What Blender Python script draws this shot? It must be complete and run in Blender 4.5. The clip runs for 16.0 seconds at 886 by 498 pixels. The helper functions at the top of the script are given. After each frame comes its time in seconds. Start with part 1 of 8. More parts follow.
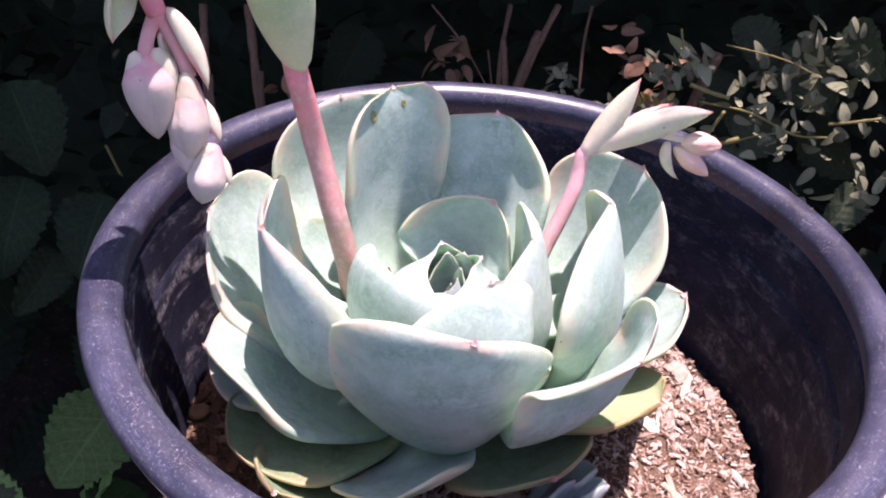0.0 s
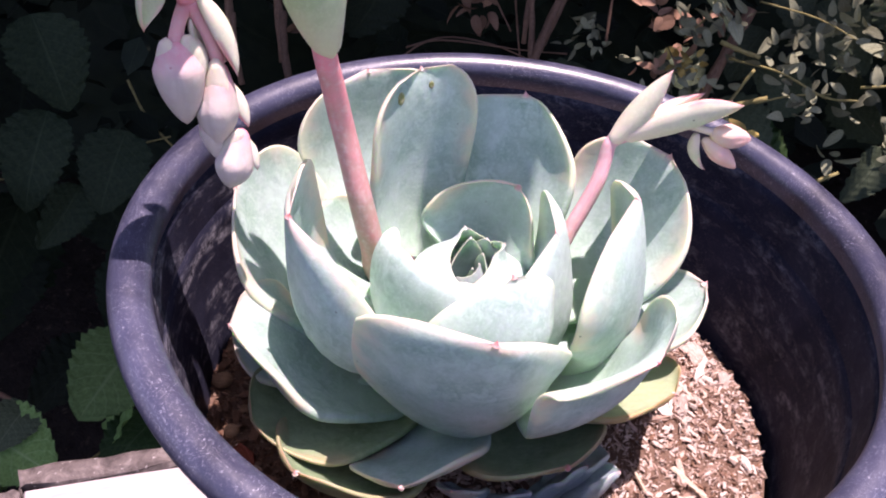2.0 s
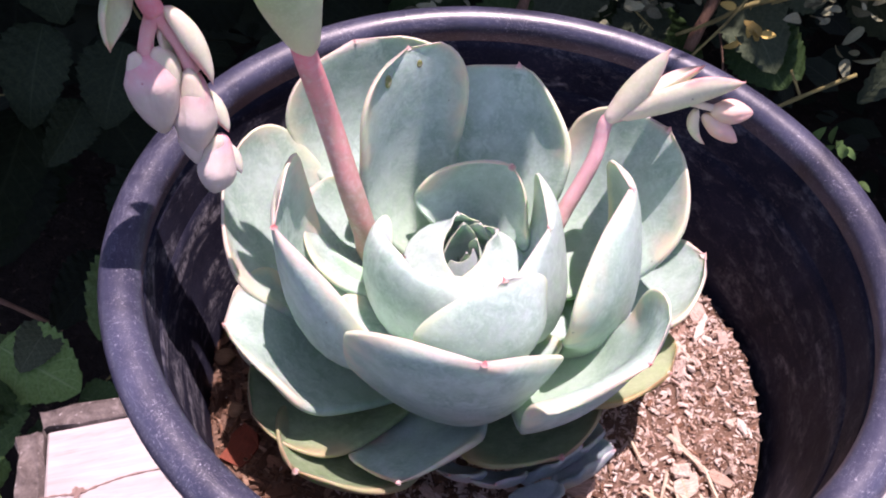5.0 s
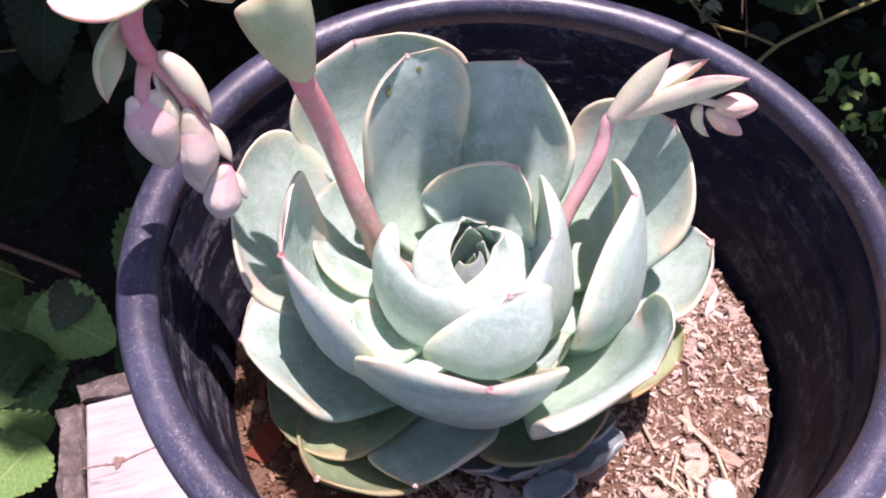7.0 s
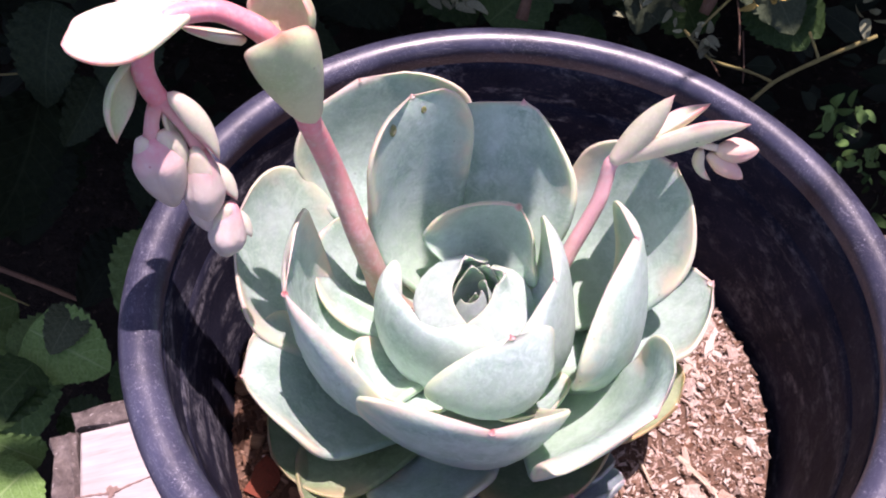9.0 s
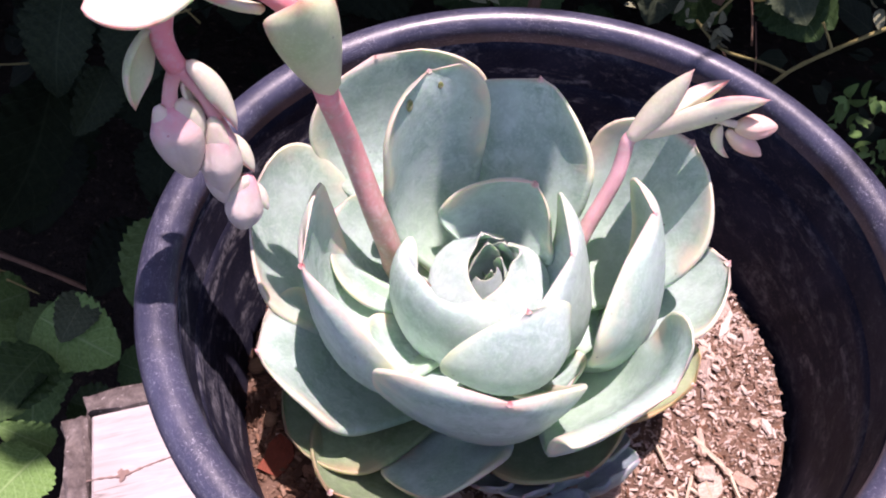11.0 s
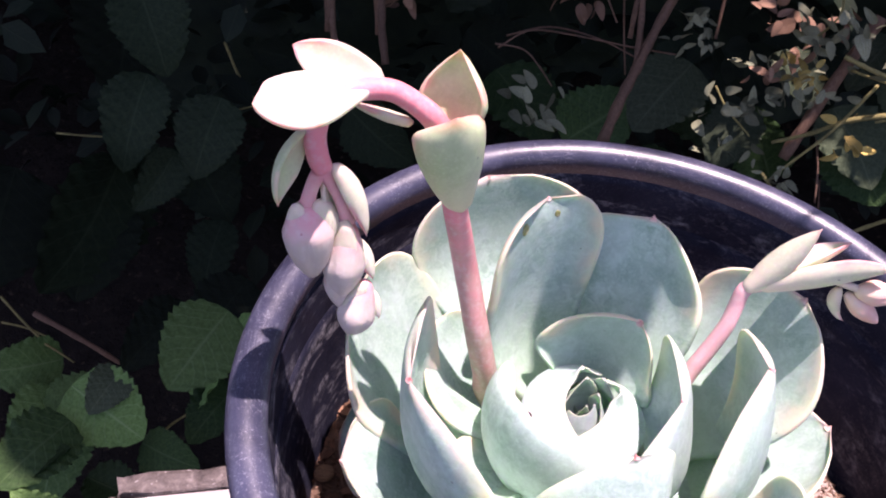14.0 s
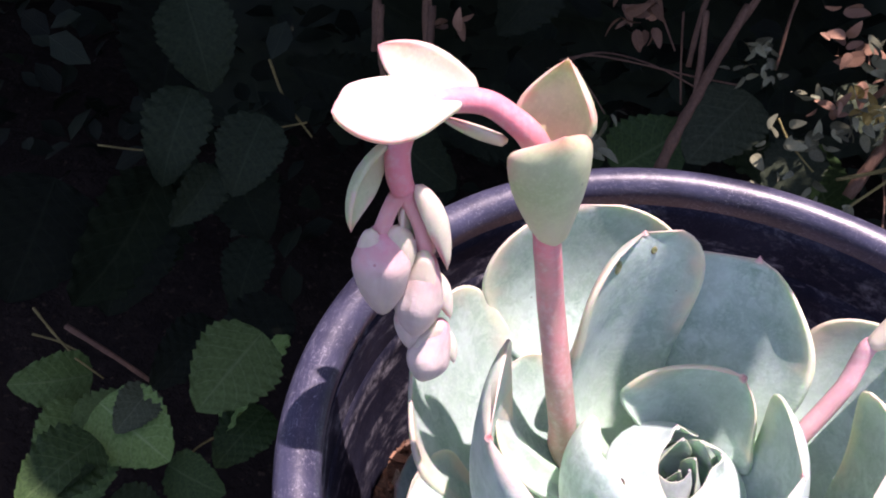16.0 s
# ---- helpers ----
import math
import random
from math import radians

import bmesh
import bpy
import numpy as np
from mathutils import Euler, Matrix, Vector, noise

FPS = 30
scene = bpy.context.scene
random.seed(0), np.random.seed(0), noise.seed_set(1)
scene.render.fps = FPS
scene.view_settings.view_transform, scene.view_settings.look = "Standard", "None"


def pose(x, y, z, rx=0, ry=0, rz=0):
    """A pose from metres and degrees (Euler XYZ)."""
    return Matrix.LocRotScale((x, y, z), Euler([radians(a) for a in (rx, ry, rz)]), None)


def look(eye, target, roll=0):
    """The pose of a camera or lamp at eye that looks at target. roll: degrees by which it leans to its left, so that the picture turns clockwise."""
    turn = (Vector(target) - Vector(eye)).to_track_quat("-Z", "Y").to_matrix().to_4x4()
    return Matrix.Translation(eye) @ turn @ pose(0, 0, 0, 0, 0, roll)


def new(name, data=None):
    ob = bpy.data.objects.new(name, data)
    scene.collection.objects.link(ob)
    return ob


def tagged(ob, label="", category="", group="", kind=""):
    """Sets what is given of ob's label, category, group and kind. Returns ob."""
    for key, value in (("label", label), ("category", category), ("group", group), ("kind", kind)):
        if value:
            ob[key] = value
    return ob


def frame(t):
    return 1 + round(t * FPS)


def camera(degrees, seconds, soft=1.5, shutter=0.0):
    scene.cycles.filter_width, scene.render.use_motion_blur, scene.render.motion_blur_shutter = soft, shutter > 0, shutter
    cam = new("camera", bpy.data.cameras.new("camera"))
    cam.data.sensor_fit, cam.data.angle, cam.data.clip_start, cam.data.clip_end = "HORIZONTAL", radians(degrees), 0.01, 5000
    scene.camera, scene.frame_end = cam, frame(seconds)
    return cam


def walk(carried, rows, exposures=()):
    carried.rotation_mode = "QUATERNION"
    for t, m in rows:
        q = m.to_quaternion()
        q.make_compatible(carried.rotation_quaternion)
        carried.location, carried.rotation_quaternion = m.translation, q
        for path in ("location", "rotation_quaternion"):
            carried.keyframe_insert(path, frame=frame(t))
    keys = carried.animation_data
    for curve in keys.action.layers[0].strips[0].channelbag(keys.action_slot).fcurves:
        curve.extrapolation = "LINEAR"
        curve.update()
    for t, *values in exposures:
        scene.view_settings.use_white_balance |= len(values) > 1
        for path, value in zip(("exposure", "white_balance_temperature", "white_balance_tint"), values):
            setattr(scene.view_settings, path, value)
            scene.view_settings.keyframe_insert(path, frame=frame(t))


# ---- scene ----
cam = camera(55.24, 16.0, 2.0)
PATH = [
    (0, -0.01872, -0.22636, 1.02544, 55.200, -3.664, 1.703),
    (0.5, -0.01954, -0.22494, 1.03145, 54.183, -3.171, 1.927),
    (1, -0.02136, -0.22105, 1.03732, 52.281, -3.327, 1.747),
    (1.5, -0.02064, -0.21974, 1.04001, 51.307, -4.371, 2.448),
    (2, -0.02228, -0.21795, 1.03973, 50.640, -4.538, 3.785),
    (2.5, -0.02189, -0.21733, 1.04073, 50.400, -4.509, 3.802),
    (3, -0.02206, -0.21290, 1.04377, 49.882, -4.957, 3.549),
    (3.2, -0.02392, -0.21157, 1.04512, 49.291, -4.130, 3.556),
    (5.3, -0.01773, -0.18457, 1.07078, 41.704, -2.324, 3.415),
    (5.5, -0.02112, -0.18044, 1.07564, 41.243, -1.843, 3.219),
    (6, -0.01937, -0.17795, 1.07799, 40.336, -0.471, 2.922),
    (6.5, -0.01719, -0.17464, 1.08058, 39.039, -0.218, 3.436),
    (7, -0.01371, -0.17060, 1.08530, 36.911, 0.052, 2.842),
    (7.5, -0.01568, -0.16623, 1.09015, 36.183, -0.431, 2.448),
    (8, -0.01649, -0.16598, 1.08613, 36.272, -0.712, 2.028),
    (8.5, -0.01578, -0.16818, 1.09086, 38.457, -0.857, 2.947),
    (9, -0.01621, -0.16797, 1.08916, 38.603, -0.696, 3.283),
    (11.3, -0.01893, -0.17292, 1.08363, 38.353, -0.434, 3.993),
    (11.5, -0.01802, -0.17273, 1.08342, 38.859, -0.282, 4.203),
    (12, -0.01625, -0.17537, 1.08361, 39.110, -0.456, 5.327),
    (12.5, -0.01528, -0.17315, 1.08214, 38.869, -0.633, 5.970),
    (13, -0.01744, -0.17509, 1.07964, 41.105, -1.748, 7.015),
    (13.5, -0.04157, -0.17116, 1.08014, 44.512, -3.796, 9.610),
    (14, -0.04601, -0.17093, 1.08192, 45.709, -4.040, 10.027),
    (14.5, -0.04709, -0.16888, 1.07969, 45.968, -4.202, 10.197),
    (15, -0.05039, -0.16786, 1.08129, 46.042, -4.056, 10.970),
    (15.5, -0.05840, -0.15498, 1.07041, 46.108, -3.542, 11.967),
    (16, -0.06346, -0.15018, 1.06152, 47.196, -4.295, 12.987),
]
STOPS = [(0.0, 1.11, 6800, 43), (3.2, 1.11, 6800, 43), (5.3, 0.86, 6800, 43), (12.9, 0.84, 6800, 43), (13.5, 0.82, 6800, 43), (14.0, 1.09, 6800, 43), (16.0, 1.05, 6800, 43)]
walk(cam, [(t, pose(x, y, z, rx, ry, rz)) for t, x, y, z, rx, ry, rz in PATH], STOPS)

# ---- light ----
SUN_TO = Vector((0.13, 0.10, 1.0)).normalized()
world = bpy.data.worlds.new("garden_sky")
scene.world = world
world.use_nodes = True
wn = world.node_tree.nodes
sky = wn.new("ShaderNodeTexSky")
sky.sky_type, sky.sun_disc = "NISHITA", False
sky.sun_elevation = math.asin(SUN_TO.z)
sky.sun_rotation = math.atan2(SUN_TO.x, SUN_TO.y)
world.node_tree.links.new(sky.outputs[0], wn["Background"].inputs[0])
wn["Background"].inputs[1].default_value = 0.114
sun = new("sun", bpy.data.lights.new("sun", "SUN"))
sun.data.energy, sun.data.angle, sun.data.color = 4.3, radians(0.6), (1.0, 0.96, 0.91)
sun.matrix_world = look(SUN_TO * 5, (0, 0, 0))

RIM = 0.87            # height of the pot's rim over the ground
TOP = RIM - 0.272     # the bench's top
SOIL = RIM - 0.081    # the soil in the pot
AXIS = np.array([-0.0115, 0.002])


# ---- materials ----
class Nodes:
    """A material with its node tree and short ways to add to it."""

    def __init__(self, name, rough=0.5, metal=0.0, sss=0.0, spec=0.5):
        self.mat = bpy.data.materials.new(name)
        self.mat.use_nodes = True
        self.t = self.mat.node_tree
        self.bsdf = self.t.nodes["Principled BSDF"]
        self.put("Roughness", rough)
        self.put("Metallic", metal)
        self.put("Specular IOR Level", spec)
        if sss:
            self.put("Subsurface Weight", sss)
            self.bsdf.inputs["Subsurface Radius"].default_value = (0.6, 1.0, 0.5)
            self.put("Subsurface Scale", 0.004)

    def put(self, key, value):
        socket = self.bsdf.inputs[key]
        if hasattr(value, "is_output"):
            self.t.links.new(value, socket)
        elif isinstance(value, tuple):
            socket.default_value = (*value, 1.0)[:4]
        else:
            socket.default_value = value

    def link(self, a, b):
        self.t.links.new(a, b)

    def coord(self, kind="Object", scale=(1, 1, 1)):
        c, m = self.t.nodes.new("ShaderNodeTexCoord"), self.t.nodes.new("ShaderNodeMapping")
        m.inputs["Scale"].default_value = scale
        self.link(c.outputs[kind], m.inputs[0])
        return m.outputs[0]

    def noise(self, at, scale, detail=4, rough=0.55, distort=0.0):
        n = self.t.nodes.new("ShaderNodeTexNoise")
        n.inputs["Scale"].default_value, n.inputs["Detail"].default_value = scale, detail
        n.inputs["Roughness"].default_value, n.inputs["Distortion"].default_value = rough, distort
        self.link(at, n.inputs["Vector"])
        return n.outputs["Fac"]

    def voronoi(self, at, scale):
        n = self.t.nodes.new("ShaderNodeTexVoronoi")
        n.inputs["Scale"].default_value = scale
        self.link(at, n.inputs["Vector"])
        return n.outputs["Distance"]

    def ramp(self, fac, *stops):
        n = self.t.nodes.new("ShaderNodeValToRGB")
        while len(n.color_ramp.elements) < len(stops):
            n.color_ramp.elements.new(0.5)
        for e, (where, col) in zip(n.color_ramp.elements, stops):
            e.position = where
            e.color = (col, col, col, 1) if not isinstance(col, tuple) else (*col, 1)
        self.link(fac, n.inputs[0])
        return n.outputs[0]

    def mix(self, fac, a, b, kind="MIX"):
        n = self.t.nodes.new("ShaderNodeMix")
        n.data_type, n.blend_type = "RGBA", kind
        for socket, v in ((n.inputs[0], fac), (n.inputs[6], a), (n.inputs[7], b)):
            if hasattr(v, "is_output"):
                self.link(v, socket)
            elif isinstance(v, tuple):
                socket.default_value = (*v, 1)
            else:
                socket.default_value = v
        return n.outputs[2]

    def math(self, op, a, b=0.0):
        n = self.t.nodes.new("ShaderNodeMath")
        n.operation = op
        for socket, v in zip(n.inputs, (a, b)):
            if hasattr(v, "is_output"):
                self.link(v, socket)
            else:
                socket.default_value = v
        return n.outputs[0]

    def uv(self):
        c, s = self.t.nodes.new("ShaderNodeTexCoord"), self.t.nodes.new("ShaderNodeSeparateXYZ")
        self.link(c.outputs["UV"], s.inputs[0])
        return s.outputs[0], s.outputs[1]

    def random(self):
        return self.t.nodes.new("ShaderNodeObjectInfo").outputs["Random"]

    def island(self):
        return self.t.nodes.new("ShaderNodeNewGeometry").outputs["Random Per Island"]

    def bump(self, height, strength, distance):
        n = self.t.nodes.new("ShaderNodeBump")
        n.inputs["Strength"].default_value, n.inputs["Distance"].default_value = strength, distance
        self.link(height, n.inputs["Height"])
        self.link(n.outputs[0], self.bsdf.inputs["Normal"])


def leaf_material(name, low, high, base, edge, tip, blush=0.0, rough=0.58, ends=0.965, bloom=0.75):
    """Waxy leaf: patchy powdery bloom over green, a paler margin, a reddish point, scattered specks and scuffs."""
    m = Nodes(name, rough, sss=0.40, spec=0.30)
    at = m.coord("Object")
    u, v = m.uv()
    cloud = m.noise(at, 60, 5, 0.6, 0.4)
    col = m.ramp(cloud, (0.30, low), (0.70, high))
    blotch = m.ramp(m.noise(at, 210, 6, 0.68, 0.9), (0.44, 0.0), (0.62, bloom * 0.8))
    col = m.mix(m.math("MULTIPLY", blotch, m.ramp(m.noise(at, 38, 3), (0.36, 0.25), (0.62, 1.0))), col, tuple(min(1, c * 1.20) for c in high))
    grains = m.ramp(m.noise(at, 900, 3, 0.7), (0.50, 0.0), (0.70, 0.30))
    col = m.mix(grains, col, tuple(min(1, c * 1.28) for c in high))
    scuff = m.ramp(m.noise(at, 120, 7, 0.75, 1.6), (0.60, 0.0), (0.70, 0.26))
    col = m.mix(scuff, col, tuple(c * 0.70 for c in low))
    col = m.mix(m.ramp(v, (0.05, 0.75), (0.5, 0.0)), col, base)
    side = m.math("ABSOLUTE", m.math("SUBTRACT", m.math("MULTIPLY", u, 2.0), 1.0))
    end = m.ramp(v, (0.90, 0.0), (1.0, 1.0))
    rim = m.math("MAXIMUM", m.math("MULTIPLY", m.ramp(v, (0.2, 0.0), (0.6, 1.0)), side), end)
    wob = m.math("ADD", rim, m.math("MULTIPLY", m.math("SUBTRACT", m.noise(at, 110, 4), 0.5), 0.26))
    col = m.mix(m.ramp(wob, (0.55, 0.0), (1.0, 0.30)), col, tuple(0.45 * a + 0.55 * b for a, b in zip(edge, base)))
    col = m.mix(m.ramp(wob, (0.86, 0.0), (1.04, 0.75)), col, edge)
    if blush:
        patch = m.ramp(m.noise(at, 55, 3), (0.42, 0.0), (0.62, blush))
        col = m.mix(m.math("MULTIPLY", patch, m.ramp(wob, (0.7, 0.0), (0.95, 1.0))), col, tip)
    col = m.mix(m.ramp(v, (ends, 0.0), (1.0, 0.6)), col, tip)
    speck = m.ramp(m.voronoi(at, 160), (0.045, 1.0), (0.075, 0.0))
    gate = m.ramp(m.noise(at, 60, 2), (0.52, 0.0), (0.60, 0.75))
    col = m.mix(m.math("MULTIPLY", speck, gate), col, (0.16, 0.17, 0.12))
    tone = m.ramp(m.random(), (0.0, 0.93), (1.0, 1.05))
    m.put("Base Color", m.mix(1.0, col, tone, "MULTIPLY"))
    m.put("Roughness", m.ramp(cloud, (0.3, rough + 0.1), (0.7, rough - 0.1)))
    m.bump(m.noise(at, 240, 5, 0.65), 0.32, 0.0008)
    return m.mat


def skin_material(name, a, b, freckle=(0.45, 0.12, 0.14), rough=0.42):
    """Smooth skin of a stem or bud running from one colour at its foot to another at its end."""
    m = Nodes(name, rough, sss=0.15, spec=0.4)
    at = m.coord("Object")
    u, v = m.uv()
    wob = m.math("ADD", v, m.math("MULTIPLY", m.math("SUBTRACT", m.noise(at, 120, 4), 0.5), 0.5))
    col = m.mix(m.ramp(wob, (0.05, 0.0), (0.42, 1.0)), a, b)
    col = m.mix(m.ramp(m.noise(at, 380, 4, 0.7), (0.48, 0.0), (0.70, 0.30)), col, (0.70, 0.65, 0.63))
    spots = m.ramp(m.voronoi(at, 190), (0.06, 0.8), (0.10, 0.0))
    gate = m.ramp(m.noise(at, 90, 2), (0.53, 0.0), (0.60, 0.8))
    m.put("Base Color", m.mix(m.math("MULTIPLY", spots, gate), col, freckle))
    m.bump(m.noise(at, 240, 5, 0.65), 0.45, 0.0008)
    return m.mat


LEAF = leaf_material("glaucous_leaf", (0.231, 0.370, 0.292), (0.430, 0.562, 0.505), (0.36, 0.53, 0.35), (0.70, 0.71, 0.49), (0.72, 0.43, 0.38), 0.36)
# Inner leaves made whiter: the sun on them is put into the colour.
LEAF_YOUNG = leaf_material("young_sunlit_leaf", (0.306, 0.45, 0.386), (0.50, 0.622, 0.58), (0.40, 0.57, 0.43), (0.62, 0.70, 0.48), (0.66, 0.58, 0.48), 0.0)
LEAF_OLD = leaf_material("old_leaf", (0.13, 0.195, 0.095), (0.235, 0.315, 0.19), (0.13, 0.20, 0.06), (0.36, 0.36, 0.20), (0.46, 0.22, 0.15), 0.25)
LEAF_YELLOW = leaf_material("yellowing_leaf", (0.25, 0.33, 0.18), (0.38, 0.44, 0.27), (0.23, 0.32, 0.15), (0.50, 0.43, 0.22), (0.55, 0.28, 0.12), 0.5)
LEAF_PUP = leaf_material("young_offset_leaf", (0.22, 0.30, 0.32), (0.33, 0.42, 0.45), (0.28, 0.37, 0.36), (0.52, 0.58, 0.54), (0.45, 0.30, 0.30))
BRACT = leaf_material("bract_skin", (0.57, 0.57, 0.41), (0.71, 0.70, 0.55), (0.77, 0.64, 0.50), (0.84, 0.60, 0.55), (0.74, 0.22, 0.22), 0.9, 0.5, 0.86, 0.4)
BRACT_GREEN = leaf_material("green_bract_skin", (0.37, 0.47, 0.25), (0.54, 0.61, 0.40), (0.62, 0.55, 0.38), (0.70, 0.55, 0.44), (0.66, 0.14, 0.12), 0.40, 0.5, 0.86, 0.3)
POINT = skin_material("pink_point", (0.66, 0.56, 0.46), (0.66, 0.36, 0.33))
POINT_PALE = skin_material("pale_point", (0.52, 0.62, 0.52), (0.70, 0.66, 0.58))
POINT_RED = skin_material("red_point", (0.60, 0.34, 0.30), (0.55, 0.16, 0.16))
STEM = skin_material("stalk_skin", (0.40, 0.30, 0.23), (0.80, 0.27, 0.31))
STEM_DUSKY = skin_material("dusky_stalk_skin", (0.46, 0.34, 0.28), (0.72, 0.40, 0.41))
STEM_PALE = skin_material("pale_stalk_skin", (0.80, 0.32, 0.35), (0.78, 0.40, 0.40))
STEM_CREAM = skin_material("cream_stalk_skin", (0.76, 0.56, 0.46), (0.74, 0.62, 0.48))
BUD = skin_material("bud_skin", (0.75, 0.33, 0.36), (0.58, 0.50, 0.44))
BUD_PALE = skin_material("pale_bud_skin", (0.80, 0.62, 0.42), (0.82, 0.50, 0.42))


def pot_material(name, low, high, spec, lime, smooth, dull, scuffs):
    m = Nodes(name, 0.4, spec=spec)
    at = m.coord("Object")
    u, v = m.uv()
    comb = m.t.nodes.new("ShaderNodeCombineXYZ")
    m.link(m.math("ADD", m.math("MULTIPLY", u, 15.0), m.math("MULTIPLY", v, 9.0)), comb.inputs[0])
    m.link(m.math("SUBTRACT", m.math("MULTIPLY", v, 30.0), m.math("MULTIPLY", u, 4.0)), comb.inputs[1])
    round_ = comb.outputs[0]
    comb2 = m.t.nodes.new("ShaderNodeCombineXYZ")
    m.link(m.math("MULTIPLY", u, 60.0), comb2.inputs[0])
    m.link(m.math("MULTIPLY", v, 60.0), comb2.inputs[1])
    grime = m.noise(at, 28, 5, 0.6, 0.6)
    col = m.ramp(grime, (0.3, low), (0.7, high))
    streak = m.math("MULTIPLY", m.ramp(m.noise(round_, 1.6, 6, 0.65, 0.7), (0.50, 0.0), (0.74, 1.0)),
                    m.ramp(m.noise(comb2.outputs[0], 2.6, 7, 0.75), (0.42, 0.0), (0.64, 1.0)))
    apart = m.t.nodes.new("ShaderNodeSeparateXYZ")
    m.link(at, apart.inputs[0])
    # More lime towards -x; the sunlit wall's brightness is put into it too.
    lime_lit_side = m.ramp(m.math("ADD", apart.outputs[0], m.math("MULTIPLY", m.math("SUBTRACT", m.noise(at, 14, 3), 0.5), 0.10)), (-0.06, 1.0), (0.06, 0.36))
    inside = m.math("MULTIPLY", m.ramp(v, (0.35, lime * 0.3), (0.52, lime)), lime_lit_side)
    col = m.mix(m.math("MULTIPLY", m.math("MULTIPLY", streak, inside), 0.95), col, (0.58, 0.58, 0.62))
    brown = m.math("MULTIPLY", m.ramp(m.noise(round_, 0.9, 3), (0.64, 0.0), (0.80, 0.04)), inside)
    col = m.mix(brown, col, (0.060, 0.038, 0.028))
    dust = m.ramp(m.noise(at, 520, 4, 0.75), (0.68, 0.0), (0.76, 0.4))
    col = m.mix(dust, col, (0.20, 0.20, 0.27))
    scratch = m.math("MULTIPLY", m.ramp(m.noise(at, 1300, 6, 0.8, 0.8), (0.55, 0.0), (0.68, 1.0)), m.ramp(m.noise(at, 60, 6, 0.7), (0.40, 0.10), (0.62, 1.0)))
    col = m.mix(m.math("MULTIPLY", scratch, scuffs), col, (0.36, 0.36, 0.42))
    comb3 = m.t.nodes.new("ShaderNodeCombineXYZ")
    m.link(m.math("MULTIPLY", u, 46.0), comb3.inputs[0])
    m.link(m.math("MULTIPLY", v, 60.0), comb3.inputs[1])
    lines = m.math("MULTIPLY", m.ramp(m.noise(comb3.outputs[0], 3.0, 7, 0.75, 0.3), (0.55, 0.0), (0.70, 1.0)), m.ramp(m.noise(at, 26, 3), (0.42, 0.0), (0.62, 1.0)))
    col = m.mix(m.math("MULTIPLY", lines, scuffs * 0.55), col, (0.42, 0.42, 0.48))
    m.put("Base Color", col)
    m.put("Roughness", m.ramp(m.noise(at, 70, 5, 0.7), (0.3, smooth), (0.7, dull)))
    m.bump(m.noise(at, 230, 5, 0.65), 0.28, 0.0006)
    return m.mat


def chip_material(name, *tones):
    m = Nodes(name, 0.85, spec=0.2)
    at = m.coord("Object", (1, 1, 1))
    n = len(tones)
    rnd = m.math("FRACT", m.math("ADD", m.math("MULTIPLY", m.random(), 7.13), m.island()))
    ramp = m.ramp(rnd, *[(i / (n - 1), c) for i, c in enumerate(tones)])
    grain = m.noise(m.coord("Object", (1, 5, 1)), 420, 5, 0.7)
    m.put("Base Color", m.mix(m.ramp(grain, (0.3, 0.6), (0.62, 0.0)), ramp, (0.07, 0.042, 0.028)))
    m.bump(grain, 0.6, 0.001)
    return m.mat


def wood_material(name, a, b, dark, scale=1.0, along=(1.5, 14, 14)):
    m = Nodes(name, 0.78, spec=0.25)
    at = m.coord("Object", along)
    fibre = m.noise(at, 9 * scale, 8, 0.7, 0.5)
    broad = m.noise(m.coord("Object"), 11, 4)
    col = m.mix(m.ramp(fibre, (0.35, 0.0), (0.65, 1.0)), a, b)
    col = m.mix(m.ramp(broad, (0.42, 0.0), (0.7, 0.45)), col, dark)
    crack = m.ramp(m.noise(m.coord("Object", (along[0] * 0.7, along[1], along[2])), 4.5 * scale, 4, 0.5, 0.3), (0.485, 0.0), (0.5, 0.8), (0.515, 0.0))
    col = m.mix(m.math("MULTIPLY", crack, m.ramp(broad, (0.5, 0.0), (0.6, 0.7))), col, (0.06, 0.045, 0.035))
    rnd = m.ramp(m.random(), (0.0, 0.88), (1.0, 1.08))
    m.put("Base Color", m.mix(1.0, col, rnd, "MULTIPLY"))
    m.bump(fibre, 0.5, 0.002)
    return m.mat


def edge_wood_material():
    m = Nodes("rough_grey_wood", 0.9, spec=0.15)
    at = m.coord("Object")
    n = m.noise(at, 90, 6, 0.7, 0.4)
    col = m.ramp(n, (0.3, (0.055, 0.045, 0.042)), (0.55, (0.15, 0.125, 0.115)), (0.8, (0.30, 0.26, 0.24)))
    grit = m.ramp(m.noise(at, 260, 3, 0.6), (0.64, 0.0), (0.70, 0.8))
    m.put("Base Color", m.mix(grit, col, (0.46, 0.42, 0.40)))
    m.bump(m.noise(at, 160, 6, 0.7), 0.9, 0.003)
    return m.mat


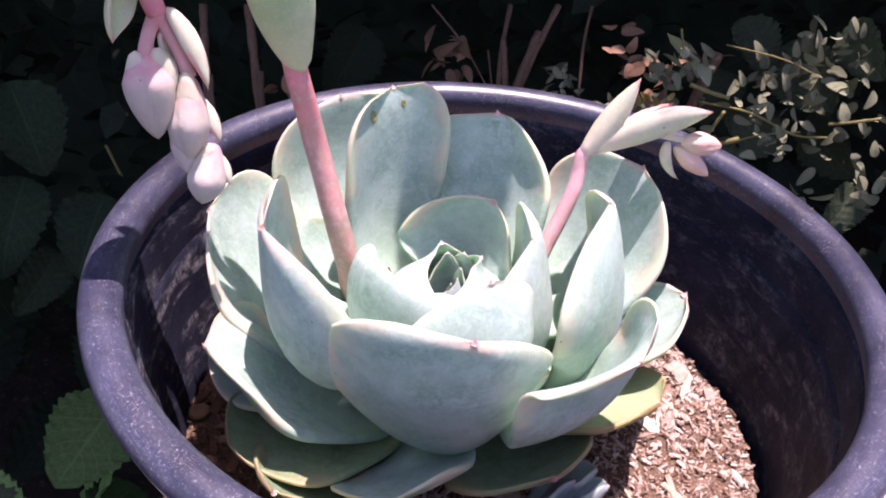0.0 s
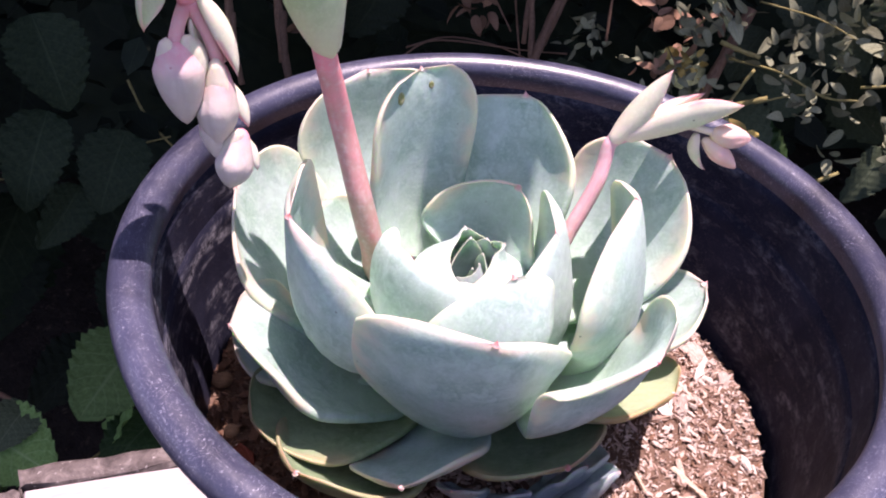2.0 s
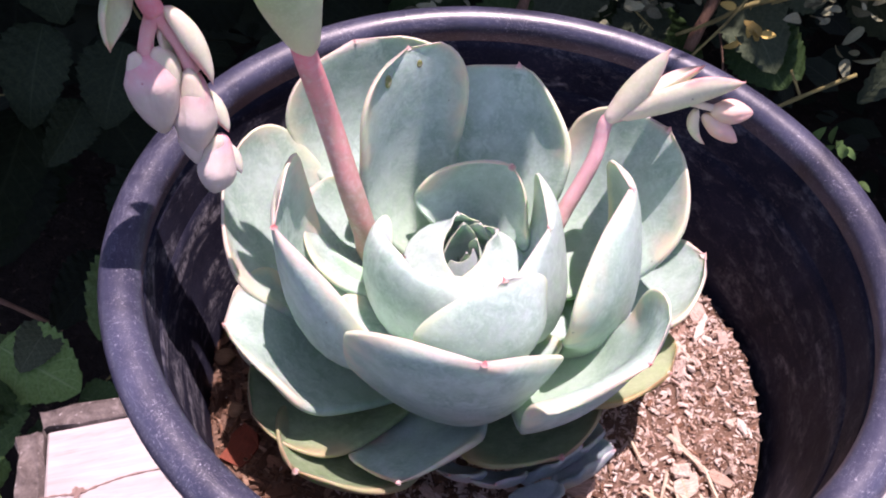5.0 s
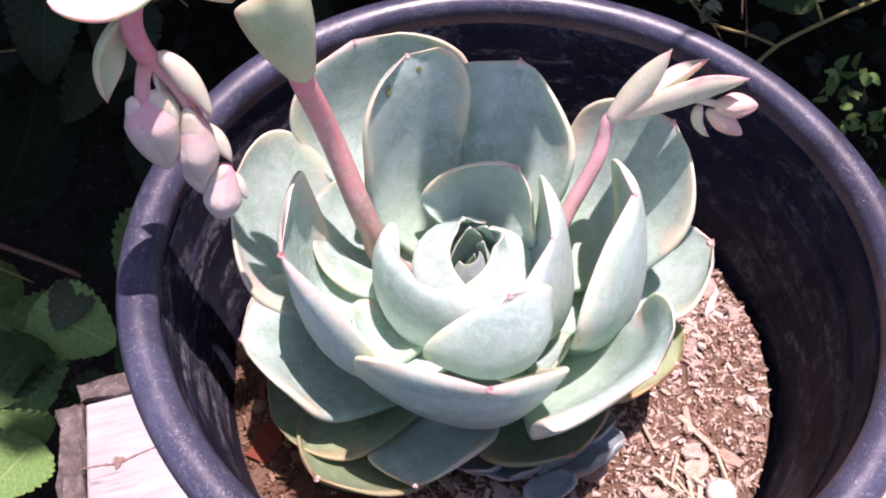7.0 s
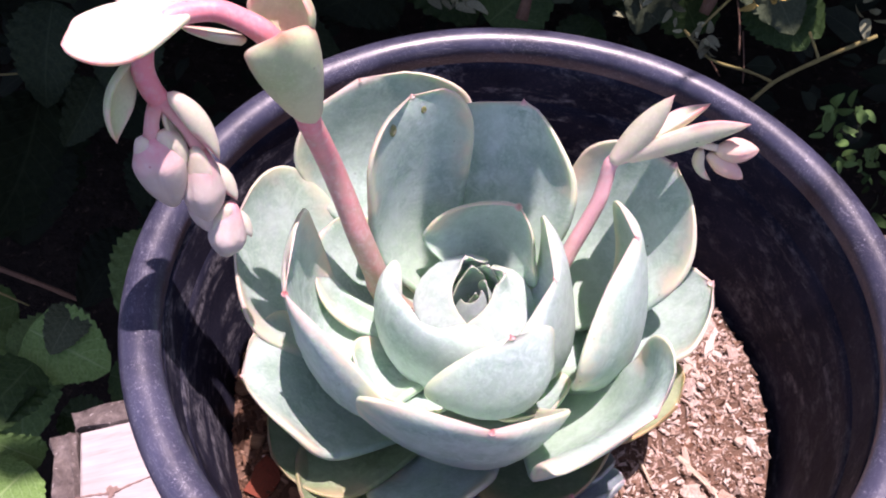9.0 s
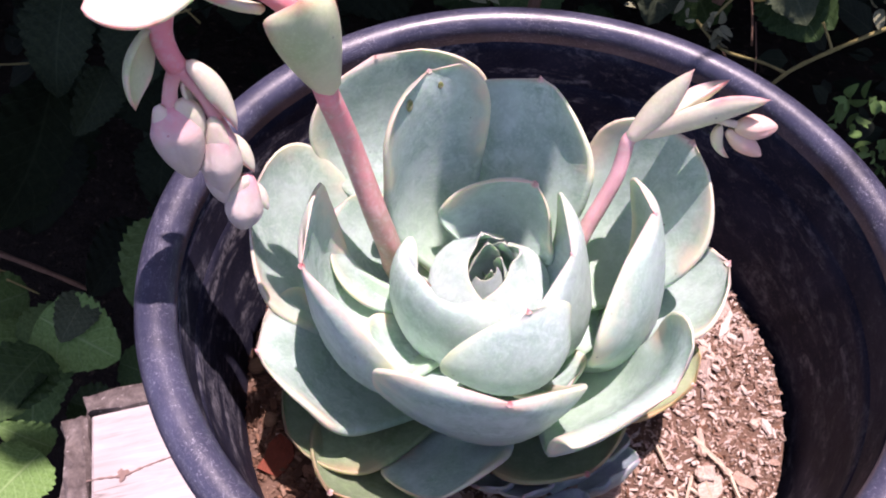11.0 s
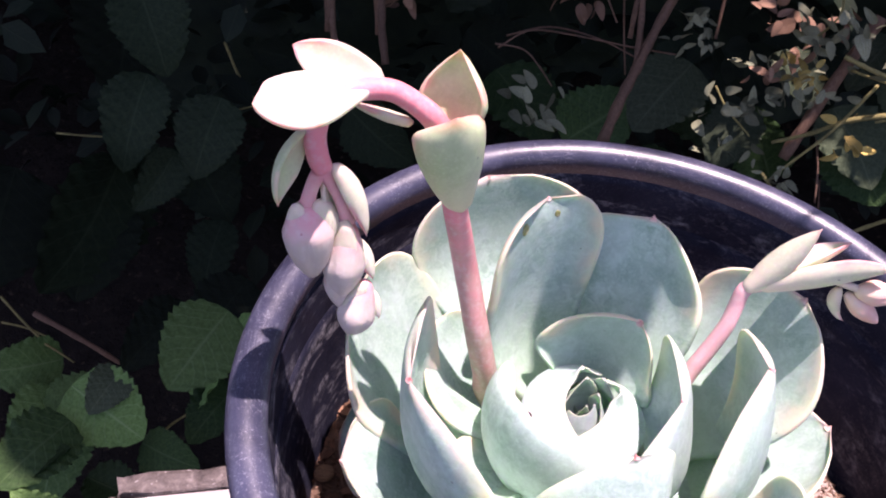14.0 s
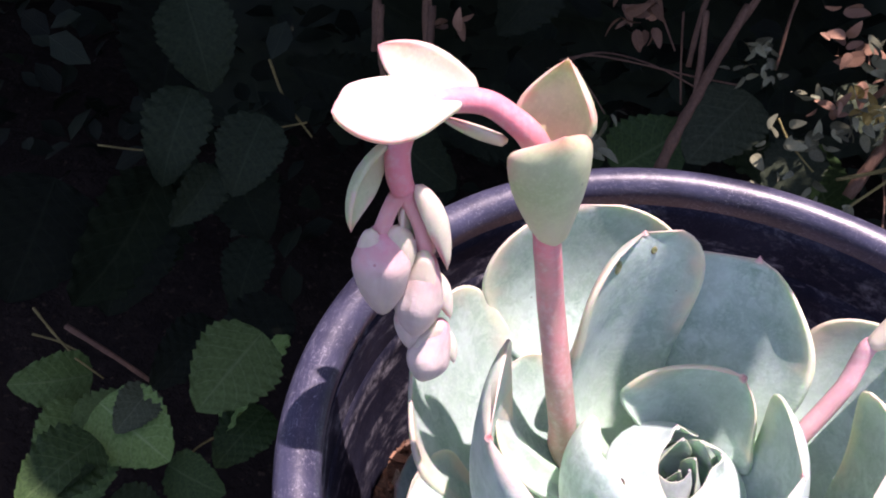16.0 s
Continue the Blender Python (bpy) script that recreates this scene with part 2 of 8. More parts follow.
def foliage_material(name, low, high, vein, rough=0.5, dry=(0.20, 0.13, 0.06), drying=0.0):
    m = Nodes(name, rough + 0.12, spec=0.18)
    at = m.coord("Object")
    col = m.ramp(m.noise(at, 30, 5, 0.6), (0.3, low), (0.7, high))
    u, v = m.uv()
    side = m.math("ABSOLUTE", m.math("SUBTRACT", m.math("MULTIPLY", u, 2.0), 1.0))
    mid = m.ramp(side, (0.0, 0.7), (0.06, 0.0))
    comb = m.math("FRACT", m.math("SUBTRACT", m.math("MULTIPLY", v, 8.0), m.math("MULTIPLY", side, 2.6)))
    ribs = m.ramp(comb, (0.0, 0.45), (0.14, 0.0))
    col = m.mix(m.math("MAXIMUM", mid, ribs), col, vein)
    if drying:
        col = m.mix(m.ramp(m.noise(at, 14, 3), (0.5, 0.0), (0.66, drying)), col, dry)
    tone = m.ramp(m.math("FRACT", m.math("ADD", m.math("MULTIPLY", m.random(), 3.7), m.island())), (0.0, 0.5), (1.0, 1.45))
    m.put("Base Color", m.mix(1.0, col, tone, "MULTIPLY"))
    m.bump(m.math("MAXIMUM", mid, ribs), 0.35, 0.002)
    return m.mat


def ground_material():
    m = Nodes("shade_toned_earth", 0.95, spec=0.1)
    at = m.coord("Object")
    # Earth tones near black: the undergrowth's shade is put into the colour.
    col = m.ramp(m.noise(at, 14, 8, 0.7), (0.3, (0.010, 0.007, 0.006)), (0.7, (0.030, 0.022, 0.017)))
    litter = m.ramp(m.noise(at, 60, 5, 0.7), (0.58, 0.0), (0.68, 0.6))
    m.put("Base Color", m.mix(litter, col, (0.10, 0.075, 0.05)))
    m.bump(m.noise(at, 40, 8, 0.7), 0.8, 0.02)
    return m.mat


SCAR = skin_material("scar_brown", (0.20, 0.22, 0.08), (0.22, 0.24, 0.10))
PLASTIC = pot_material("black_plastic", (0.007, 0.008, 0.017), (0.026, 0.028, 0.048), 0.10, 1.0, 0.5, 0.7, 0.30)
LIP = pot_material("worn_plastic_lip", (0.015, 0.016, 0.033), (0.056, 0.060, 0.104), 0.7, 0.0, 0.30, 0.46, 1.3)
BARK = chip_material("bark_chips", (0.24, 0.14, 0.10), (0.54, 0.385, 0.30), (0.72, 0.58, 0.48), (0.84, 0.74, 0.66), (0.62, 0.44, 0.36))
STRAW = chip_material("pale_splinters", (0.58, 0.45, 0.31), (0.76, 0.64, 0.49), (0.66, 0.54, 0.40))
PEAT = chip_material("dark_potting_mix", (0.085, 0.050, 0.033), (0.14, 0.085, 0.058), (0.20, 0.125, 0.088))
RED_BARK = chip_material("red_bark", (0.24, 0.060, 0.035), (0.28, 0.075, 0.045))
# Redder bark, mostly on the left; leaf shade there darkens its tones too.
DARK_BARK = chip_material("reddish_shade_toned_chips", (0.075, 0.040, 0.026), (0.20, 0.105, 0.065), (0.36, 0.20, 0.125), (0.13, 0.07, 0.045), (0.44, 0.29, 0.20))
PEBBLE = chip_material("tan_pebble", (0.34, 0.21, 0.12), (0.42, 0.28, 0.17))
PERLITE = chip_material("white_perlite", (0.70, 0.68, 0.66), (0.8, 0.78, 0.76))
PLANK = wood_material("bleached_board", (0.33, 0.30, 0.29), (0.47, 0.43, 0.42), (0.26, 0.22, 0.21))
EDGE = edge_wood_material()
KNOT = wood_material("knot_wood", (0.20, 0.13, 0.11), (0.30, 0.21, 0.18), (0.10, 0.06, 0.05), 3.0, (6, 6, 6))
# Bramble tones run from deep shade to lit; the light is in the colour.
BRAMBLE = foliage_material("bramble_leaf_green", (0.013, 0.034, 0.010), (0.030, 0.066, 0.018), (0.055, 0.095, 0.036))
BRAMBLE_MID = foliage_material("bramble_leaf_half_shade_tone", (0.030, 0.046, 0.024), (0.060, 0.082, 0.045), (0.085, 0.11, 0.065), 0.6)
BRAMBLE_SHADE = foliage_material("bramble_leaf_shade_tone", (0.007, 0.014, 0.007), (0.017, 0.030, 0.013), (0.024, 0.040, 0.019), 0.6)
BRAMBLE_DEEP = foliage_material("bramble_leaf_deep_shade_tone", (0.004, 0.009, 0.004), (0.009, 0.017, 0.007), (0.016, 0.027, 0.013), 0.7)
BRAMBLE_PALE = foliage_material("pale_lit_bramble_leaf", (0.075, 0.155, 0.040), (0.135, 0.25, 0.075), (0.20, 0.31, 0.13))
GREY_LEAF = foliage_material("grey_green_leaf", (0.10, 0.11, 0.062), (0.26, 0.27, 0.17), (0.28, 0.29, 0.19), 0.7)
DRY_LEAF = foliage_material("withered_leaf", (0.19, 0.105, 0.066), (0.33, 0.195, 0.125), (0.34, 0.22, 0.15), 0.7)
YELLOW_LEAF = foliage_material("yellowed_leaf", (0.34, 0.24, 0.06), (0.46, 0.34, 0.10), (0.50, 0.40, 0.18), 0.6)
# Hedge leaf near black: the deep shade is put into its colour.
HEDGE_LEAF = foliage_material("shade_dark_hedge_leaf", (0.005, 0.010, 0.006), (0.011, 0.019, 0.010), (0.02, 0.03, 0.017), 0.6)
TWIG = wood_material("twig_bark", (0.12, 0.068, 0.044), (0.21, 0.125, 0.082), (0.07, 0.042, 0.030), 4.0, (10, 10, 3))
CANE = wood_material("yellow_green_cane", (0.20, 0.17, 0.06), (0.30, 0.26, 0.10), (0.13, 0.12, 0.05), 4.0, (10, 10, 3))
EARTH = ground_material()


# ---- building helpers ----
def part(name, mesh, material, parent=None, label="", smooth=True):
    """Links a bmesh or mesh as one object, under its thing where one is given."""
    if isinstance(mesh, bmesh.types.BMesh):
        data = bpy.data.meshes.new(name)
        mesh.to_mesh(data)
        mesh.free()
    else:
        data = mesh
    if not data.materials:
        data.materials.append(material)
    if smooth:
        data.polygons.foreach_set("use_smooth", [True] * len(data.polygons))
    ob = new(name, data)
    ob.parent = parent
    return tagged(ob, label)


def thing(name, at, label, category, group="", kind=""):
    ob = new(name)
    ob.location = at
    ob.empty_display_size = 0.02
    return tagged(ob, label, category, group, kind)


def grid_mesh(name, P, uv, wrap=False):
    """A mesh from a grid of points (rows, columns, 3) with its UVs (rows, columns, 2)."""
    a, b = P.shape[:2]
    cols = b if wrap else b - 1
    faces = [(i * b + j, i * b + (j + 1) % b, (i + 1) * b + (j + 1) % b, (i + 1) * b + j) for i in range(a - 1) for j in range(cols)]
    data = bpy.data.meshes.new(name)
    data.from_pydata(P.reshape(-1, 3).tolist(), [], faces)
    layer = data.uv_layers.new(name="UVMap")
    flat = uv.reshape(-1, 2)
    idx = np.zeros(len(data.loops), int)
    data.loops.foreach_get("vertex_index", idx)
    layer.data.foreach_set("uv", flat[idx].ravel())
    return data


def blade(foot, low, high, tip, wl, wr, kl, kr, roll, belly, thick, ref=None, rows=34, cols=10, wave=0.0, seed=0, cap=0.5, edge=0.36, skew=0.0, curl=0.0):
    """A thick cupped leaf: midrib from foot to tip, half-widths and cupping of both sides, rolled about the midrib, widest at belly; skew sets the two shoulders apart, curl cups the end more than the foot."""
    foot, low, high, tip = (np.array(v, float) for v in (foot, low, high, tip))
    s = (np.linspace(0, 1, rows) ** 0.85)[:, None]
    C = (1 - s) ** 3 * foot + 3 * s * (1 - s) ** 2 * low + 3 * s * s * (1 - s) * high + s**3 * tip
    D = (1 - s) ** 2 * (low - foot) + 2 * s * (1 - s) * (high - low) + s * s * (tip - high)
    D /= np.linalg.norm(D, axis=1)[:, None] + 1e-9
    if ref is None:
        across = np.cross(np.r_[tip[:2] - foot[:2], 0], (0, 0, 1.0))
    else:
        across = np.cross(tip - foot, np.array(ref, float))
    across /= np.linalg.norm(across) + 1e-9
    S = across - (D @ across)[:, None] * D
    S /= np.linalg.norm(S, axis=1)[:, None] + 1e-9
    N = np.cross(S, D)
    S, N = math.cos(roll) * S + math.sin(roll) * N, math.cos(roll) * N - math.sin(roll) * S
    s = s[:, 0]
    rng = np.random.RandomState(seed + 11)
    u = np.sin(np.linspace(-1, 1, 2 * cols + 1) * np.pi / 2)
    wide = np.where(u < 0, belly + skew, belly - skew)[None]
    t = s[:, None]
    h = np.where(t < wide, 0.10 + 0.90 * np.sin(np.pi / 2 * np.clip(t / wide, 0, 1)) ** 0.7, np.clip(1 - (np.clip(t - wide, 0, 1) / (1 - wide)) ** 2, 0, 1) ** cap)
    h = np.maximum(h, 0.02)
    W, K = np.where(u < 0, wl, wr), np.where(u < 0, kl, kr)[None] * (1 + curl * (t - 0.55)) + 1e-4
    a, b = W * np.sin(K * u) / K, W * (1 - np.cos(K * u)) / K
    side = np.cos(K * u)[..., None] * N[:, None] - np.sin(K * u)[..., None] * S[:, None]
    P = C[:, None] + h[..., None] * (a[..., None] * S[:, None] + b[..., None] * N[:, None])
    if wave:
        ph = rng.rand(3) * 6.28
        ripple = np.sin(7 * s[:, None] + 2.5 * u[None] + ph[0]) * 0.6 + np.sin(15 * s[:, None] - 4 * u[None] + ph[1]) * 0.4
        P = P + side * (wave * ripple * (0.3 + np.abs(u)[None] ** 2))[..., None]
    t = thick * np.sqrt(np.clip(1 - (1 - edge) * u**2, 0, 1))[None] * np.clip(np.sqrt(np.clip(1.02 - s, 0, 1)) * 1.25, 0.25, 1)[:, None] * np.minimum(1, h / 0.25)
    up, down = P + side * (t * 0.35)[..., None], P - side * (t * 0.65)[..., None]
    out = np.gradient(P, axis=1)
    out /= np.linalg.norm(out, axis=2)[..., None] + 1e-12
    arc = np.radians((50.0, 0.0, -50.0))
    to_edge = [np.stack([P[:, e] + (t[:, e] * 0.55 * math.cos(a))[:, None] * k * out[:, e] + (t[:, e] * (0.5 * math.sin(a) - 0.15))[:, None] * side[:, e] for a in arc], 1) for e, k in ((-1, 1), (0, -1))]
    ring = np.concatenate([up, to_edge[0], down[:, ::-1], to_edge[1][:, ::-1]], 1)
    uu = np.concatenate([u, [1.0] * 3, u[::-1], [-1.0] * 3]) / 2 + 0.5
    uv = np.stack(np.broadcast_arrays(uu[None], s[:, None]), -1)
    ring = np.concatenate([ring[:1] * 0 + C[0], ring, ring[-1:] * 0 + ring[-1].mean(0)], 0)
    uv = np.concatenate([uv[:1], uv, uv[-1:]], 0)
    return ring, uv, tip, D[-1], N[-1]


def cone_mesh(name, foot, way, radius, length, bend=(0, 0, 0)):
    """A small bent point."""
    way = np.array(way, float) / np.linalg.norm(way)
    a = np.cross(way, (0.3, 0.2, 0.9))
    a /= np.linalg.norm(a)
    b = np.cross(way, a)
    ang = np.linspace(0, 2 * np.pi, 9)[:-1]
    rows, uv = [], []
    for k in np.linspace(0, 1, 7):
        r = radius * (1 - k) ** 1.3 + 0.00008
        c = np.array(foot) + way * length * k + np.array(bend) * k * k
        rows.append(c + r * (np.cos(ang)[:, None] * a + np.sin(ang)[:, None] * b))
        uv.append(np.stack([ang / 6.3, 0 * ang + k], -1))
    return grid_mesh(name, np.array(rows), np.array(uv), True)


def tube_mesh(name, points, radii, sides=12, fine=6, knobs=0.0):
    """A round stem through points, with smooth bends."""
    p, r = np.array(points, float), np.array(radii, float)
    q = np.concatenate([2 * p[:1] - p[1:2], p, 2 * p[-1:] - p[-2:-1]])
    C, R = [], []
    for i in range(len(p) - 1):
        for t in np.linspace(0, 1, fine, endpoint=i == len(p) - 2):
            a, b, c, d = q[i : i + 4]
            C.append(0.5 * (2 * b + (c - a) * t + (2 * a - 5 * b + 4 * c - d) * t * t + (3 * b - a - 3 * c + d) * t**3))
            R.append(r[i] * (1 - t) + r[i + 1] * t)
    C, R = np.array(C), np.array(R)
    if knobs:
        R = R * (1 + knobs * np.sin(np.arange(len(R)) * 2.1))
    D = np.gradient(C, axis=0)
    D /= np.linalg.norm(D, axis=1)[:, None] + 1e-12
    a = np.cross(D[0], (0.31, 0.77, 0.2))
    rows, uv = [], []
    ang = np.linspace(0, 2 * np.pi, sides + 1)[:-1]
    for i, (c, d, rr) in enumerate(zip(C, D, R)):
        a = a - (a @ d) * d
        a /= np.linalg.norm(a)
        b = np.cross(d, a)
        rows.append(c + rr * (np.cos(ang)[:, None] * a + np.sin(ang)[:, None] * b))
        uv.append(np.stack([ang / 6.3, 0 * ang + i / (len(C) - 1)], -1))
    rows = [rows[0] * 0 + C[0]] + rows + [rows[-1] * 0 + C[-1]]
    return grid_mesh(name, np.array(rows), np.array([uv[0]] + uv + [uv[-1]]), True)


def bud_mesh(name, foot, tip, radius, lobes=5, full=0.42, bend=(0, 0, 0), turn=0.0, crease=0.13):
    """A closed flower bud: overlapping ridged petals that close to a point."""
    foot, tip = np.array(foot, float), np.array(tip, float)
    way = tip - foot
    length = np.linalg.norm(way)
    way /= length
    a = np.cross(way, (0.2, 0.9, 0.3))
    a /= np.linalg.norm(a)
    b = np.cross(way, a)
    ang = np.linspace(0, 2 * np.pi, 41)[:-1]
    rows, uv = [], []
    for k in np.linspace(0, 1, 19):
        r = radius * (math.sin(math.pi * k**0.5 * 0.5) if k < 0.02 else (k / full) ** 0.45 if k < full else math.cos((k - full) / (1 - full) * math.pi / 2) ** 0.72)
        saw = ((ang + turn + k * 0.5) * lobes / (2 * np.pi)) % 1.0
        shape = 1 - crease * (1 - np.sin(np.pi * saw) ** 0.6) * min(1, 0.35 + k) + 0.05 * (saw - 0.5)
        c = foot + way * length * k + np.array(bend) * math.sin(math.pi * k)
        rows.append(c + (r * shape)[:, None] * (np.cos(ang)[:, None] * a + np.sin(ang)[:, None] * b))
        uv.append(np.stack([ang / 6.3, 0 * ang + k], -1))
    rows = [rows[0] * 0 + foot] + rows
    return grid_mesh(name, np.array(rows), np.array([uv[0]] + uv), True)


# ---- ground, hedge behind ----
def make_ground():
    n = 60
    a = np.linspace(-1, 1, n)
    X, Y = np.meshgrid(np.sign(a) * np.abs(a) ** 2.6 * 400, np.sign(a) * np.abs(a) ** 2.6 * 400, indexing="ij")
    Z = 0.02 * np.sin(X * 3.1 + 1) * np.cos(Y * 2.7) * (np.abs(X) + np.abs(Y) < 20)
    P = np.stack([X, Y, Z - 0.02], -1)
    uv = np.stack([X, Y], -1) * 0.1
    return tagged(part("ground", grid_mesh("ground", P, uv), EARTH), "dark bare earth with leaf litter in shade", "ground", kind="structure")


make_ground()


def leaf_outline(rows, cols, teeth, depth, fat=0.62):
    """Half widths of a toothed oval leaf along its length."""
    s = np.linspace(0, 1, rows)
    w = np.sin(np.pi * s**0.8) ** fat * 0.5
    saw = 1 - depth * ((s * teeth) % 1.0)
    return s, w * saw


def flat_leaf(name, length=1.0, width=0.8, teeth=11, depth=0.12, pleat=0.03, fold=0.18, droop=0.2, rows=45, cols=4):
    """A thin toothed leaf along +y with pleated veins, folded at the midrib and drooping at the tip; facing +z."""
    s, w = leaf_outline(rows, cols, teeth, depth)
    u = np.linspace(-1, 1, 2 * cols + 1)
    X = w[:, None] * width * u[None]
    Y = s[:, None] * length - 0.06 * length * np.abs(u)[None] * np.sin(np.pi * s)[:, None]
    Z = fold * np.abs(X) + pleat * length * np.sin((s[:, None] * 8 - np.abs(u)[None] * 2.6) * 2 * np.pi) * np.abs(u)[None] * 0.5 * np.minimum(1, w * 6)[:, None]
    Z = Z - droop * length * (s[:, None] - 0.3) ** 2 * (s[:, None] > 0.3)
    P = np.stack(np.broadcast_arrays(X, Y, Z), -1)
    uv = np.stack(np.broadcast_arrays(u[None] / 2 + 0.5, s[:, None]), -1)
    return grid_mesh(name, P, uv)


BLADES = [flat_leaf("leaf", 1, 0.86, 12, 0.13, 0.05, 0.22, 0.45), flat_leaf("leaf", 1, 0.72, 13, 0.14, 0.06, 0.35, 0.6), flat_leaf("leaf", 1, 0.95, 11, 0.12, 0.045, 0.12, 0.3)]
OVALS = [flat_leaf("leaf", 1, 0.40, 1, 0.0, 0.0, 0.30, 0.35, 14, 3), flat_leaf("leaf", 1, 0.50, 1, 0.0, 0.0, 0.15, 0.55, 14, 3)]


SHARED = {}


def set_leaf(mesh, material, at, way, face, size, parent):
    """A leaf whose foot is at a place, pointing along way and facing face."""
    key = (mesh.name, material.name)
    if key not in SHARED:
        SHARED[key] = mesh.copy()
        SHARED[key].materials.append(material)
    data = SHARED[key]
    y = Vector(way).normalized()
    z = Vector(face)
    z = (z - z.dot(y) * y).normalized()
    x = y.cross(z)
    ob = part("leaf", data, material, parent)
    m = Matrix((x, y, z)).transposed().to_4x4() @ Matrix.Scale(size, 4)
    ob.matrix_basis = Matrix.Translation(Vector(at) - Vector(parent.location)) @ m
    return ob


def stick(name, points, radii, material, parent, label="", knobs=0.12):
    pts = np.array(points) - np.array(parent.location)
    return part(name, tube_mesh(name, pts, radii, 8, 5, knobs), material, parent, label)


def leaf_cloud(name, count, low, high, size, seed, keep, label, material, lean=0.6, shear=(0.0, 0.0)):
    """Many small bent leaves in one mesh, filling a region that leans over by shear above its foot."""
    rng = np.random.RandomState(seed)
    V, F, U = [], [], []
    base = np.array([(0, 0, 0), (-0.30, 0.32, 0.05), (0, 0.34, 0), (0.30, 0.32, 0.05), (-0.26, 0.68, 0.0), (0, 0.70, -0.05), (0.26, 0.68, 0.0), (0, 1, -0.16)])
    quads = [(0, 2, 1), (0, 3, 2), (1, 2, 5, 4), (2, 3, 6, 5), (4, 5, 7), (5, 6, 7)]
    uvs = np.array([(0.5, 0), (0, 0.32), (0.5, 0.34), (1, 0.32), (0, 0.68), (0.5, 0.7), (1, 0.68), (0.5, 1)])
    n = 0
    while n < count:
        p = low + (np.array(high) - low) * rng.rand(3)
        if not keep(p):
            continue
        p[:2] += np.array(shear) * (p[2] - 0.6)
        z = np.r_[rng.normal(0, lean, 2) + (0, -0.25), 1.0]
        z /= np.linalg.norm(z)
        y = rng.normal(0, 1, 3)
        y -= (y @ z) * z
        y /= np.linalg.norm(y)
        x = np.cross(y, z)
        k = size * (0.6 + 0.8 * rng.rand())
        V.append(p + k * (base[:, :1] * x + base[:, 1:2] * y + base[:, 2:] * z))
        F += [tuple(8 * n + i for i in q) for q in quads]
        n += 1
    data = bpy.data.meshes.new(name)
    data.from_pydata(np.concatenate(V).tolist(), [], F)
    layer = data.uv_layers.new(name="UVMap")
    idx = np.zeros(len(data.loops), int)
    data.loops.foreach_get("vertex_index", idx)
    layer.data.foreach_set("uv", uvs[idx % 8].ravel())
    ob = part(name, data, material)
    return tagged(ob, label, "hedge", kind="stuff")


def make_hedge():
    """The hedge: a dense mass behind the bench, coloured near black for shade; its unseen top is added to rise over and
    shade the undergrowth.
    """
    n, m = 70, 40
    rng = np.random.RandomState(5)
    x = np.linspace(-4.5, 4.5, n)
    z = np.linspace(-0.05, 2.3, m)
    X, Z = np.meshgrid(x, z, indexing="ij")
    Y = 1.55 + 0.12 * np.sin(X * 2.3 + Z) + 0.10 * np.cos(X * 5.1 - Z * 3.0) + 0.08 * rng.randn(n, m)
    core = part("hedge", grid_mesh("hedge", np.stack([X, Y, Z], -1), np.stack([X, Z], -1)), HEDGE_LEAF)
    tagged(core, "backing sheet inside the hedge, coloured near black for its deep shade", "hedge", kind="stuff")
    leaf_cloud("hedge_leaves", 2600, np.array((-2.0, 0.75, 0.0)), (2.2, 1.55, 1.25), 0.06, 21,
               lambda p: p[1] > 0.78 + 0.28 * math.sin(p[0] * 4.0 + p[2] * 3.0) * 0.5 and p[2] < 1.15, "small inner hedge leaves with deep shade put into their colour", HEDGE_LEAF)
    # Unseen canopy, added to block the sun; its gaps let patches through.
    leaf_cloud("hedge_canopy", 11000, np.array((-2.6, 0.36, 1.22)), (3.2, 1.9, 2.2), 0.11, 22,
               lambda p: p[2] > 1.25 + 0.25 * max(0.0, 0.7 - p[1]) and ((p[0] < 0.15 and p[1] > 0.50) or p[1] > 1.1 or math.sin(p[0] * 23) * math.sin(p[1] * 19 + 1) > 0.38), "unseen leafy canopy added over the undergrowth to shade it", HEDGE_LEAF, 0.35, (-0.01, -0.05))


make_hedge()

bramble = thing("bramble_bush", (-0.45, 0.55, 0.0), "bramble bush with large toothed dark green leaves in shade", "bramble")
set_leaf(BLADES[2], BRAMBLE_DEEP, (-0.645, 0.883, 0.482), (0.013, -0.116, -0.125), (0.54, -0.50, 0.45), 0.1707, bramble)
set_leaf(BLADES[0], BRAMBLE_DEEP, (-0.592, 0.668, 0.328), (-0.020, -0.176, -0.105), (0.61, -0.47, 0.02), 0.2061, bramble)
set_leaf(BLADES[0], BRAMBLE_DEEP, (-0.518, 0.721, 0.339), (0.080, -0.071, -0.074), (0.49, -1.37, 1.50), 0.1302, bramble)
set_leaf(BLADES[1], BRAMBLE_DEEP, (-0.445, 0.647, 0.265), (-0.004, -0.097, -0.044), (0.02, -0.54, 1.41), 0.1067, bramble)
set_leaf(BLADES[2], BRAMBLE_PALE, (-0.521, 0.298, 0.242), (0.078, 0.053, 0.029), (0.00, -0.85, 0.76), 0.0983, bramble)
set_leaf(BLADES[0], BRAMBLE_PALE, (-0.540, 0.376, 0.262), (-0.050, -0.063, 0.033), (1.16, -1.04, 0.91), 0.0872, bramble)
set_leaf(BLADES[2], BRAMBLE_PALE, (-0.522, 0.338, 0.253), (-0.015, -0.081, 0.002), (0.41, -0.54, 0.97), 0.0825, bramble)
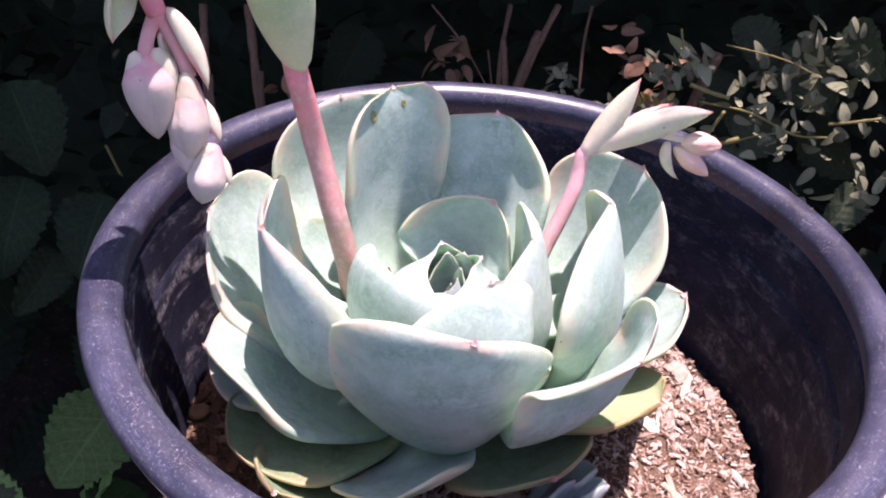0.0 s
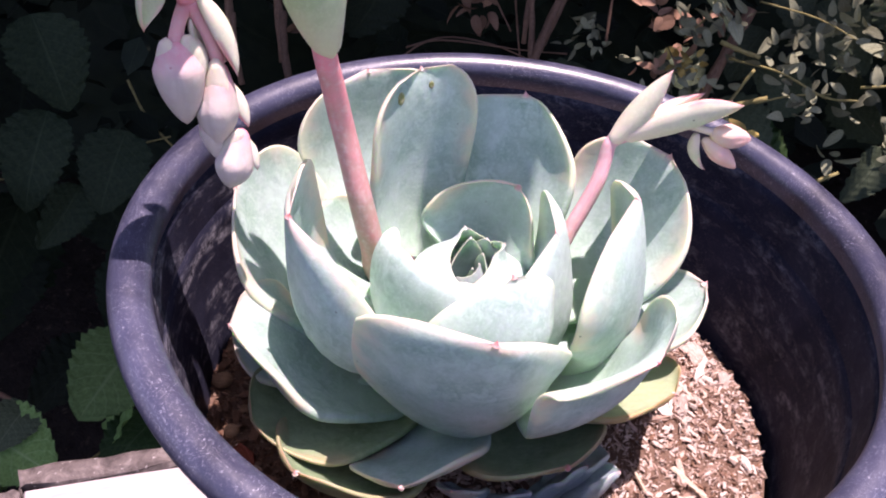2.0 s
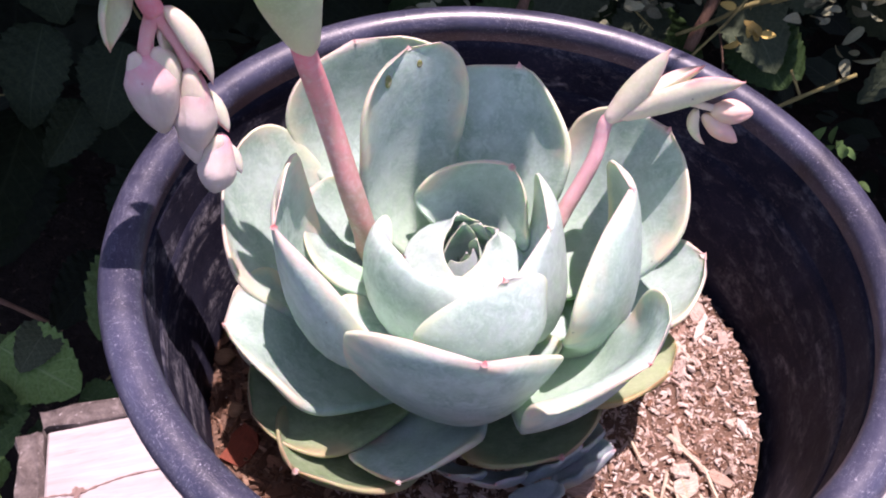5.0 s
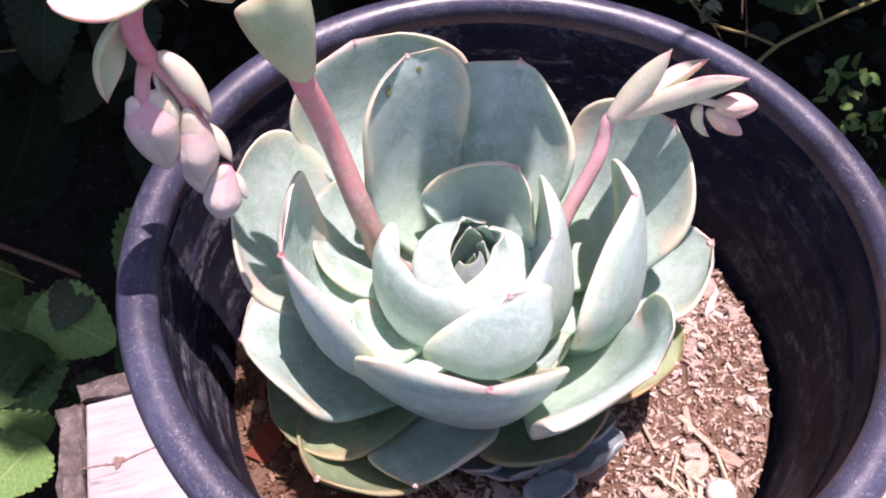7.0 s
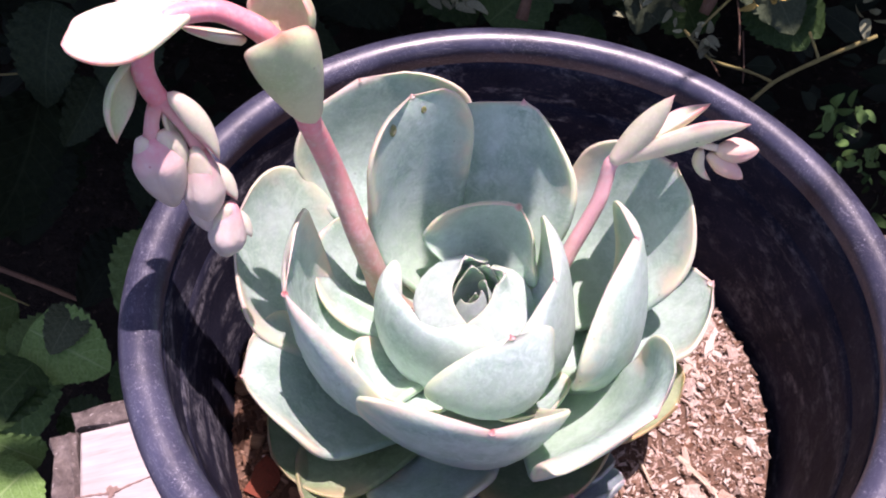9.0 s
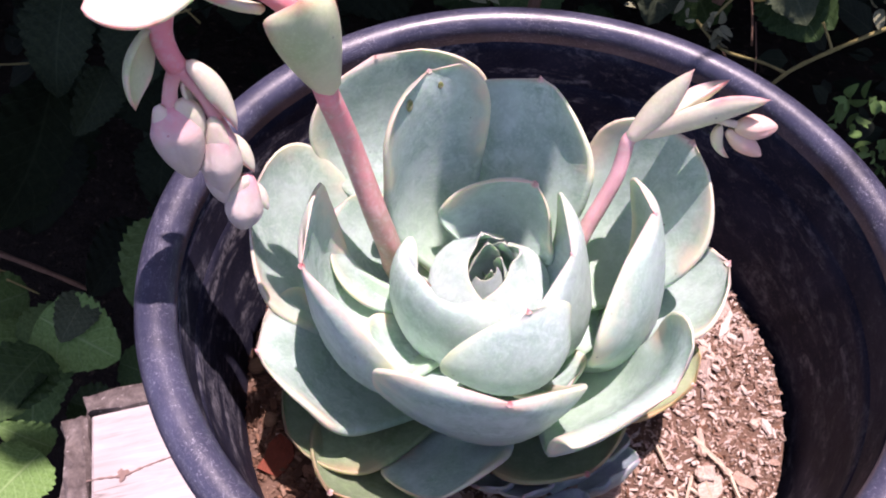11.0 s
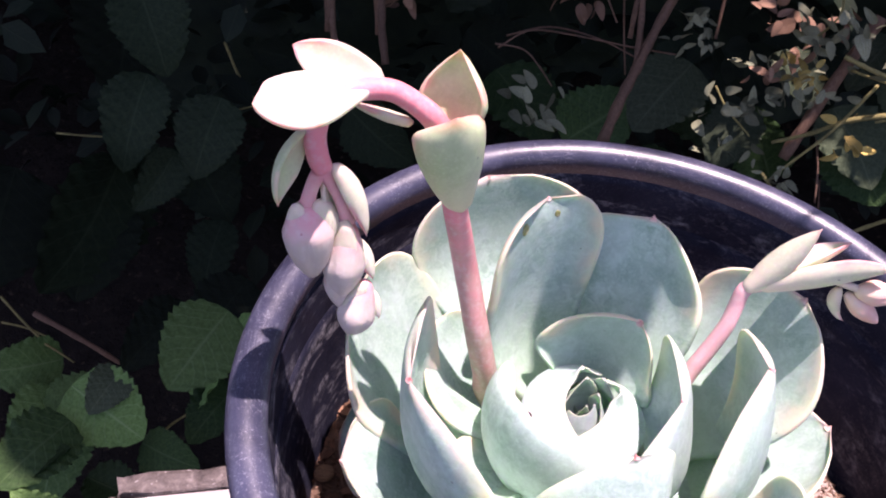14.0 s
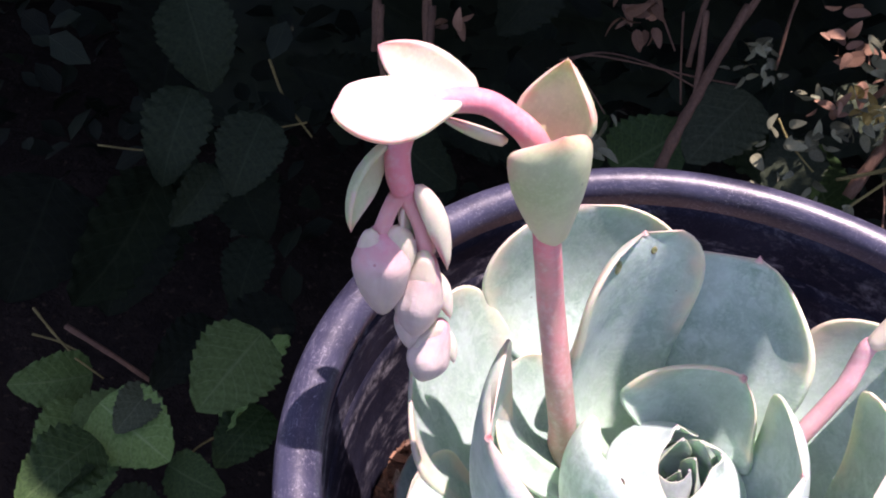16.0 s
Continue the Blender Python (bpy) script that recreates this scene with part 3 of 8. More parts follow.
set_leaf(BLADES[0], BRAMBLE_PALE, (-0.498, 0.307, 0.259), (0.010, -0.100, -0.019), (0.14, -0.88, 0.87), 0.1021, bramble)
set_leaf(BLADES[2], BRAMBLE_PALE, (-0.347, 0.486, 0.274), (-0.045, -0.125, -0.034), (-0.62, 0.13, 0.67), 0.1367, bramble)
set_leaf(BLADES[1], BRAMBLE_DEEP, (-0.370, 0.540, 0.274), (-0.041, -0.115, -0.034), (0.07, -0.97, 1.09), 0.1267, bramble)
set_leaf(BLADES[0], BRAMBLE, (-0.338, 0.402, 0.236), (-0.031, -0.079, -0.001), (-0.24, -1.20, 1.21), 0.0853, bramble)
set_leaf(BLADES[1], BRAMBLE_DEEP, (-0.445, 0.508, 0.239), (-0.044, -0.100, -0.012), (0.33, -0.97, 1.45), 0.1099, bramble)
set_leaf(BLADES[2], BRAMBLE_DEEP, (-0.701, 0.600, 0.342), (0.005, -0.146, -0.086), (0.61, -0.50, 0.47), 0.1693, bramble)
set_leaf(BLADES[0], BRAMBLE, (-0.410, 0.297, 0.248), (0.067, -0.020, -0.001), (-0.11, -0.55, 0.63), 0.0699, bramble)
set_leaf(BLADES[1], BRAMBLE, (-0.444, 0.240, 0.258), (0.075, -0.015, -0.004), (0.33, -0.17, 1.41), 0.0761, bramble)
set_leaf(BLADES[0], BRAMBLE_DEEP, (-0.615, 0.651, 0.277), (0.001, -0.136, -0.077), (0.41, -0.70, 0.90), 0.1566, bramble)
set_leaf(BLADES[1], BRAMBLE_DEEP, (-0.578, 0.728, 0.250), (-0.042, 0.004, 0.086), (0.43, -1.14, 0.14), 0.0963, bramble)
set_leaf(BLADES[2], BRAMBLE_PALE, (-0.482, 0.309, 0.316), (0.087, -0.030, -0.026), (0.83, -0.65, 0.73), 0.0956, bramble)
set_leaf(BLADES[0], BRAMBLE, (-0.465, 0.271, 0.310), (-0.029, -0.086, 0.011), (0.63, -0.09, 1.48), 0.0915, bramble)
set_leaf(BLADES[2], BRAMBLE_PALE, (-0.432, 0.162, 0.300), (-0.022, -0.067, 0.022), (0.38, -0.94, 1.56), 0.0739, bramble)
set_leaf(BLADES[1], BRAMBLE_PALE, (-0.436, 0.180, 0.273), (-0.029, -0.007, 0.050), (0.01, -0.31, 0.85), 0.0586, bramble)
set_leaf(BLADES[0], BRAMBLE, (-0.483, 0.214, 0.290), (0.029, 0.023, 0.033), (0.73, 0.84, 1.75), 0.0494, bramble)
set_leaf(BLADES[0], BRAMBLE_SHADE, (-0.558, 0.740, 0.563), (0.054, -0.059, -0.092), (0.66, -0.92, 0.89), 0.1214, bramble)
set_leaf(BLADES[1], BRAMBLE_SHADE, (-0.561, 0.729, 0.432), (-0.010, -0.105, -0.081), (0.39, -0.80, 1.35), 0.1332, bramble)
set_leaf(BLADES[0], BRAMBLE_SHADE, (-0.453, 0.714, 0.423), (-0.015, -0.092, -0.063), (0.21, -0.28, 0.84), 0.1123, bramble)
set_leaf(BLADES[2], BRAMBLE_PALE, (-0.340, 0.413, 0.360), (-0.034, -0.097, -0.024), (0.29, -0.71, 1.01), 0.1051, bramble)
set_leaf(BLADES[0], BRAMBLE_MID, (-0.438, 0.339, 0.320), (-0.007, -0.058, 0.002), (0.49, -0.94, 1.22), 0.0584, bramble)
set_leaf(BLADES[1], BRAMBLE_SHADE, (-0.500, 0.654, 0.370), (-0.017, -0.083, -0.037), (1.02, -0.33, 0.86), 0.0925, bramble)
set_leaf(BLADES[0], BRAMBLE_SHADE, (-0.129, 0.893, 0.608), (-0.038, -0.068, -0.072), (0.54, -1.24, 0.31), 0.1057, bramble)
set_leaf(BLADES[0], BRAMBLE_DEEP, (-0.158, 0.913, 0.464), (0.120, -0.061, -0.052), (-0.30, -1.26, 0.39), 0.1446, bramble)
set_leaf(BLADES[2], BRAMBLE, (-0.003, 0.681, 0.465), (0.072, 0.007, 0.075), (-0.03, -0.87, 0.66), 0.1041, bramble)
set_leaf(BLADES[1], BRAMBLE, (0.082, 0.724, 0.542), (0.082, -0.065, -0.019), (0.14, -0.94, 1.21), 0.1061, bramble)
set_leaf(BLADES[2], BRAMBLE, (-0.101, 0.764, 0.500), (0.085, -0.064, -0.043), (0.72, -1.07, 1.57), 0.1146, bramble)
set_leaf(BLADES[1], BRAMBLE, (0.127, 0.694, 0.466), (-0.053, -0.060, -0.043), (-0.27, -0.84, 1.14), 0.0914, bramble)
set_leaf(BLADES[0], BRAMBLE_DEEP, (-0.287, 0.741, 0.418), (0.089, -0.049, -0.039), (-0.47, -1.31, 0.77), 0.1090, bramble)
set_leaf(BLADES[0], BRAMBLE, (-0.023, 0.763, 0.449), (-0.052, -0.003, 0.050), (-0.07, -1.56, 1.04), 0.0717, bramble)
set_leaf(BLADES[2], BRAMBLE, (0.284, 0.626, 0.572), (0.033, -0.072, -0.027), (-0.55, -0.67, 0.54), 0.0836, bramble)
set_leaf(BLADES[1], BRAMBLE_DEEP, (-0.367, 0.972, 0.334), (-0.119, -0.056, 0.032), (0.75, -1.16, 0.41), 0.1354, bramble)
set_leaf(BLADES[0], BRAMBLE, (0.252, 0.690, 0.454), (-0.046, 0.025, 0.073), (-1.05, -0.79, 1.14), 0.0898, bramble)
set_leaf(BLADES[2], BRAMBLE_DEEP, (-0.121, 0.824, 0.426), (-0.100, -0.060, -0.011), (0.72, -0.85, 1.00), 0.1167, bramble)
set_leaf(BLADES[0], BRAMBLE, (0.309, 0.663, 0.544), (0.040, -0.064, -0.012), (-0.67, -0.52, 1.05), 0.0764, bramble)
set_leaf(BLADES[0], BRAMBLE_MID, (0.340, 0.652, 0.711), (0.038, -0.068, -0.040), (-0.26, -1.31, 0.09), 0.0878, bramble)
set_leaf(BLADES[1], BRAMBLE_MID, (0.298, 0.674, 0.731), (0.027, -0.058, -0.038), (0.02, -1.65, 1.19), 0.0744, bramble)
set_leaf(BLADES[2], BRAMBLE_MID, (0.371, 0.612, 0.647), (0.029, -0.069, -0.034), (-1.05, -0.54, -0.23), 0.0823, bramble)
set_leaf(BLADES[0], BRAMBLE_MID, (0.296, 0.655, 0.675), (-0.036, -0.038, -0.038), (-0.19, -0.39, 1.01), 0.0652, bramble)
set_leaf(BLADES[1], BRAMBLE_MID, (0.423, 0.560, 0.598), (-0.032, -0.043, -0.038), (0.32, -0.01, 0.54), 0.0661, bramble)
set_leaf(BLADES[0], BRAMBLE_MID, (0.396, 0.638, 0.745), (0.015, -0.056, -0.037), (-1.06, -0.97, -0.12), 0.0686, bramble)
set_leaf(BLADES[1], BRAMBLE_MID, (0.356, 0.623, 0.606), (-0.064, 0.006, 0.034), (-0.21, -1.33, 0.38), 0.0722, bramble)
set_leaf(BLADES[2], BRAMBLE_MID, (0.118, 0.680, 0.598), (-0.055, -0.059, -0.053), (-0.63, -0.98, 0.73), 0.0969, bramble)
set_leaf(BLADES[0], BRAMBLE_MID, (0.185, 0.649, 0.573), (-0.033, -0.056, -0.042), (-0.12, -0.17, 0.85), 0.0776, bramble)
set_leaf(BLADES[0], BRAMBLE_MID, (0.261, 0.629, 0.601), (0.044, -0.076, -0.029), (-0.25, -0.69, 1.54), 0.0918, bramble)
set_leaf(BLADES[1], BRAMBLE_MID, (0.197, 0.669, 0.633), (0.046, -0.063, -0.021), (0.52, -0.94, 0.83), 0.0801, bramble)
stick("cane", [(-0.638, 0.426, 0.292), (-0.593, 0.399, 0.283), (-0.550, 0.379, 0.269)], [0.0016, 0.0014, 0.0012], CANE, bramble)
stick("cane", [(-0.616, 0.389, 0.293), (-0.592, 0.396, 0.281), (-0.567, 0.393, 0.276)], [0.0014, 0.0012, 0.0010], CANE, bramble)
stick("cane", [(-0.392, 0.368, 0.208), (-0.407, 0.351, 0.204), (-0.410, 0.323, 0.214)], [0.0014, 0.0014, 0.0014], CANE, bramble)
stick("cane", [(-0.651, 0.480, 0.198), (-0.575, 0.463, 0.180), (-0.517, 0.458, 0.144)], [0.0040, 0.0035, 0.0030], TWIG, bramble, "reddish bramble cane")
stick("cane", [(-0.502, 0.854, 0.418), (-0.467, 0.818, 0.380), (-0.414, 0.780, 0.353)], [0.0022, 0.0019, 0.0016], CANE, bramble)
stick("cane", [(-0.409, 0.750, 0.398), (-0.450, 0.728, 0.392), (-0.489, 0.702, 0.382)], [0.0013, 0.0011, 0.0009], CANE, bramble)
stick("cane", [(-0.691, 0.684, 0.340), (-0.640, 0.709, 0.326), (-0.601, 0.731, 0.322)], [0.0016, 0.0015, 0.0014], CANE, bramble)
stick("cane", [(-0.552, 0.371, 0.293), (-0.539, 0.370, 0.284), (-0.520, 0.368, 0.271)], [0.0014, 0.0012, 0.0010], CANE, bramble)
# Unseen twig, added so that its leaves shade the back of the rosette.
spray = thing("shade_twig", (0.45, 0.62, 1.42), "thin unseen twig added over the pot to shade its back leaves", "twig")
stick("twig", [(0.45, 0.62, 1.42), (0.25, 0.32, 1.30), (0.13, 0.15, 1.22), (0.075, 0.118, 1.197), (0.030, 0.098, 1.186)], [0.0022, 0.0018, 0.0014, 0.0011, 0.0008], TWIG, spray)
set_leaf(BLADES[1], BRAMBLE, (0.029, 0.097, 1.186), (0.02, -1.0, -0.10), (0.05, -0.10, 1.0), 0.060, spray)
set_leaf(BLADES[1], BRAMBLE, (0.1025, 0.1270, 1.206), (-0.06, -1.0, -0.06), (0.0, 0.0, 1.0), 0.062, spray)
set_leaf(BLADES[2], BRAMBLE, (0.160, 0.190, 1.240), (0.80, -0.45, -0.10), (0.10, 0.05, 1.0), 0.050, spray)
shrub = thing("grey_leaved_shrub", (0.30, 0.62, 0.0), "thin twiggy shrub with small grey-green leaves", "shrub")
stick("branch", [(0.077, 0.642, 0.710), (0.059, 0.604, 0.672), (0.047, 0.577, 0.641), (0.036, 0.551, 0.617), (0.027, 0.529, 0.582)], [0.0042, 0.0046, 0.0050, 0.0054, 0.0058], TWIG, shrub)
stick("branch", [(0.041, 0.642, 0.698), (0.045, 0.609, 0.667), (0.047, 0.577, 0.641)], [0.0030, 0.0033, 0.0036], TWIG, shrub)
stick("branch", [(0.265, 0.625, 0.708), (0.246, 0.607, 0.660), (0.228, 0.587, 0.613), (0.212, 0.566, 0.572)], [0.0055, 0.0057, 0.0058, 0.0060], TWIG, shrub)
stick("branch", [(0.289, 0.566, 0.640), (0.255, 0.571, 0.623), (0.229, 0.569, 0.605), (0.196, 0.569, 0.587)], [0.0028, 0.0025, 0.0021, 0.0018], CANE, shrub)
stick("branch", [(0.267, 0.568, 0.669), (0.241, 0.552, 0.624), (0.210, 0.538, 0.586), (0.194, 0.530, 0.567)], [0.0016, 0.0015, 0.0013, 0.0012], CANE, shrub)
stick("branch", [(-0.095, 0.649, 0.599), (-0.065, 0.661, 0.618), (-0.023, 0.645, 0.630), (0.042, 0.631, 0.634), (0.085, 0.608, 0.646)], [0.0011, 0.0011, 0.0010, 0.0009, 0.0009], TWIG, shrub)
stick("branch", [(-0.088, 0.656, 0.611), (-0.044, 0.665, 0.624), (0.007, 0.644, 0.631), (0.050, 0.625, 0.626)], [0.0010, 0.0009, 0.0009, 0.0008], TWIG, shrub)
stick("branch", [(-0.099, 0.651, 0.602), (-0.067, 0.651, 0.600), (-0.045, 0.642, 0.585), (-0.030, 0.633, 0.571)], [0.0010, 0.0009, 0.0009, 0.0008], TWIG, shrub)
stick("branch", [(-0.316, 0.772, 0.577), (-0.310, 0.750, 0.535), (-0.299, 0.731, 0.500)], [0.0040, 0.0040, 0.0040], TWIG, shrub)
stick("branch", [(-0.256, 0.788, 0.579), (-0.251, 0.766, 0.537), (-0.240, 0.743, 0.495)], [0.0050, 0.0050, 0.0050], TWIG, shrub)
stick("branch", [(0.030, 0.732, 0.652), (0.039, 0.710, 0.610), (0.050, 0.685, 0.568)], [0.0012, 0.0011, 0.0010], TWIG, shrub)
stick("branch", [(0.243, 0.591, 0.589), (0.251, 0.570, 0.563), (0.255, 0.549, 0.536)], [0.0012, 0.0012, 0.0012], TWIG, shrub)
stick("branch", [(0.129, 0.590, 0.629), (0.144, 0.577, 0.613), (0.170, 0.559, 0.597)], [0.0010, 0.0009, 0.0008], CANE, shrub)
stick("branch", [(0.219, 0.618, 0.733), (0.221, 0.607, 0.710), (0.199, 0.599, 0.681)], [0.0012, 0.0011, 0.0010], CANE, shrub)
stick("branch", [(0.219, 0.546, 0.704), (0.238, 0.537, 0.701), (0.254, 0.529, 0.700)], [0.0022, 0.0021, 0.0020], CANE, shrub)
stick("branch", [(0.201, 0.579, 0.542), (0.226, 0.549, 0.530), (0.261, 0.526, 0.534), (0.282, 0.507, 0.537)], [0.0016, 0.0016, 0.0016, 0.0016], CANE, shrub)
stick("branch", [(0.264, 0.499, 0.519), (0.284, 0.507, 0.539), (0.316, 0.511, 0.562), (0.362, 0.511, 0.595)], [0.0022, 0.0021, 0.0021, 0.0020], CANE, shrub)
stick("branch", [(0.307, 0.530, 0.582), (0.314, 0.518, 0.571), (0.319, 0.510, 0.563)], [0.0014, 0.0014, 0.0014], CANE, shrub)
stick("branch", [(0.224, 0.583, 0.522), (0.235, 0.570, 0.511), (0.246, 0.558, 0.500)], [0.0009, 0.0008, 0.0007], TWIG, shrub)
stick("branch", [(0.263, 0.583, 0.541), (0.268, 0.562, 0.515), (0.269, 0.549, 0.500)], [0.0009, 0.0009, 0.0009], TWIG, shrub)
stick("branch", [(0.101, 0.697, 0.722), (0.079, 0.664, 0.682), (0.061, 0.637, 0.640)], [0.0034, 0.0036, 0.0038], TWIG, shrub)
stick("branch", [(0.050, 0.720, 0.711), (0.043, 0.684, 0.671), (0.042, 0.656, 0.630)], [0.0028, 0.0029, 0.0030], TWIG, shrub)
stick("branch", [(-0.040, 0.767, 0.689), (-0.000, 0.734, 0.656), (0.028, 0.689, 0.628)], [0.0012, 0.0011, 0.0010], TWIG, shrub)
stick("branch", [(0.156, 0.805, 0.689), (0.151, 0.790, 0.644), (0.151, 0.766, 0.586)], [0.0018, 0.0018, 0.0018], TWIG, shrub)
stick("branch", [(-0.342, 0.861, 0.636), (-0.339, 0.838, 0.576), (-0.330, 0.802, 0.494)], [0.0050, 0.0055, 0.0060], TWIG, shrub)
stick("branch", [(-0.286, 0.876, 0.635), (-0.278, 0.854, 0.573), (-0.265, 0.818, 0.491)], [0.0060, 0.0060, 0.0060], TWIG, shrub)
stick("branch", [(0.255, 0.579, 0.734), (0.306, 0.559, 0.731), (0.340, 0.540, 0.722)], [0.0009, 0.0008, 0.0007], CANE, shrub)
stick("branch", [(0.246, 0.589, 0.668), (0.284, 0.546, 0.679), (0.324, 0.524, 0.669), (0.352, 0.513, 0.674)], [0.0012, 0.0011, 0.0011, 0.0010], CANE, shrub)
stick("branch", [(0.351, 0.519, 0.685), (0.368, 0.513, 0.691), (0.391, 0.505, 0.701)], [0.0014, 0.0014, 0.0014], CANE, shrub)
stick("branch", [(0.267, 0.537, 0.648), (0.296, 0.533, 0.662), (0.329, 0.523, 0.673)], [0.0010, 0.0009, 0.0008], CANE, shrub)
set_leaf(OVALS[0], GREY_LEAF, (0.356, 0.575, 0.705), (0.015, 0.000, 0.004), (-0.53, -0.64, 0.31), 0.0158, shrub)
set_leaf(OVALS[0], GREY_LEAF, (0.350, 0.588, 0.679), (-0.004, 0.011, 0.002), (0.54, -0.74, 2.94), 0.0116, shrub)
set_leaf(OVALS[1], GREY_LEAF, (0.336, 0.607, 0.719), (-0.002, 0.009, -0.011), (0.69, -0.98, -0.57), 0.0140, shrub)
set_leaf(OVALS[1], GREY_LEAF, (0.342, 0.552, 0.719), (-0.007, 0.000, -0.004), (0.17, 1.50, 0.35), 0.0086, shrub)
set_leaf(OVALS[1], GREY_LEAF, (0.323, 0.553, 0.691), (-0.007, 0.009, -0.003), (0.18, 0.64, 1.03), 0.0114, shrub)
set_leaf(OVALS[0], GREY_LEAF, (0.320, 0.605, 0.706), (-0.009, -0.001, -0.012), (-0.29, -0.88, -0.15), 0.0151, shrub)
set_leaf(OVALS[1], GREY_LEAF, (0.316, 0.548, 0.706), (0.003, -0.003, -0.015), (-1.81, -0.73, 0.51), 0.0152, shrub)
set_leaf(OVALS[0], GREY_LEAF, (0.339, 0.577, 0.725), (0.013, -0.009, -0.003), (-0.13, -0.59, -0.49), 0.0157, shrub)
set_leaf(OVALS[1], GREY_LEAF, (0.355, 0.587, 0.707), (-0.008, -0.011, -0.010), (-0.91, -0.26, 1.40), 0.0172, shrub)
set_leaf(OVALS[0], GREY_LEAF, (0.298, 0.598, 0.718), (0.013, 0.003, -0.007), (-1.49, -0.46, 1.09), 0.0152, shrub)
set_leaf(OVALS[0], GREY_LEAF, (0.313, 0.557, 0.731), (-0.009, 0.008, 0.005), (-1.36, -0.81, 0.24), 0.0127, shrub)
set_leaf(OVALS[0], GREY_LEAF, (0.356, 0.582, 0.681), (0.005, -0.025, -0.002), (-1.34, -1.47, 1.21), 0.0252, shrub)
set_leaf(OVALS[1], GREY_LEAF, (0.324, 0.562, 0.729), (-0.008, -0.000, -0.015), (-0.72, -2.26, 1.67), 0.0165, shrub)
set_leaf(OVALS[0], GREY_LEAF, (0.346, 0.566, 0.708), (-0.013, -0.017, -0.001), (-0.29, -2.11, -0.49), 0.0216, shrub)
set_leaf(OVALS[1], GREY_LEAF, (0.330, 0.585, 0.724), (-0.005, 0.004, 0.015), (-0.66, -1.38, -0.30), 0.0163, shrub)
set_leaf(OVALS[0], GREY_LEAF, (0.314, 0.618, 0.697), (-0.008, -0.009, 0.022), (-0.04, -0.80, -0.95), 0.0252, shrub)
set_leaf(OVALS[1], GREY_LEAF, (0.315, 0.550, 0.702), (-0.005, 0.002, 0.019), (-0.21, -0.43, 2.06), 0.0199, shrub)
set_leaf(OVALS[1], GREY_LEAF, (0.340, 0.563, 0.690), (0.008, -0.022, 0.009), (-0.57, 0.33, -0.35), 0.0251, shrub)
set_leaf(OVALS[1], GREY_LEAF, (0.335, 0.585, 0.728), (0.007, -0.020, -0.001), (-1.95, -0.22, -0.58), 0.0208, shrub)
set_leaf(OVALS[1], GREY_LEAF, (0.324, 0.574, 0.706), (0.002, -0.015, 0.021), (0.39, -1.74, 1.35), 0.0259, shrub)
set_leaf(OVALS[1], GREY_LEAF, (0.292, 0.579, 0.721), (-0.008, -0.004, 0.020), (0.20, -0.67, 0.45), 0.0219, shrub)
set_leaf(OVALS[1], GREY_LEAF, (0.329, 0.570, 0.718), (0.003, -0.019, 0.009), (-1.63, -0.51, -0.09), 0.0210, shrub)
set_leaf(OVALS[0], GREY_LEAF, (0.358, 0.572, 0.683), (0.000, 0.000, 0.010), (-0.67, -0.20, -1.35), 0.0103, shrub)
set_leaf(OVALS[1], GREY_LEAF, (0.319, 0.562, 0.686), (0.012, -0.002, 0.001), (-0.81, -0.44, 0.70), 0.0118, shrub)
set_leaf(OVALS[0], GREY_LEAF, (0.309, 0.607, 0.697), (0.014, -0.005, 0.000), (-1.66, -0.08, -0.03), 0.0146, shrub)
set_leaf(OVALS[1], GREY_LEAF, (0.328, 0.611, 0.701), (-0.017, 0.003, -0.007), (1.49, -0.19, 1.06), 0.0189, shrub)
set_leaf(OVALS[1], GREY_LEAF, (0.351, 0.607, 0.702), (0.011, 0.003, 0.013), (0.18, -2.46, 0.37), 0.0173, shrub)
set_leaf(OVALS[1], GREY_LEAF, (0.311, 0.582, 0.703), (-0.015, -0.004, -0.008), (-0.29, -2.59, -0.48), 0.0170, shrub)
set_leaf(OVALS[1], GREY_LEAF, (0.301, 0.566, 0.707), (0.013, 0.006, 0.003), (-0.77, -1.40, -0.66), 0.0150, shrub)
set_leaf(OVALS[1], GREY_LEAF, (0.338, 0.614, 0.706), (-0.009, -0.022, -0.011), (-0.87, -2.03, 2.34), 0.0264, shrub)
set_leaf(OVALS[0], GREY_LEAF, (0.352, 0.574, 0.709), (-0.014, -0.011, 0.014), (-1.15, -1.56, 0.49), 0.0227, shrub)
set_leaf(OVALS[1], GREY_LEAF, (0.342, 0.565, 0.709), (-0.012, -0.012, -0.001), (-0.88, -2.52, -0.20), 0.0172, shrub)
set_leaf(OVALS[0], GREY_LEAF, (0.364, 0.577, 0.720), (-0.011, -0.002, 0.009), (-2.12, -1.00, 0.43), 0.0148, shrub)
set_leaf(OVALS[0], GREY_LEAF, (0.363, 0.589, 0.719), (0.017, -0.003, -0.008), (-0.00, -0.72, 1.50), 0.0186, shrub)
set_leaf(OVALS[1], GREY_LEAF, (0.365, 0.587, 0.714), (0.008, -0.021, 0.005), (-1.07, -1.32, 2.18), 0.0228, shrub)
set_leaf(OVALS[0], GREY_LEAF, (0.366, 0.537, 0.735), (-0.001, -0.004, 0.018), (1.52, -0.60, 0.43), 0.0184, shrub)
set_leaf(OVALS[1], GREY_LEAF, (0.330, 0.561, 0.739), (-0.013, -0.010, 0.015), (-0.93, -1.71, 0.15), 0.0225, shrub)
set_leaf(OVALS[0], GREY_LEAF, (0.351, 0.576, 0.725), (-0.005, 0.003, 0.015), (-1.12, -1.33, 0.06), 0.0163, shrub)
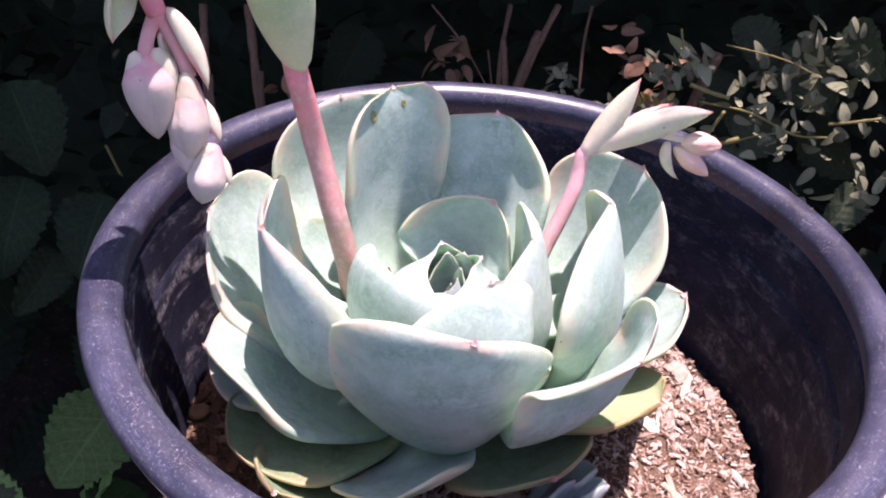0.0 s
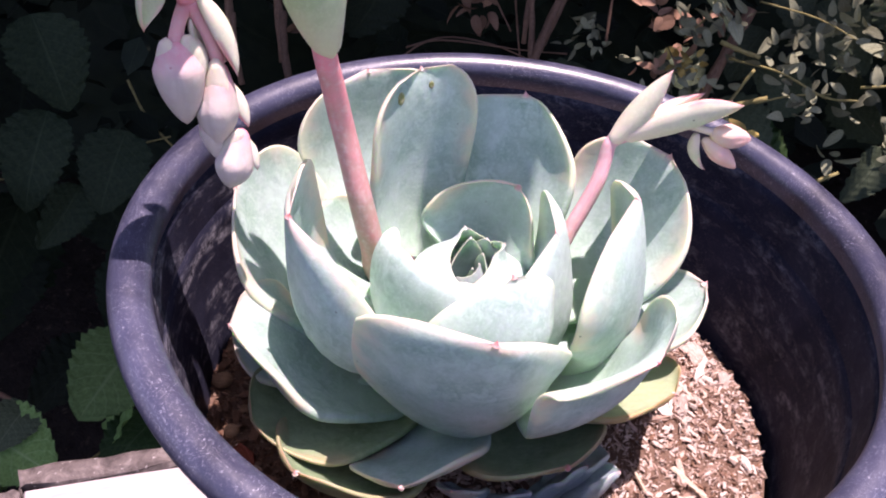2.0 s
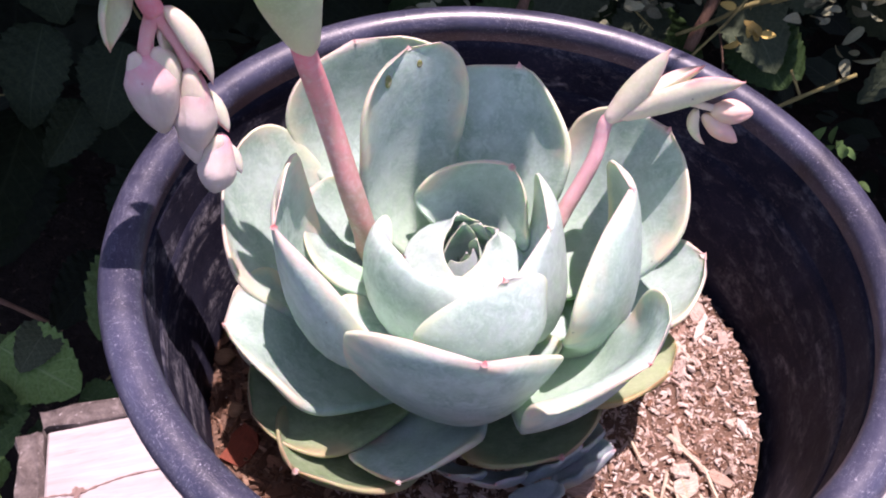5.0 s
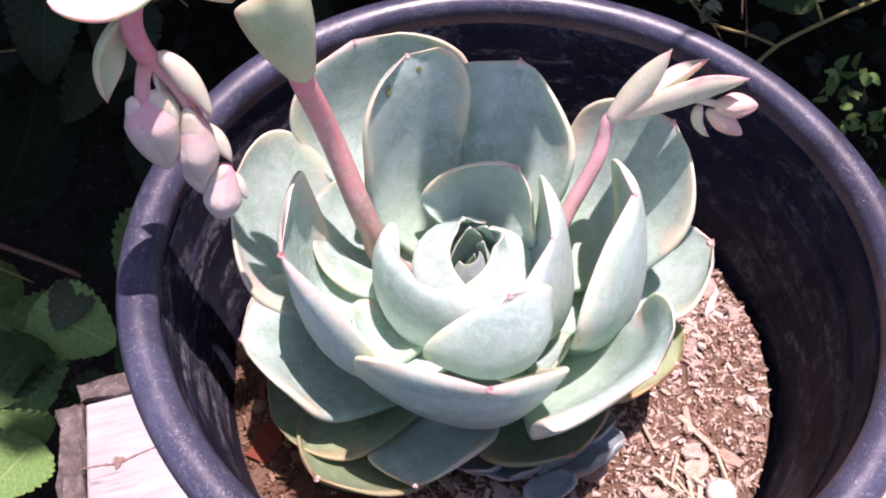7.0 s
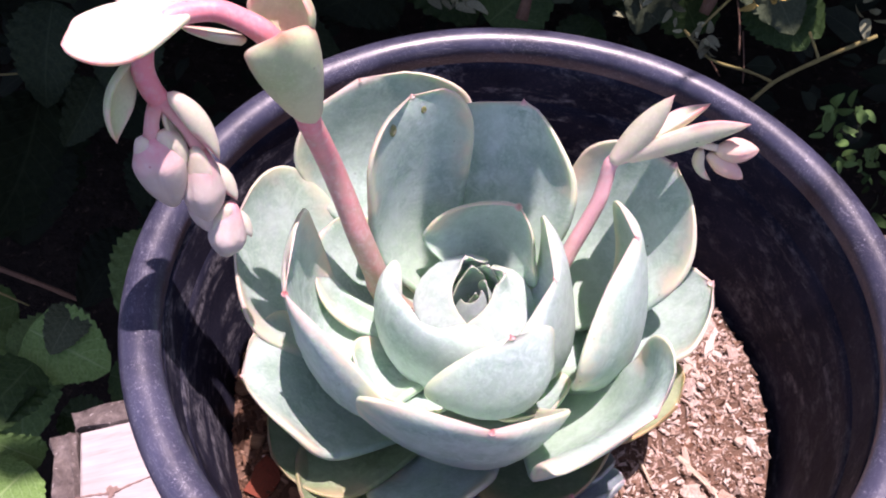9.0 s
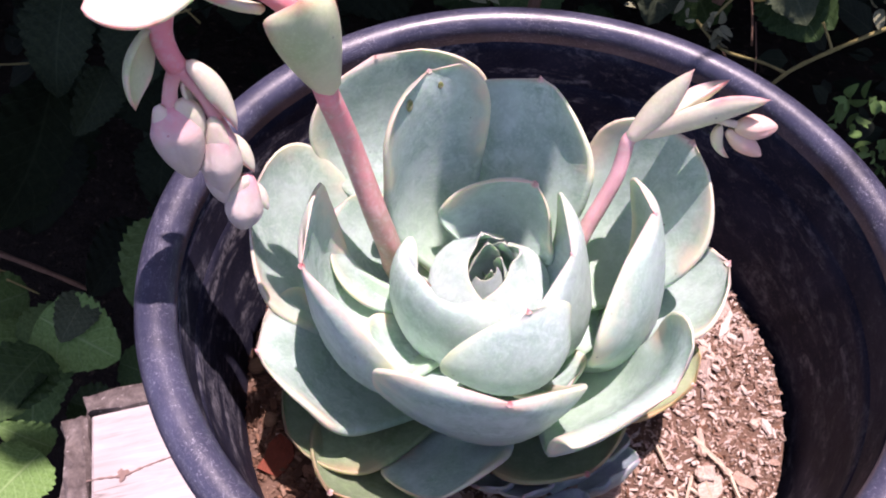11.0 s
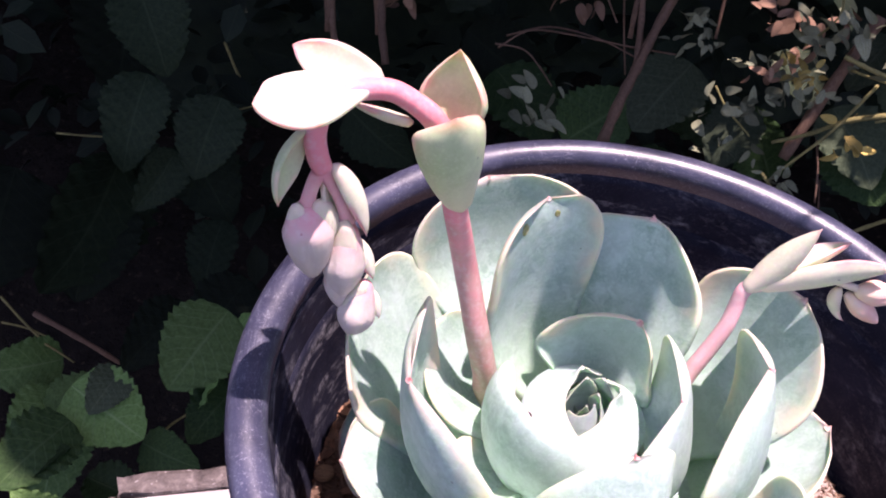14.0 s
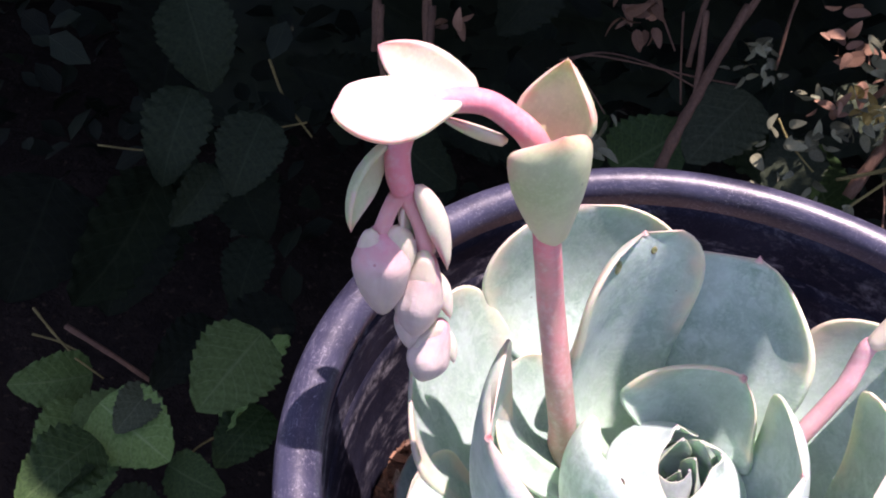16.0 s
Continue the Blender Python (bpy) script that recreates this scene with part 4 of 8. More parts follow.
set_leaf(OVALS[1], GREY_LEAF, (0.387, 0.573, 0.697), (-0.006, -0.012, 0.017), (-0.74, -0.32, -0.54), 0.0218, shrub)
set_leaf(OVALS[0], GREY_LEAF, (0.347, 0.567, 0.754), (0.014, 0.004, -0.004), (-1.67, -0.50, 0.21), 0.0153, shrub)
set_leaf(OVALS[0], GREY_LEAF, (0.360, 0.539, 0.752), (-0.018, 0.001, -0.005), (-0.11, -1.89, -1.01), 0.0187, shrub)
set_leaf(OVALS[0], GREY_LEAF, (0.340, 0.584, 0.717), (-0.003, 0.007, -0.017), (-1.30, -0.46, -0.21), 0.0188, shrub)
set_leaf(OVALS[1], GREY_LEAF, (0.382, 0.583, 0.705), (0.018, -0.002, -0.002), (-0.78, -0.21, -0.56), 0.0182, shrub)
set_leaf(OVALS[1], GREY_LEAF, (0.349, 0.608, 0.740), (-0.010, -0.008, 0.021), (-0.90, -0.61, 1.43), 0.0245, shrub)
set_leaf(OVALS[0], GREY_LEAF, (0.401, 0.576, 0.711), (-0.001, -0.005, 0.014), (-0.90, -0.68, 2.36), 0.0146, shrub)
set_leaf(OVALS[0], GREY_LEAF, (0.346, 0.547, 0.719), (-0.019, -0.010, 0.008), (-1.45, -0.81, 1.92), 0.0227, shrub)
set_leaf(OVALS[1], GREY_LEAF, (0.375, 0.596, 0.735), (-0.010, -0.005, 0.013), (-0.66, -1.25, -0.12), 0.0169, shrub)
set_leaf(OVALS[0], GREY_LEAF, (0.332, 0.530, 0.714), (-0.002, -0.007, -0.009), (-0.12, 0.30, 0.85), 0.0112, shrub)
set_leaf(OVALS[0], GREY_LEAF, (0.374, 0.554, 0.710), (-0.015, 0.003, -0.003), (1.16, -0.45, 1.22), 0.0153, shrub)
set_leaf(OVALS[1], GREY_LEAF, (0.347, 0.586, 0.734), (-0.001, -0.000, 0.019), (1.36, -2.63, -0.60), 0.0187, shrub)
set_leaf(OVALS[0], GREY_LEAF, (0.401, 0.577, 0.718), (-0.016, -0.006, 0.013), (-1.30, -1.78, 2.11), 0.0217, shrub)
set_leaf(OVALS[0], GREY_LEAF, (0.352, 0.590, 0.751), (-0.014, 0.004, 0.016), (-0.37, 0.06, 0.70), 0.0211, shrub)
set_leaf(OVALS[0], GREY_LEAF, (0.379, 0.579, 0.722), (0.012, -0.011, 0.010), (-0.38, -2.99, -0.69), 0.0188, shrub)
set_leaf(OVALS[0], GREY_LEAF, (0.363, 0.538, 0.764), (-0.001, 0.002, 0.014), (-1.31, -2.61, 3.19), 0.0146, shrub)
set_leaf(OVALS[0], GREY_LEAF, (0.339, 0.585, 0.747), (-0.012, 0.015, -0.004), (-0.85, -1.93, 1.30), 0.0194, shrub)
set_leaf(OVALS[1], GREY_LEAF, (0.345, 0.578, 0.742), (0.008, 0.004, 0.006), (-0.35, -1.71, 0.02), 0.0106, shrub)
set_leaf(OVALS[0], GREY_LEAF, (0.388, 0.576, 0.734), (0.010, 0.002, 0.007), (0.57, -0.31, 0.13), 0.0121, shrub)
set_leaf(OVALS[1], GREY_LEAF, (0.392, 0.590, 0.741), (0.007, -0.001, -0.009), (-0.13, -0.70, -1.10), 0.0116, shrub)
set_leaf(OVALS[0], GREY_LEAF, (0.387, 0.558, 0.717), (0.014, 0.002, -0.009), (0.42, -1.35, 1.11), 0.0168, shrub)
set_leaf(OVALS[0], GREY_LEAF, (0.332, 0.566, 0.746), (-0.002, 0.001, 0.011), (-0.72, -0.55, -0.67), 0.0111, shrub)
set_leaf(OVALS[0], GREY_LEAF, (0.359, 0.539, 0.762), (-0.012, 0.002, 0.016), (0.38, -0.18, -0.74), 0.0201, shrub)
set_leaf(OVALS[1], GREY_LEAF, (0.371, 0.573, 0.755), (-0.000, 0.007, 0.016), (-0.07, -1.21, 0.18), 0.0179, shrub)
set_leaf(OVALS[1], GREY_LEAF, (0.317, 0.516, 0.649), (-0.008, 0.002, -0.007), (-1.32, -0.87, 0.09), 0.0110, shrub)
set_leaf(OVALS[0], GREY_LEAF, (0.316, 0.544, 0.654), (-0.018, -0.014, 0.000), (-0.57, -0.74, 0.86), 0.0231, shrub)
set_leaf(OVALS[0], GREY_LEAF, (0.338, 0.526, 0.674), (0.010, -0.002, -0.015), (-0.64, -1.80, 0.02), 0.0177, shrub)
set_leaf(OVALS[0], GREY_LEAF, (0.351, 0.547, 0.664), (-0.012, 0.009, 0.006), (-0.69, -2.75, 2.71), 0.0168, shrub)
set_leaf(OVALS[0], GREY_LEAF, (0.327, 0.554, 0.672), (-0.006, -0.006, -0.011), (-0.05, -0.20, 2.78), 0.0142, shrub)
set_leaf(OVALS[0], GREY_LEAF, (0.297, 0.557, 0.652), (0.008, -0.007, -0.000), (-1.35, -0.10, 2.57), 0.0107, shrub)
set_leaf(OVALS[0], GREY_LEAF, (0.304, 0.525, 0.662), (-0.010, -0.005, 0.006), (1.09, -1.19, 1.66), 0.0130, shrub)
set_leaf(OVALS[1], GREY_LEAF, (0.333, 0.519, 0.660), (0.005, -0.021, 0.005), (-1.34, -1.45, -0.58), 0.0225, shrub)
set_leaf(OVALS[1], GREY_LEAF, (0.307, 0.567, 0.676), (-0.017, -0.008, -0.004), (-0.34, -0.65, 1.42), 0.0188, shrub)
set_leaf(OVALS[1], GREY_LEAF, (0.326, 0.546, 0.650), (0.002, 0.012, 0.011), (0.55, -0.69, 1.52), 0.0160, shrub)
set_leaf(OVALS[0], GREY_LEAF, (0.282, 0.539, 0.689), (0.012, -0.010, 0.008), (-0.72, -0.99, -0.97), 0.0176, shrub)
set_leaf(OVALS[0], GREY_LEAF, (0.318, 0.553, 0.674), (0.005, 0.001, 0.012), (-0.61, 0.59, 0.31), 0.0128, shrub)
set_leaf(OVALS[0], GREY_LEAF, (0.299, 0.573, 0.669), (-0.002, 0.014, 0.001), (-0.03, -0.22, 0.57), 0.0137, shrub)
set_leaf(OVALS[0], GREY_LEAF, (0.287, 0.545, 0.673), (0.008, -0.008, -0.001), (-0.70, -1.64, 1.33), 0.0113, shrub)
set_leaf(OVALS[0], GREY_LEAF, (0.332, 0.490, 0.676), (-0.008, -0.000, 0.007), (0.16, 0.16, -0.26), 0.0104, shrub)
set_leaf(OVALS[0], GREY_LEAF, (0.330, 0.553, 0.645), (-0.000, 0.018, 0.010), (-0.83, -1.88, 1.03), 0.0207, shrub)
set_leaf(OVALS[1], GREY_LEAF, (0.287, 0.509, 0.651), (-0.016, -0.012, 0.008), (0.72, -0.88, 1.55), 0.0220, shrub)
set_leaf(OVALS[0], GREY_LEAF, (0.293, 0.504, 0.657), (0.006, -0.021, 0.010), (0.21, 0.04, 0.95), 0.0243, shrub)
set_leaf(OVALS[1], GREY_LEAF, (0.299, 0.522, 0.661), (-0.004, 0.010, 0.006), (-1.32, -1.63, 1.97), 0.0124, shrub)
set_leaf(OVALS[1], GREY_LEAF, (0.332, 0.531, 0.680), (0.005, -0.015, -0.001), (-0.63, -1.96, 0.56), 0.0159, shrub)
set_leaf(OVALS[0], GREY_LEAF, (0.303, 0.554, 0.663), (-0.000, 0.014, 0.002), (1.42, -1.56, 0.02), 0.0146, shrub)
set_leaf(OVALS[1], GREY_LEAF, (0.308, 0.524, 0.658), (-0.015, -0.013, 0.008), (-0.42, -0.01, 0.37), 0.0215, shrub)
set_leaf(OVALS[1], GREY_LEAF, (0.321, 0.548, 0.636), (0.008, -0.007, 0.005), (-1.41, -0.45, 1.31), 0.0114, shrub)
set_leaf(OVALS[0], GREY_LEAF, (0.316, 0.527, 0.696), (-0.001, -0.014, -0.007), (-1.26, -1.49, -0.36), 0.0157, shrub)
set_leaf(OVALS[1], GREY_LEAF, (0.296, 0.540, 0.660), (-0.005, -0.001, 0.009), (-0.59, -2.34, 0.55), 0.0109, shrub)
set_leaf(OVALS[0], GREY_LEAF, (0.328, 0.536, 0.690), (0.005, 0.002, 0.008), (-0.21, 0.86, 1.18), 0.0092, shrub)
set_leaf(OVALS[0], GREY_LEAF, (0.309, 0.514, 0.670), (-0.011, -0.010, 0.015), (-0.37, -1.13, 0.51), 0.0218, shrub)
set_leaf(OVALS[1], GREY_LEAF, (0.294, 0.526, 0.653), (0.007, 0.006, 0.014), (-0.56, 0.42, 1.88), 0.0161, shrub)
set_leaf(OVALS[1], GREY_LEAF, (0.332, 0.534, 0.649), (-0.016, -0.001, 0.002), (0.07, -1.12, 2.47), 0.0158, shrub)
set_leaf(OVALS[1], GREY_LEAF, (0.328, 0.541, 0.664), (0.009, 0.008, 0.008), (0.24, -2.12, 0.05), 0.0144, shrub)
set_leaf(OVALS[1], GREY_LEAF, (0.269, 0.562, 0.676), (-0.017, 0.001, 0.007), (1.14, 0.09, -0.35), 0.0182, shrub)
set_leaf(OVALS[0], GREY_LEAF, (0.311, 0.619, 0.690), (-0.012, 0.008, -0.013), (-0.47, -1.51, 0.92), 0.0191, shrub)
set_leaf(OVALS[0], GREY_LEAF, (0.288, 0.591, 0.687), (-0.008, -0.001, 0.017), (-0.71, -1.55, 2.49), 0.0188, shrub)
set_leaf(OVALS[0], GREY_LEAF, (0.298, 0.569, 0.693), (0.003, 0.010, 0.012), (1.19, -2.84, 1.08), 0.0155, shrub)
set_leaf(OVALS[1], GREY_LEAF, (0.322, 0.599, 0.668), (0.001, -0.013, -0.013), (-0.18, -0.24, 0.85), 0.0186, shrub)
set_leaf(OVALS[1], GREY_LEAF, (0.272, 0.553, 0.671), (0.014, -0.012, -0.004), (-0.25, -0.35, -0.05), 0.0189, shrub)
set_leaf(OVALS[1], GREY_LEAF, (0.319, 0.610, 0.673), (-0.007, -0.000, -0.015), (-1.71, -3.07, -0.51), 0.0167, shrub)
set_leaf(OVALS[0], GREY_LEAF, (0.310, 0.575, 0.689), (-0.010, -0.006, -0.002), (-1.65, -1.62, 1.83), 0.0117, shrub)
set_leaf(OVALS[1], GREY_LEAF, (0.296, 0.593, 0.678), (0.001, -0.015, -0.002), (-0.73, -1.32, 0.12), 0.0151, shrub)
set_leaf(OVALS[1], GREY_LEAF, (0.295, 0.596, 0.692), (0.007, 0.014, 0.009), (0.11, 1.14, 1.40), 0.0180, shrub)
set_leaf(OVALS[1], GREY_LEAF, (0.281, 0.564, 0.676), (-0.005, 0.009, 0.008), (0.68, -2.55, 0.63), 0.0132, shrub)
set_leaf(OVALS[1], GREY_LEAF, (0.300, 0.554, 0.681), (-0.003, 0.012, 0.011), (-0.56, -0.24, 1.81), 0.0170, shrub)
set_leaf(OVALS[0], GREY_LEAF, (0.320, 0.613, 0.689), (-0.016, -0.011, -0.009), (-1.18, -1.76, -1.26), 0.0213, shrub)
set_leaf(OVALS[1], GREY_LEAF, (0.330, 0.590, 0.645), (0.005, -0.007, -0.007), (-1.25, -0.41, 0.70), 0.0108, shrub)
set_leaf(OVALS[0], GREY_LEAF, (0.299, 0.597, 0.658), (0.008, -0.004, 0.008), (-0.05, -1.44, 1.43), 0.0122, shrub)
set_leaf(OVALS[1], GREY_LEAF, (0.323, 0.610, 0.686), (-0.021, -0.003, 0.008), (-0.41, -0.44, 1.84), 0.0224, shrub)
set_leaf(OVALS[1], GREY_LEAF, (0.305, 0.551, 0.705), (-0.012, 0.012, 0.008), (-0.33, -1.70, 0.02), 0.0191, shrub)
set_leaf(OVALS[0], GREY_LEAF, (0.282, 0.596, 0.691), (-0.012, -0.020, -0.008), (0.82, -0.52, 1.12), 0.0244, shrub)
set_leaf(OVALS[1], GREY_LEAF, (0.398, 0.535, 0.678), (0.005, 0.002, -0.016), (-0.13, -0.85, 1.64), 0.0169, shrub)
set_leaf(OVALS[1], GREY_LEAF, (0.406, 0.561, 0.704), (-0.010, -0.019, -0.009), (0.80, -1.79, 1.00), 0.0231, shrub)
set_leaf(OVALS[1], GREY_LEAF, (0.398, 0.504, 0.661), (-0.002, 0.006, 0.015), (-0.56, -1.47, 0.28), 0.0161, shrub)
set_leaf(OVALS[0], GREY_LEAF, (0.355, 0.530, 0.713), (0.008, -0.010, 0.013), (0.53, -0.16, 1.90), 0.0180, shrub)
set_leaf(OVALS[0], GREY_LEAF, (0.383, 0.512, 0.693), (0.004, -0.010, 0.008), (0.06, -0.50, 2.29), 0.0132, shrub)
set_leaf(OVALS[1], GREY_LEAF, (0.361, 0.508, 0.693), (-0.005, 0.008, 0.017), (-0.65, -0.36, 1.32), 0.0196, shrub)
set_leaf(OVALS[0], GREY_LEAF, (0.400, 0.530, 0.694), (0.014, -0.012, -0.006), (-2.10, -0.52, -0.29), 0.0191, shrub)
set_leaf(OVALS[1], GREY_LEAF, (0.374, 0.525, 0.673), (-0.008, 0.009, -0.014), (-0.67, -1.95, 1.06), 0.0183, shrub)
set_leaf(OVALS[1], GREY_LEAF, (0.382, 0.563, 0.701), (-0.023, -0.005, 0.010), (1.83, -2.03, 1.51), 0.0257, shrub)
set_leaf(OVALS[1], GREY_LEAF, (0.384, 0.558, 0.671), (-0.008, 0.003, 0.011), (-1.36, -1.29, 0.65), 0.0136, shrub)
set_leaf(OVALS[1], GREY_LEAF, (0.391, 0.559, 0.692), (-0.003, 0.007, -0.018), (-0.83, -0.98, 0.30), 0.0192, shrub)
set_leaf(OVALS[1], GREY_LEAF, (0.385, 0.567, 0.693), (-0.004, -0.004, 0.019), (0.13, -0.03, 0.70), 0.0202, shrub)
set_leaf(OVALS[0], GREY_LEAF, (0.368, 0.540, 0.672), (0.017, -0.004, -0.008), (-1.22, -1.08, 0.95), 0.0198, shrub)
set_leaf(OVALS[0], GREY_LEAF, (0.369, 0.517, 0.710), (-0.005, 0.009, -0.009), (-0.18, -2.96, -0.54), 0.0136, shrub)
set_leaf(OVALS[0], GREY_LEAF, (0.394, 0.546, 0.679), (0.009, -0.006, -0.014), (0.31, -0.68, -0.44), 0.0180, shrub)
set_leaf(OVALS[1], GREY_LEAF, (0.379, 0.555, 0.660), (-0.013, -0.014, -0.008), (0.94, -0.35, 0.66), 0.0207, shrub)
set_leaf(OVALS[0], GREY_LEAF, (0.427, 0.579, 0.618), (-0.001, -0.018, -0.016), (-0.08, -1.21, 0.26), 0.0242, shrub)
set_leaf(OVALS[0], GREY_LEAF, (0.379, 0.544, 0.635), (-0.008, 0.012, -0.002), (0.29, -0.41, -0.65), 0.0147, shrub)
set_leaf(OVALS[0], GREY_LEAF, (0.391, 0.587, 0.612), (0.021, -0.001, -0.004), (-0.47, -1.39, 2.23), 0.0210, shrub)
set_leaf(OVALS[0], GREY_LEAF, (0.403, 0.571, 0.611), (0.013, -0.009, -0.001), (-0.19, -2.18, 0.72), 0.0156, shrub)
set_leaf(OVALS[1], GREY_LEAF, (0.357, 0.540, 0.594), (-0.011, 0.009, 0.005), (-0.13, -0.52, -0.52), 0.0152, shrub)
set_leaf(OVALS[0], GREY_LEAF, (0.387, 0.530, 0.603), (-0.020, 0.006, -0.013), (0.11, -1.15, -0.42), 0.0250, shrub)
set_leaf(OVALS[0], GREY_LEAF, (0.404, 0.528, 0.633), (-0.008, 0.016, 0.005), (-1.03, -0.80, -0.58), 0.0186, shrub)
set_leaf(OVALS[0], GREY_LEAF, (0.384, 0.581, 0.605), (-0.014, -0.001, -0.023), (0.07, -1.46, 2.04), 0.0268, shrub)
set_leaf(OVALS[1], GREY_LEAF, (0.379, 0.557, 0.591), (-0.008, 0.007, -0.008), (-0.85, -1.68, 0.04), 0.0137, shrub)
set_leaf(OVALS[1], GREY_LEAF, (0.412, 0.539, 0.622), (0.002, -0.017, -0.005), (0.50, -2.41, 0.39), 0.0177, shrub)
set_leaf(OVALS[1], GREY_LEAF, (0.365, 0.552, 0.585), (-0.002, -0.021, -0.009), (-0.75, -0.82, 0.47), 0.0226, shrub)
set_leaf(OVALS[0], GREY_LEAF, (0.395, 0.586, 0.610), (0.000, -0.011, -0.012), (-0.75, 2.17, 1.50), 0.0157, shrub)
set_leaf(OVALS[1], GREY_LEAF, (0.432, 0.528, 0.589), (-0.010, 0.007, -0.006), (-0.32, -1.53, -0.62), 0.0139, shrub)
set_leaf(OVALS[1], GREY_LEAF, (0.429, 0.542, 0.599), (-0.016, 0.006, -0.006), (0.73, 0.21, -0.05), 0.0181, shrub)
set_leaf(OVALS[1], GREY_LEAF, (0.422, 0.509, 0.610), (-0.019, -0.008, 0.008), (1.48, -1.69, -0.23), 0.0222, shrub)
set_leaf(OVALS[1], GREY_LEAF, (0.406, 0.517, 0.597), (0.000, -0.014, 0.017), (-0.84, -1.40, -0.46), 0.0223, shrub)
set_leaf(OVALS[0], GREY_LEAF, (0.419, 0.564, 0.600), (0.004, -0.004, -0.013), (0.90, -1.88, 2.11), 0.0148, shrub)
set_leaf(OVALS[0], GREY_LEAF, (0.430, 0.584, 0.610), (-0.009, -0.022, -0.013), (-0.53, -0.36, -0.80), 0.0268, shrub)
set_leaf(OVALS[0], GREY_LEAF, (0.447, 0.565, 0.587), (0.012, 0.011, 0.022), (0.01, -1.40, 1.77), 0.0271, shrub)
set_leaf(OVALS[1], GREY_LEAF, (0.440, 0.564, 0.638), (-0.008, 0.009, 0.008), (1.97, -1.63, 0.44), 0.0141, shrub)
set_leaf(OVALS[0], GREY_LEAF, (0.419, 0.565, 0.630), (-0.024, -0.008, -0.003), (-0.08, 0.83, -0.26), 0.0260, shrub)
set_leaf(OVALS[1], GREY_LEAF, (0.413, 0.533, 0.608), (-0.001, -0.013, -0.015), (0.72, -0.58, -0.32), 0.0199, shrub)
set_leaf(OVALS[0], GREY_LEAF, (0.451, 0.569, 0.607), (0.026, 0.003, 0.008), (-0.29, -0.84, 2.38), 0.0275, shrub)
set_leaf(OVALS[1], GREY_LEAF, (0.429, 0.552, 0.596), (-0.011, 0.006, 0.023), (-1.65, 0.08, 1.49), 0.0264, shrub)
set_leaf(OVALS[1], DRY_LEAF, (0.250, 0.614, 0.689), (0.008, -0.009, 0.010), (-1.48, 0.39, 1.90), 0.0150, shrub)
set_leaf(OVALS[0], DRY_LEAF, (0.211, 0.663, 0.661), (-0.007, 0.014, 0.020), (-1.19, 0.70, 0.39), 0.0250, shrub)
set_leaf(OVALS[1], DRY_LEAF, (0.226, 0.611, 0.712), (0.006, -0.005, -0.012), (-0.71, -1.13, -2.08), 0.0140, shrub)
set_leaf(OVALS[0], DRY_LEAF, (0.219, 0.641, 0.686), (0.003, -0.010, -0.025), (-0.63, -1.04, 0.86), 0.0271, shrub)
set_leaf(OVALS[1], DRY_LEAF, (0.254, 0.611, 0.666), (-0.013, -0.010, -0.006), (0.36, -1.50, 0.42), 0.0173, shrub)
set_leaf(OVALS[0], DRY_LEAF, (0.228, 0.656, 0.680), (0.017, 0.003, 0.006), (0.53, -0.58, 1.35), 0.0182, shrub)
set_leaf(OVALS[0], DRY_LEAF, (0.251, 0.652, 0.662), (-0.001, 0.009, 0.018), (-0.06, -1.69, 0.29), 0.0204, shrub)
set_leaf(OVALS[0], DRY_LEAF, (0.201, 0.606, 0.672), (0.018, 0.009, 0.009), (1.08, 1.15, 1.69), 0.0216, shrub)
set_leaf(OVALS[0], DRY_LEAF, (0.204, 0.643, 0.655), (0.003, -0.019, -0.021), (-0.67, -1.05, 1.40), 0.0282, shrub)
set_leaf(OVALS[1], DRY_LEAF, (0.217, 0.617, 0.668), (-0.010, -0.007, -0.019), (-0.07, -1.55, -1.30), 0.0223, shrub)
set_leaf(OVALS[1], DRY_LEAF, (0.203, 0.644, 0.690), (0.008, -0.028, -0.011), (0.49, -0.49, 1.21), 0.0307, shrub)
set_leaf(OVALS[0], DRY_LEAF, (0.261, 0.658, 0.687), (-0.011, 0.015, 0.002), (-1.68, 0.37, -0.54), 0.0186, shrub)
set_leaf(OVALS[1], DRY_LEAF, (0.172, 0.682, 0.701), (0.027, 0.005, 0.007), (-0.08, -0.38, 0.64), 0.0280, shrub)
set_leaf(OVALS[1], DRY_LEAF, (0.189, 0.656, 0.678), (0.023, 0.009, 0.003), (-0.50, -1.33, 1.21), 0.0250, shrub)
set_leaf(OVALS[0], DRY_LEAF, (0.183, 0.667, 0.717), (-0.018, -0.005, -0.000), (-1.50, 1.31, 1.08), 0.0186, shrub)
set_leaf(OVALS[1], DRY_LEAF, (0.173, 0.649, 0.695), (-0.020, -0.010, 0.004), (0.04, -1.09, 1.54), 0.0223, shrub)
set_leaf(OVALS[0], DRY_LEAF, (0.161, 0.656, 0.718), (-0.016, -0.009, -0.000), (-0.84, -2.09, -0.80), 0.0183, shrub)
set_leaf(OVALS[1], DRY_LEAF, (0.195, 0.639, 0.682), (-0.025, -0.015, -0.003), (-0.19, -2.15, 0.74), 0.0294, shrub)
set_leaf(OVALS[1], DRY_LEAF, (0.180, 0.665, 0.686), (0.004, -0.011, 0.019), (-0.34, -0.94, -1.21), 0.0219, shrub)
set_leaf(OVALS[0], DRY_LEAF, (0.194, 0.647, 0.684), (-0.015, -0.020, -0.013), (1.35, -0.67, 0.32), 0.0282, shrub)
set_leaf(OVALS[0], YELLOW_LEAF, (0.210, 0.574, 0.673), (0.007, 0.011, 0.006), (-0.34, -0.54, 1.15), 0.0147, shrub)
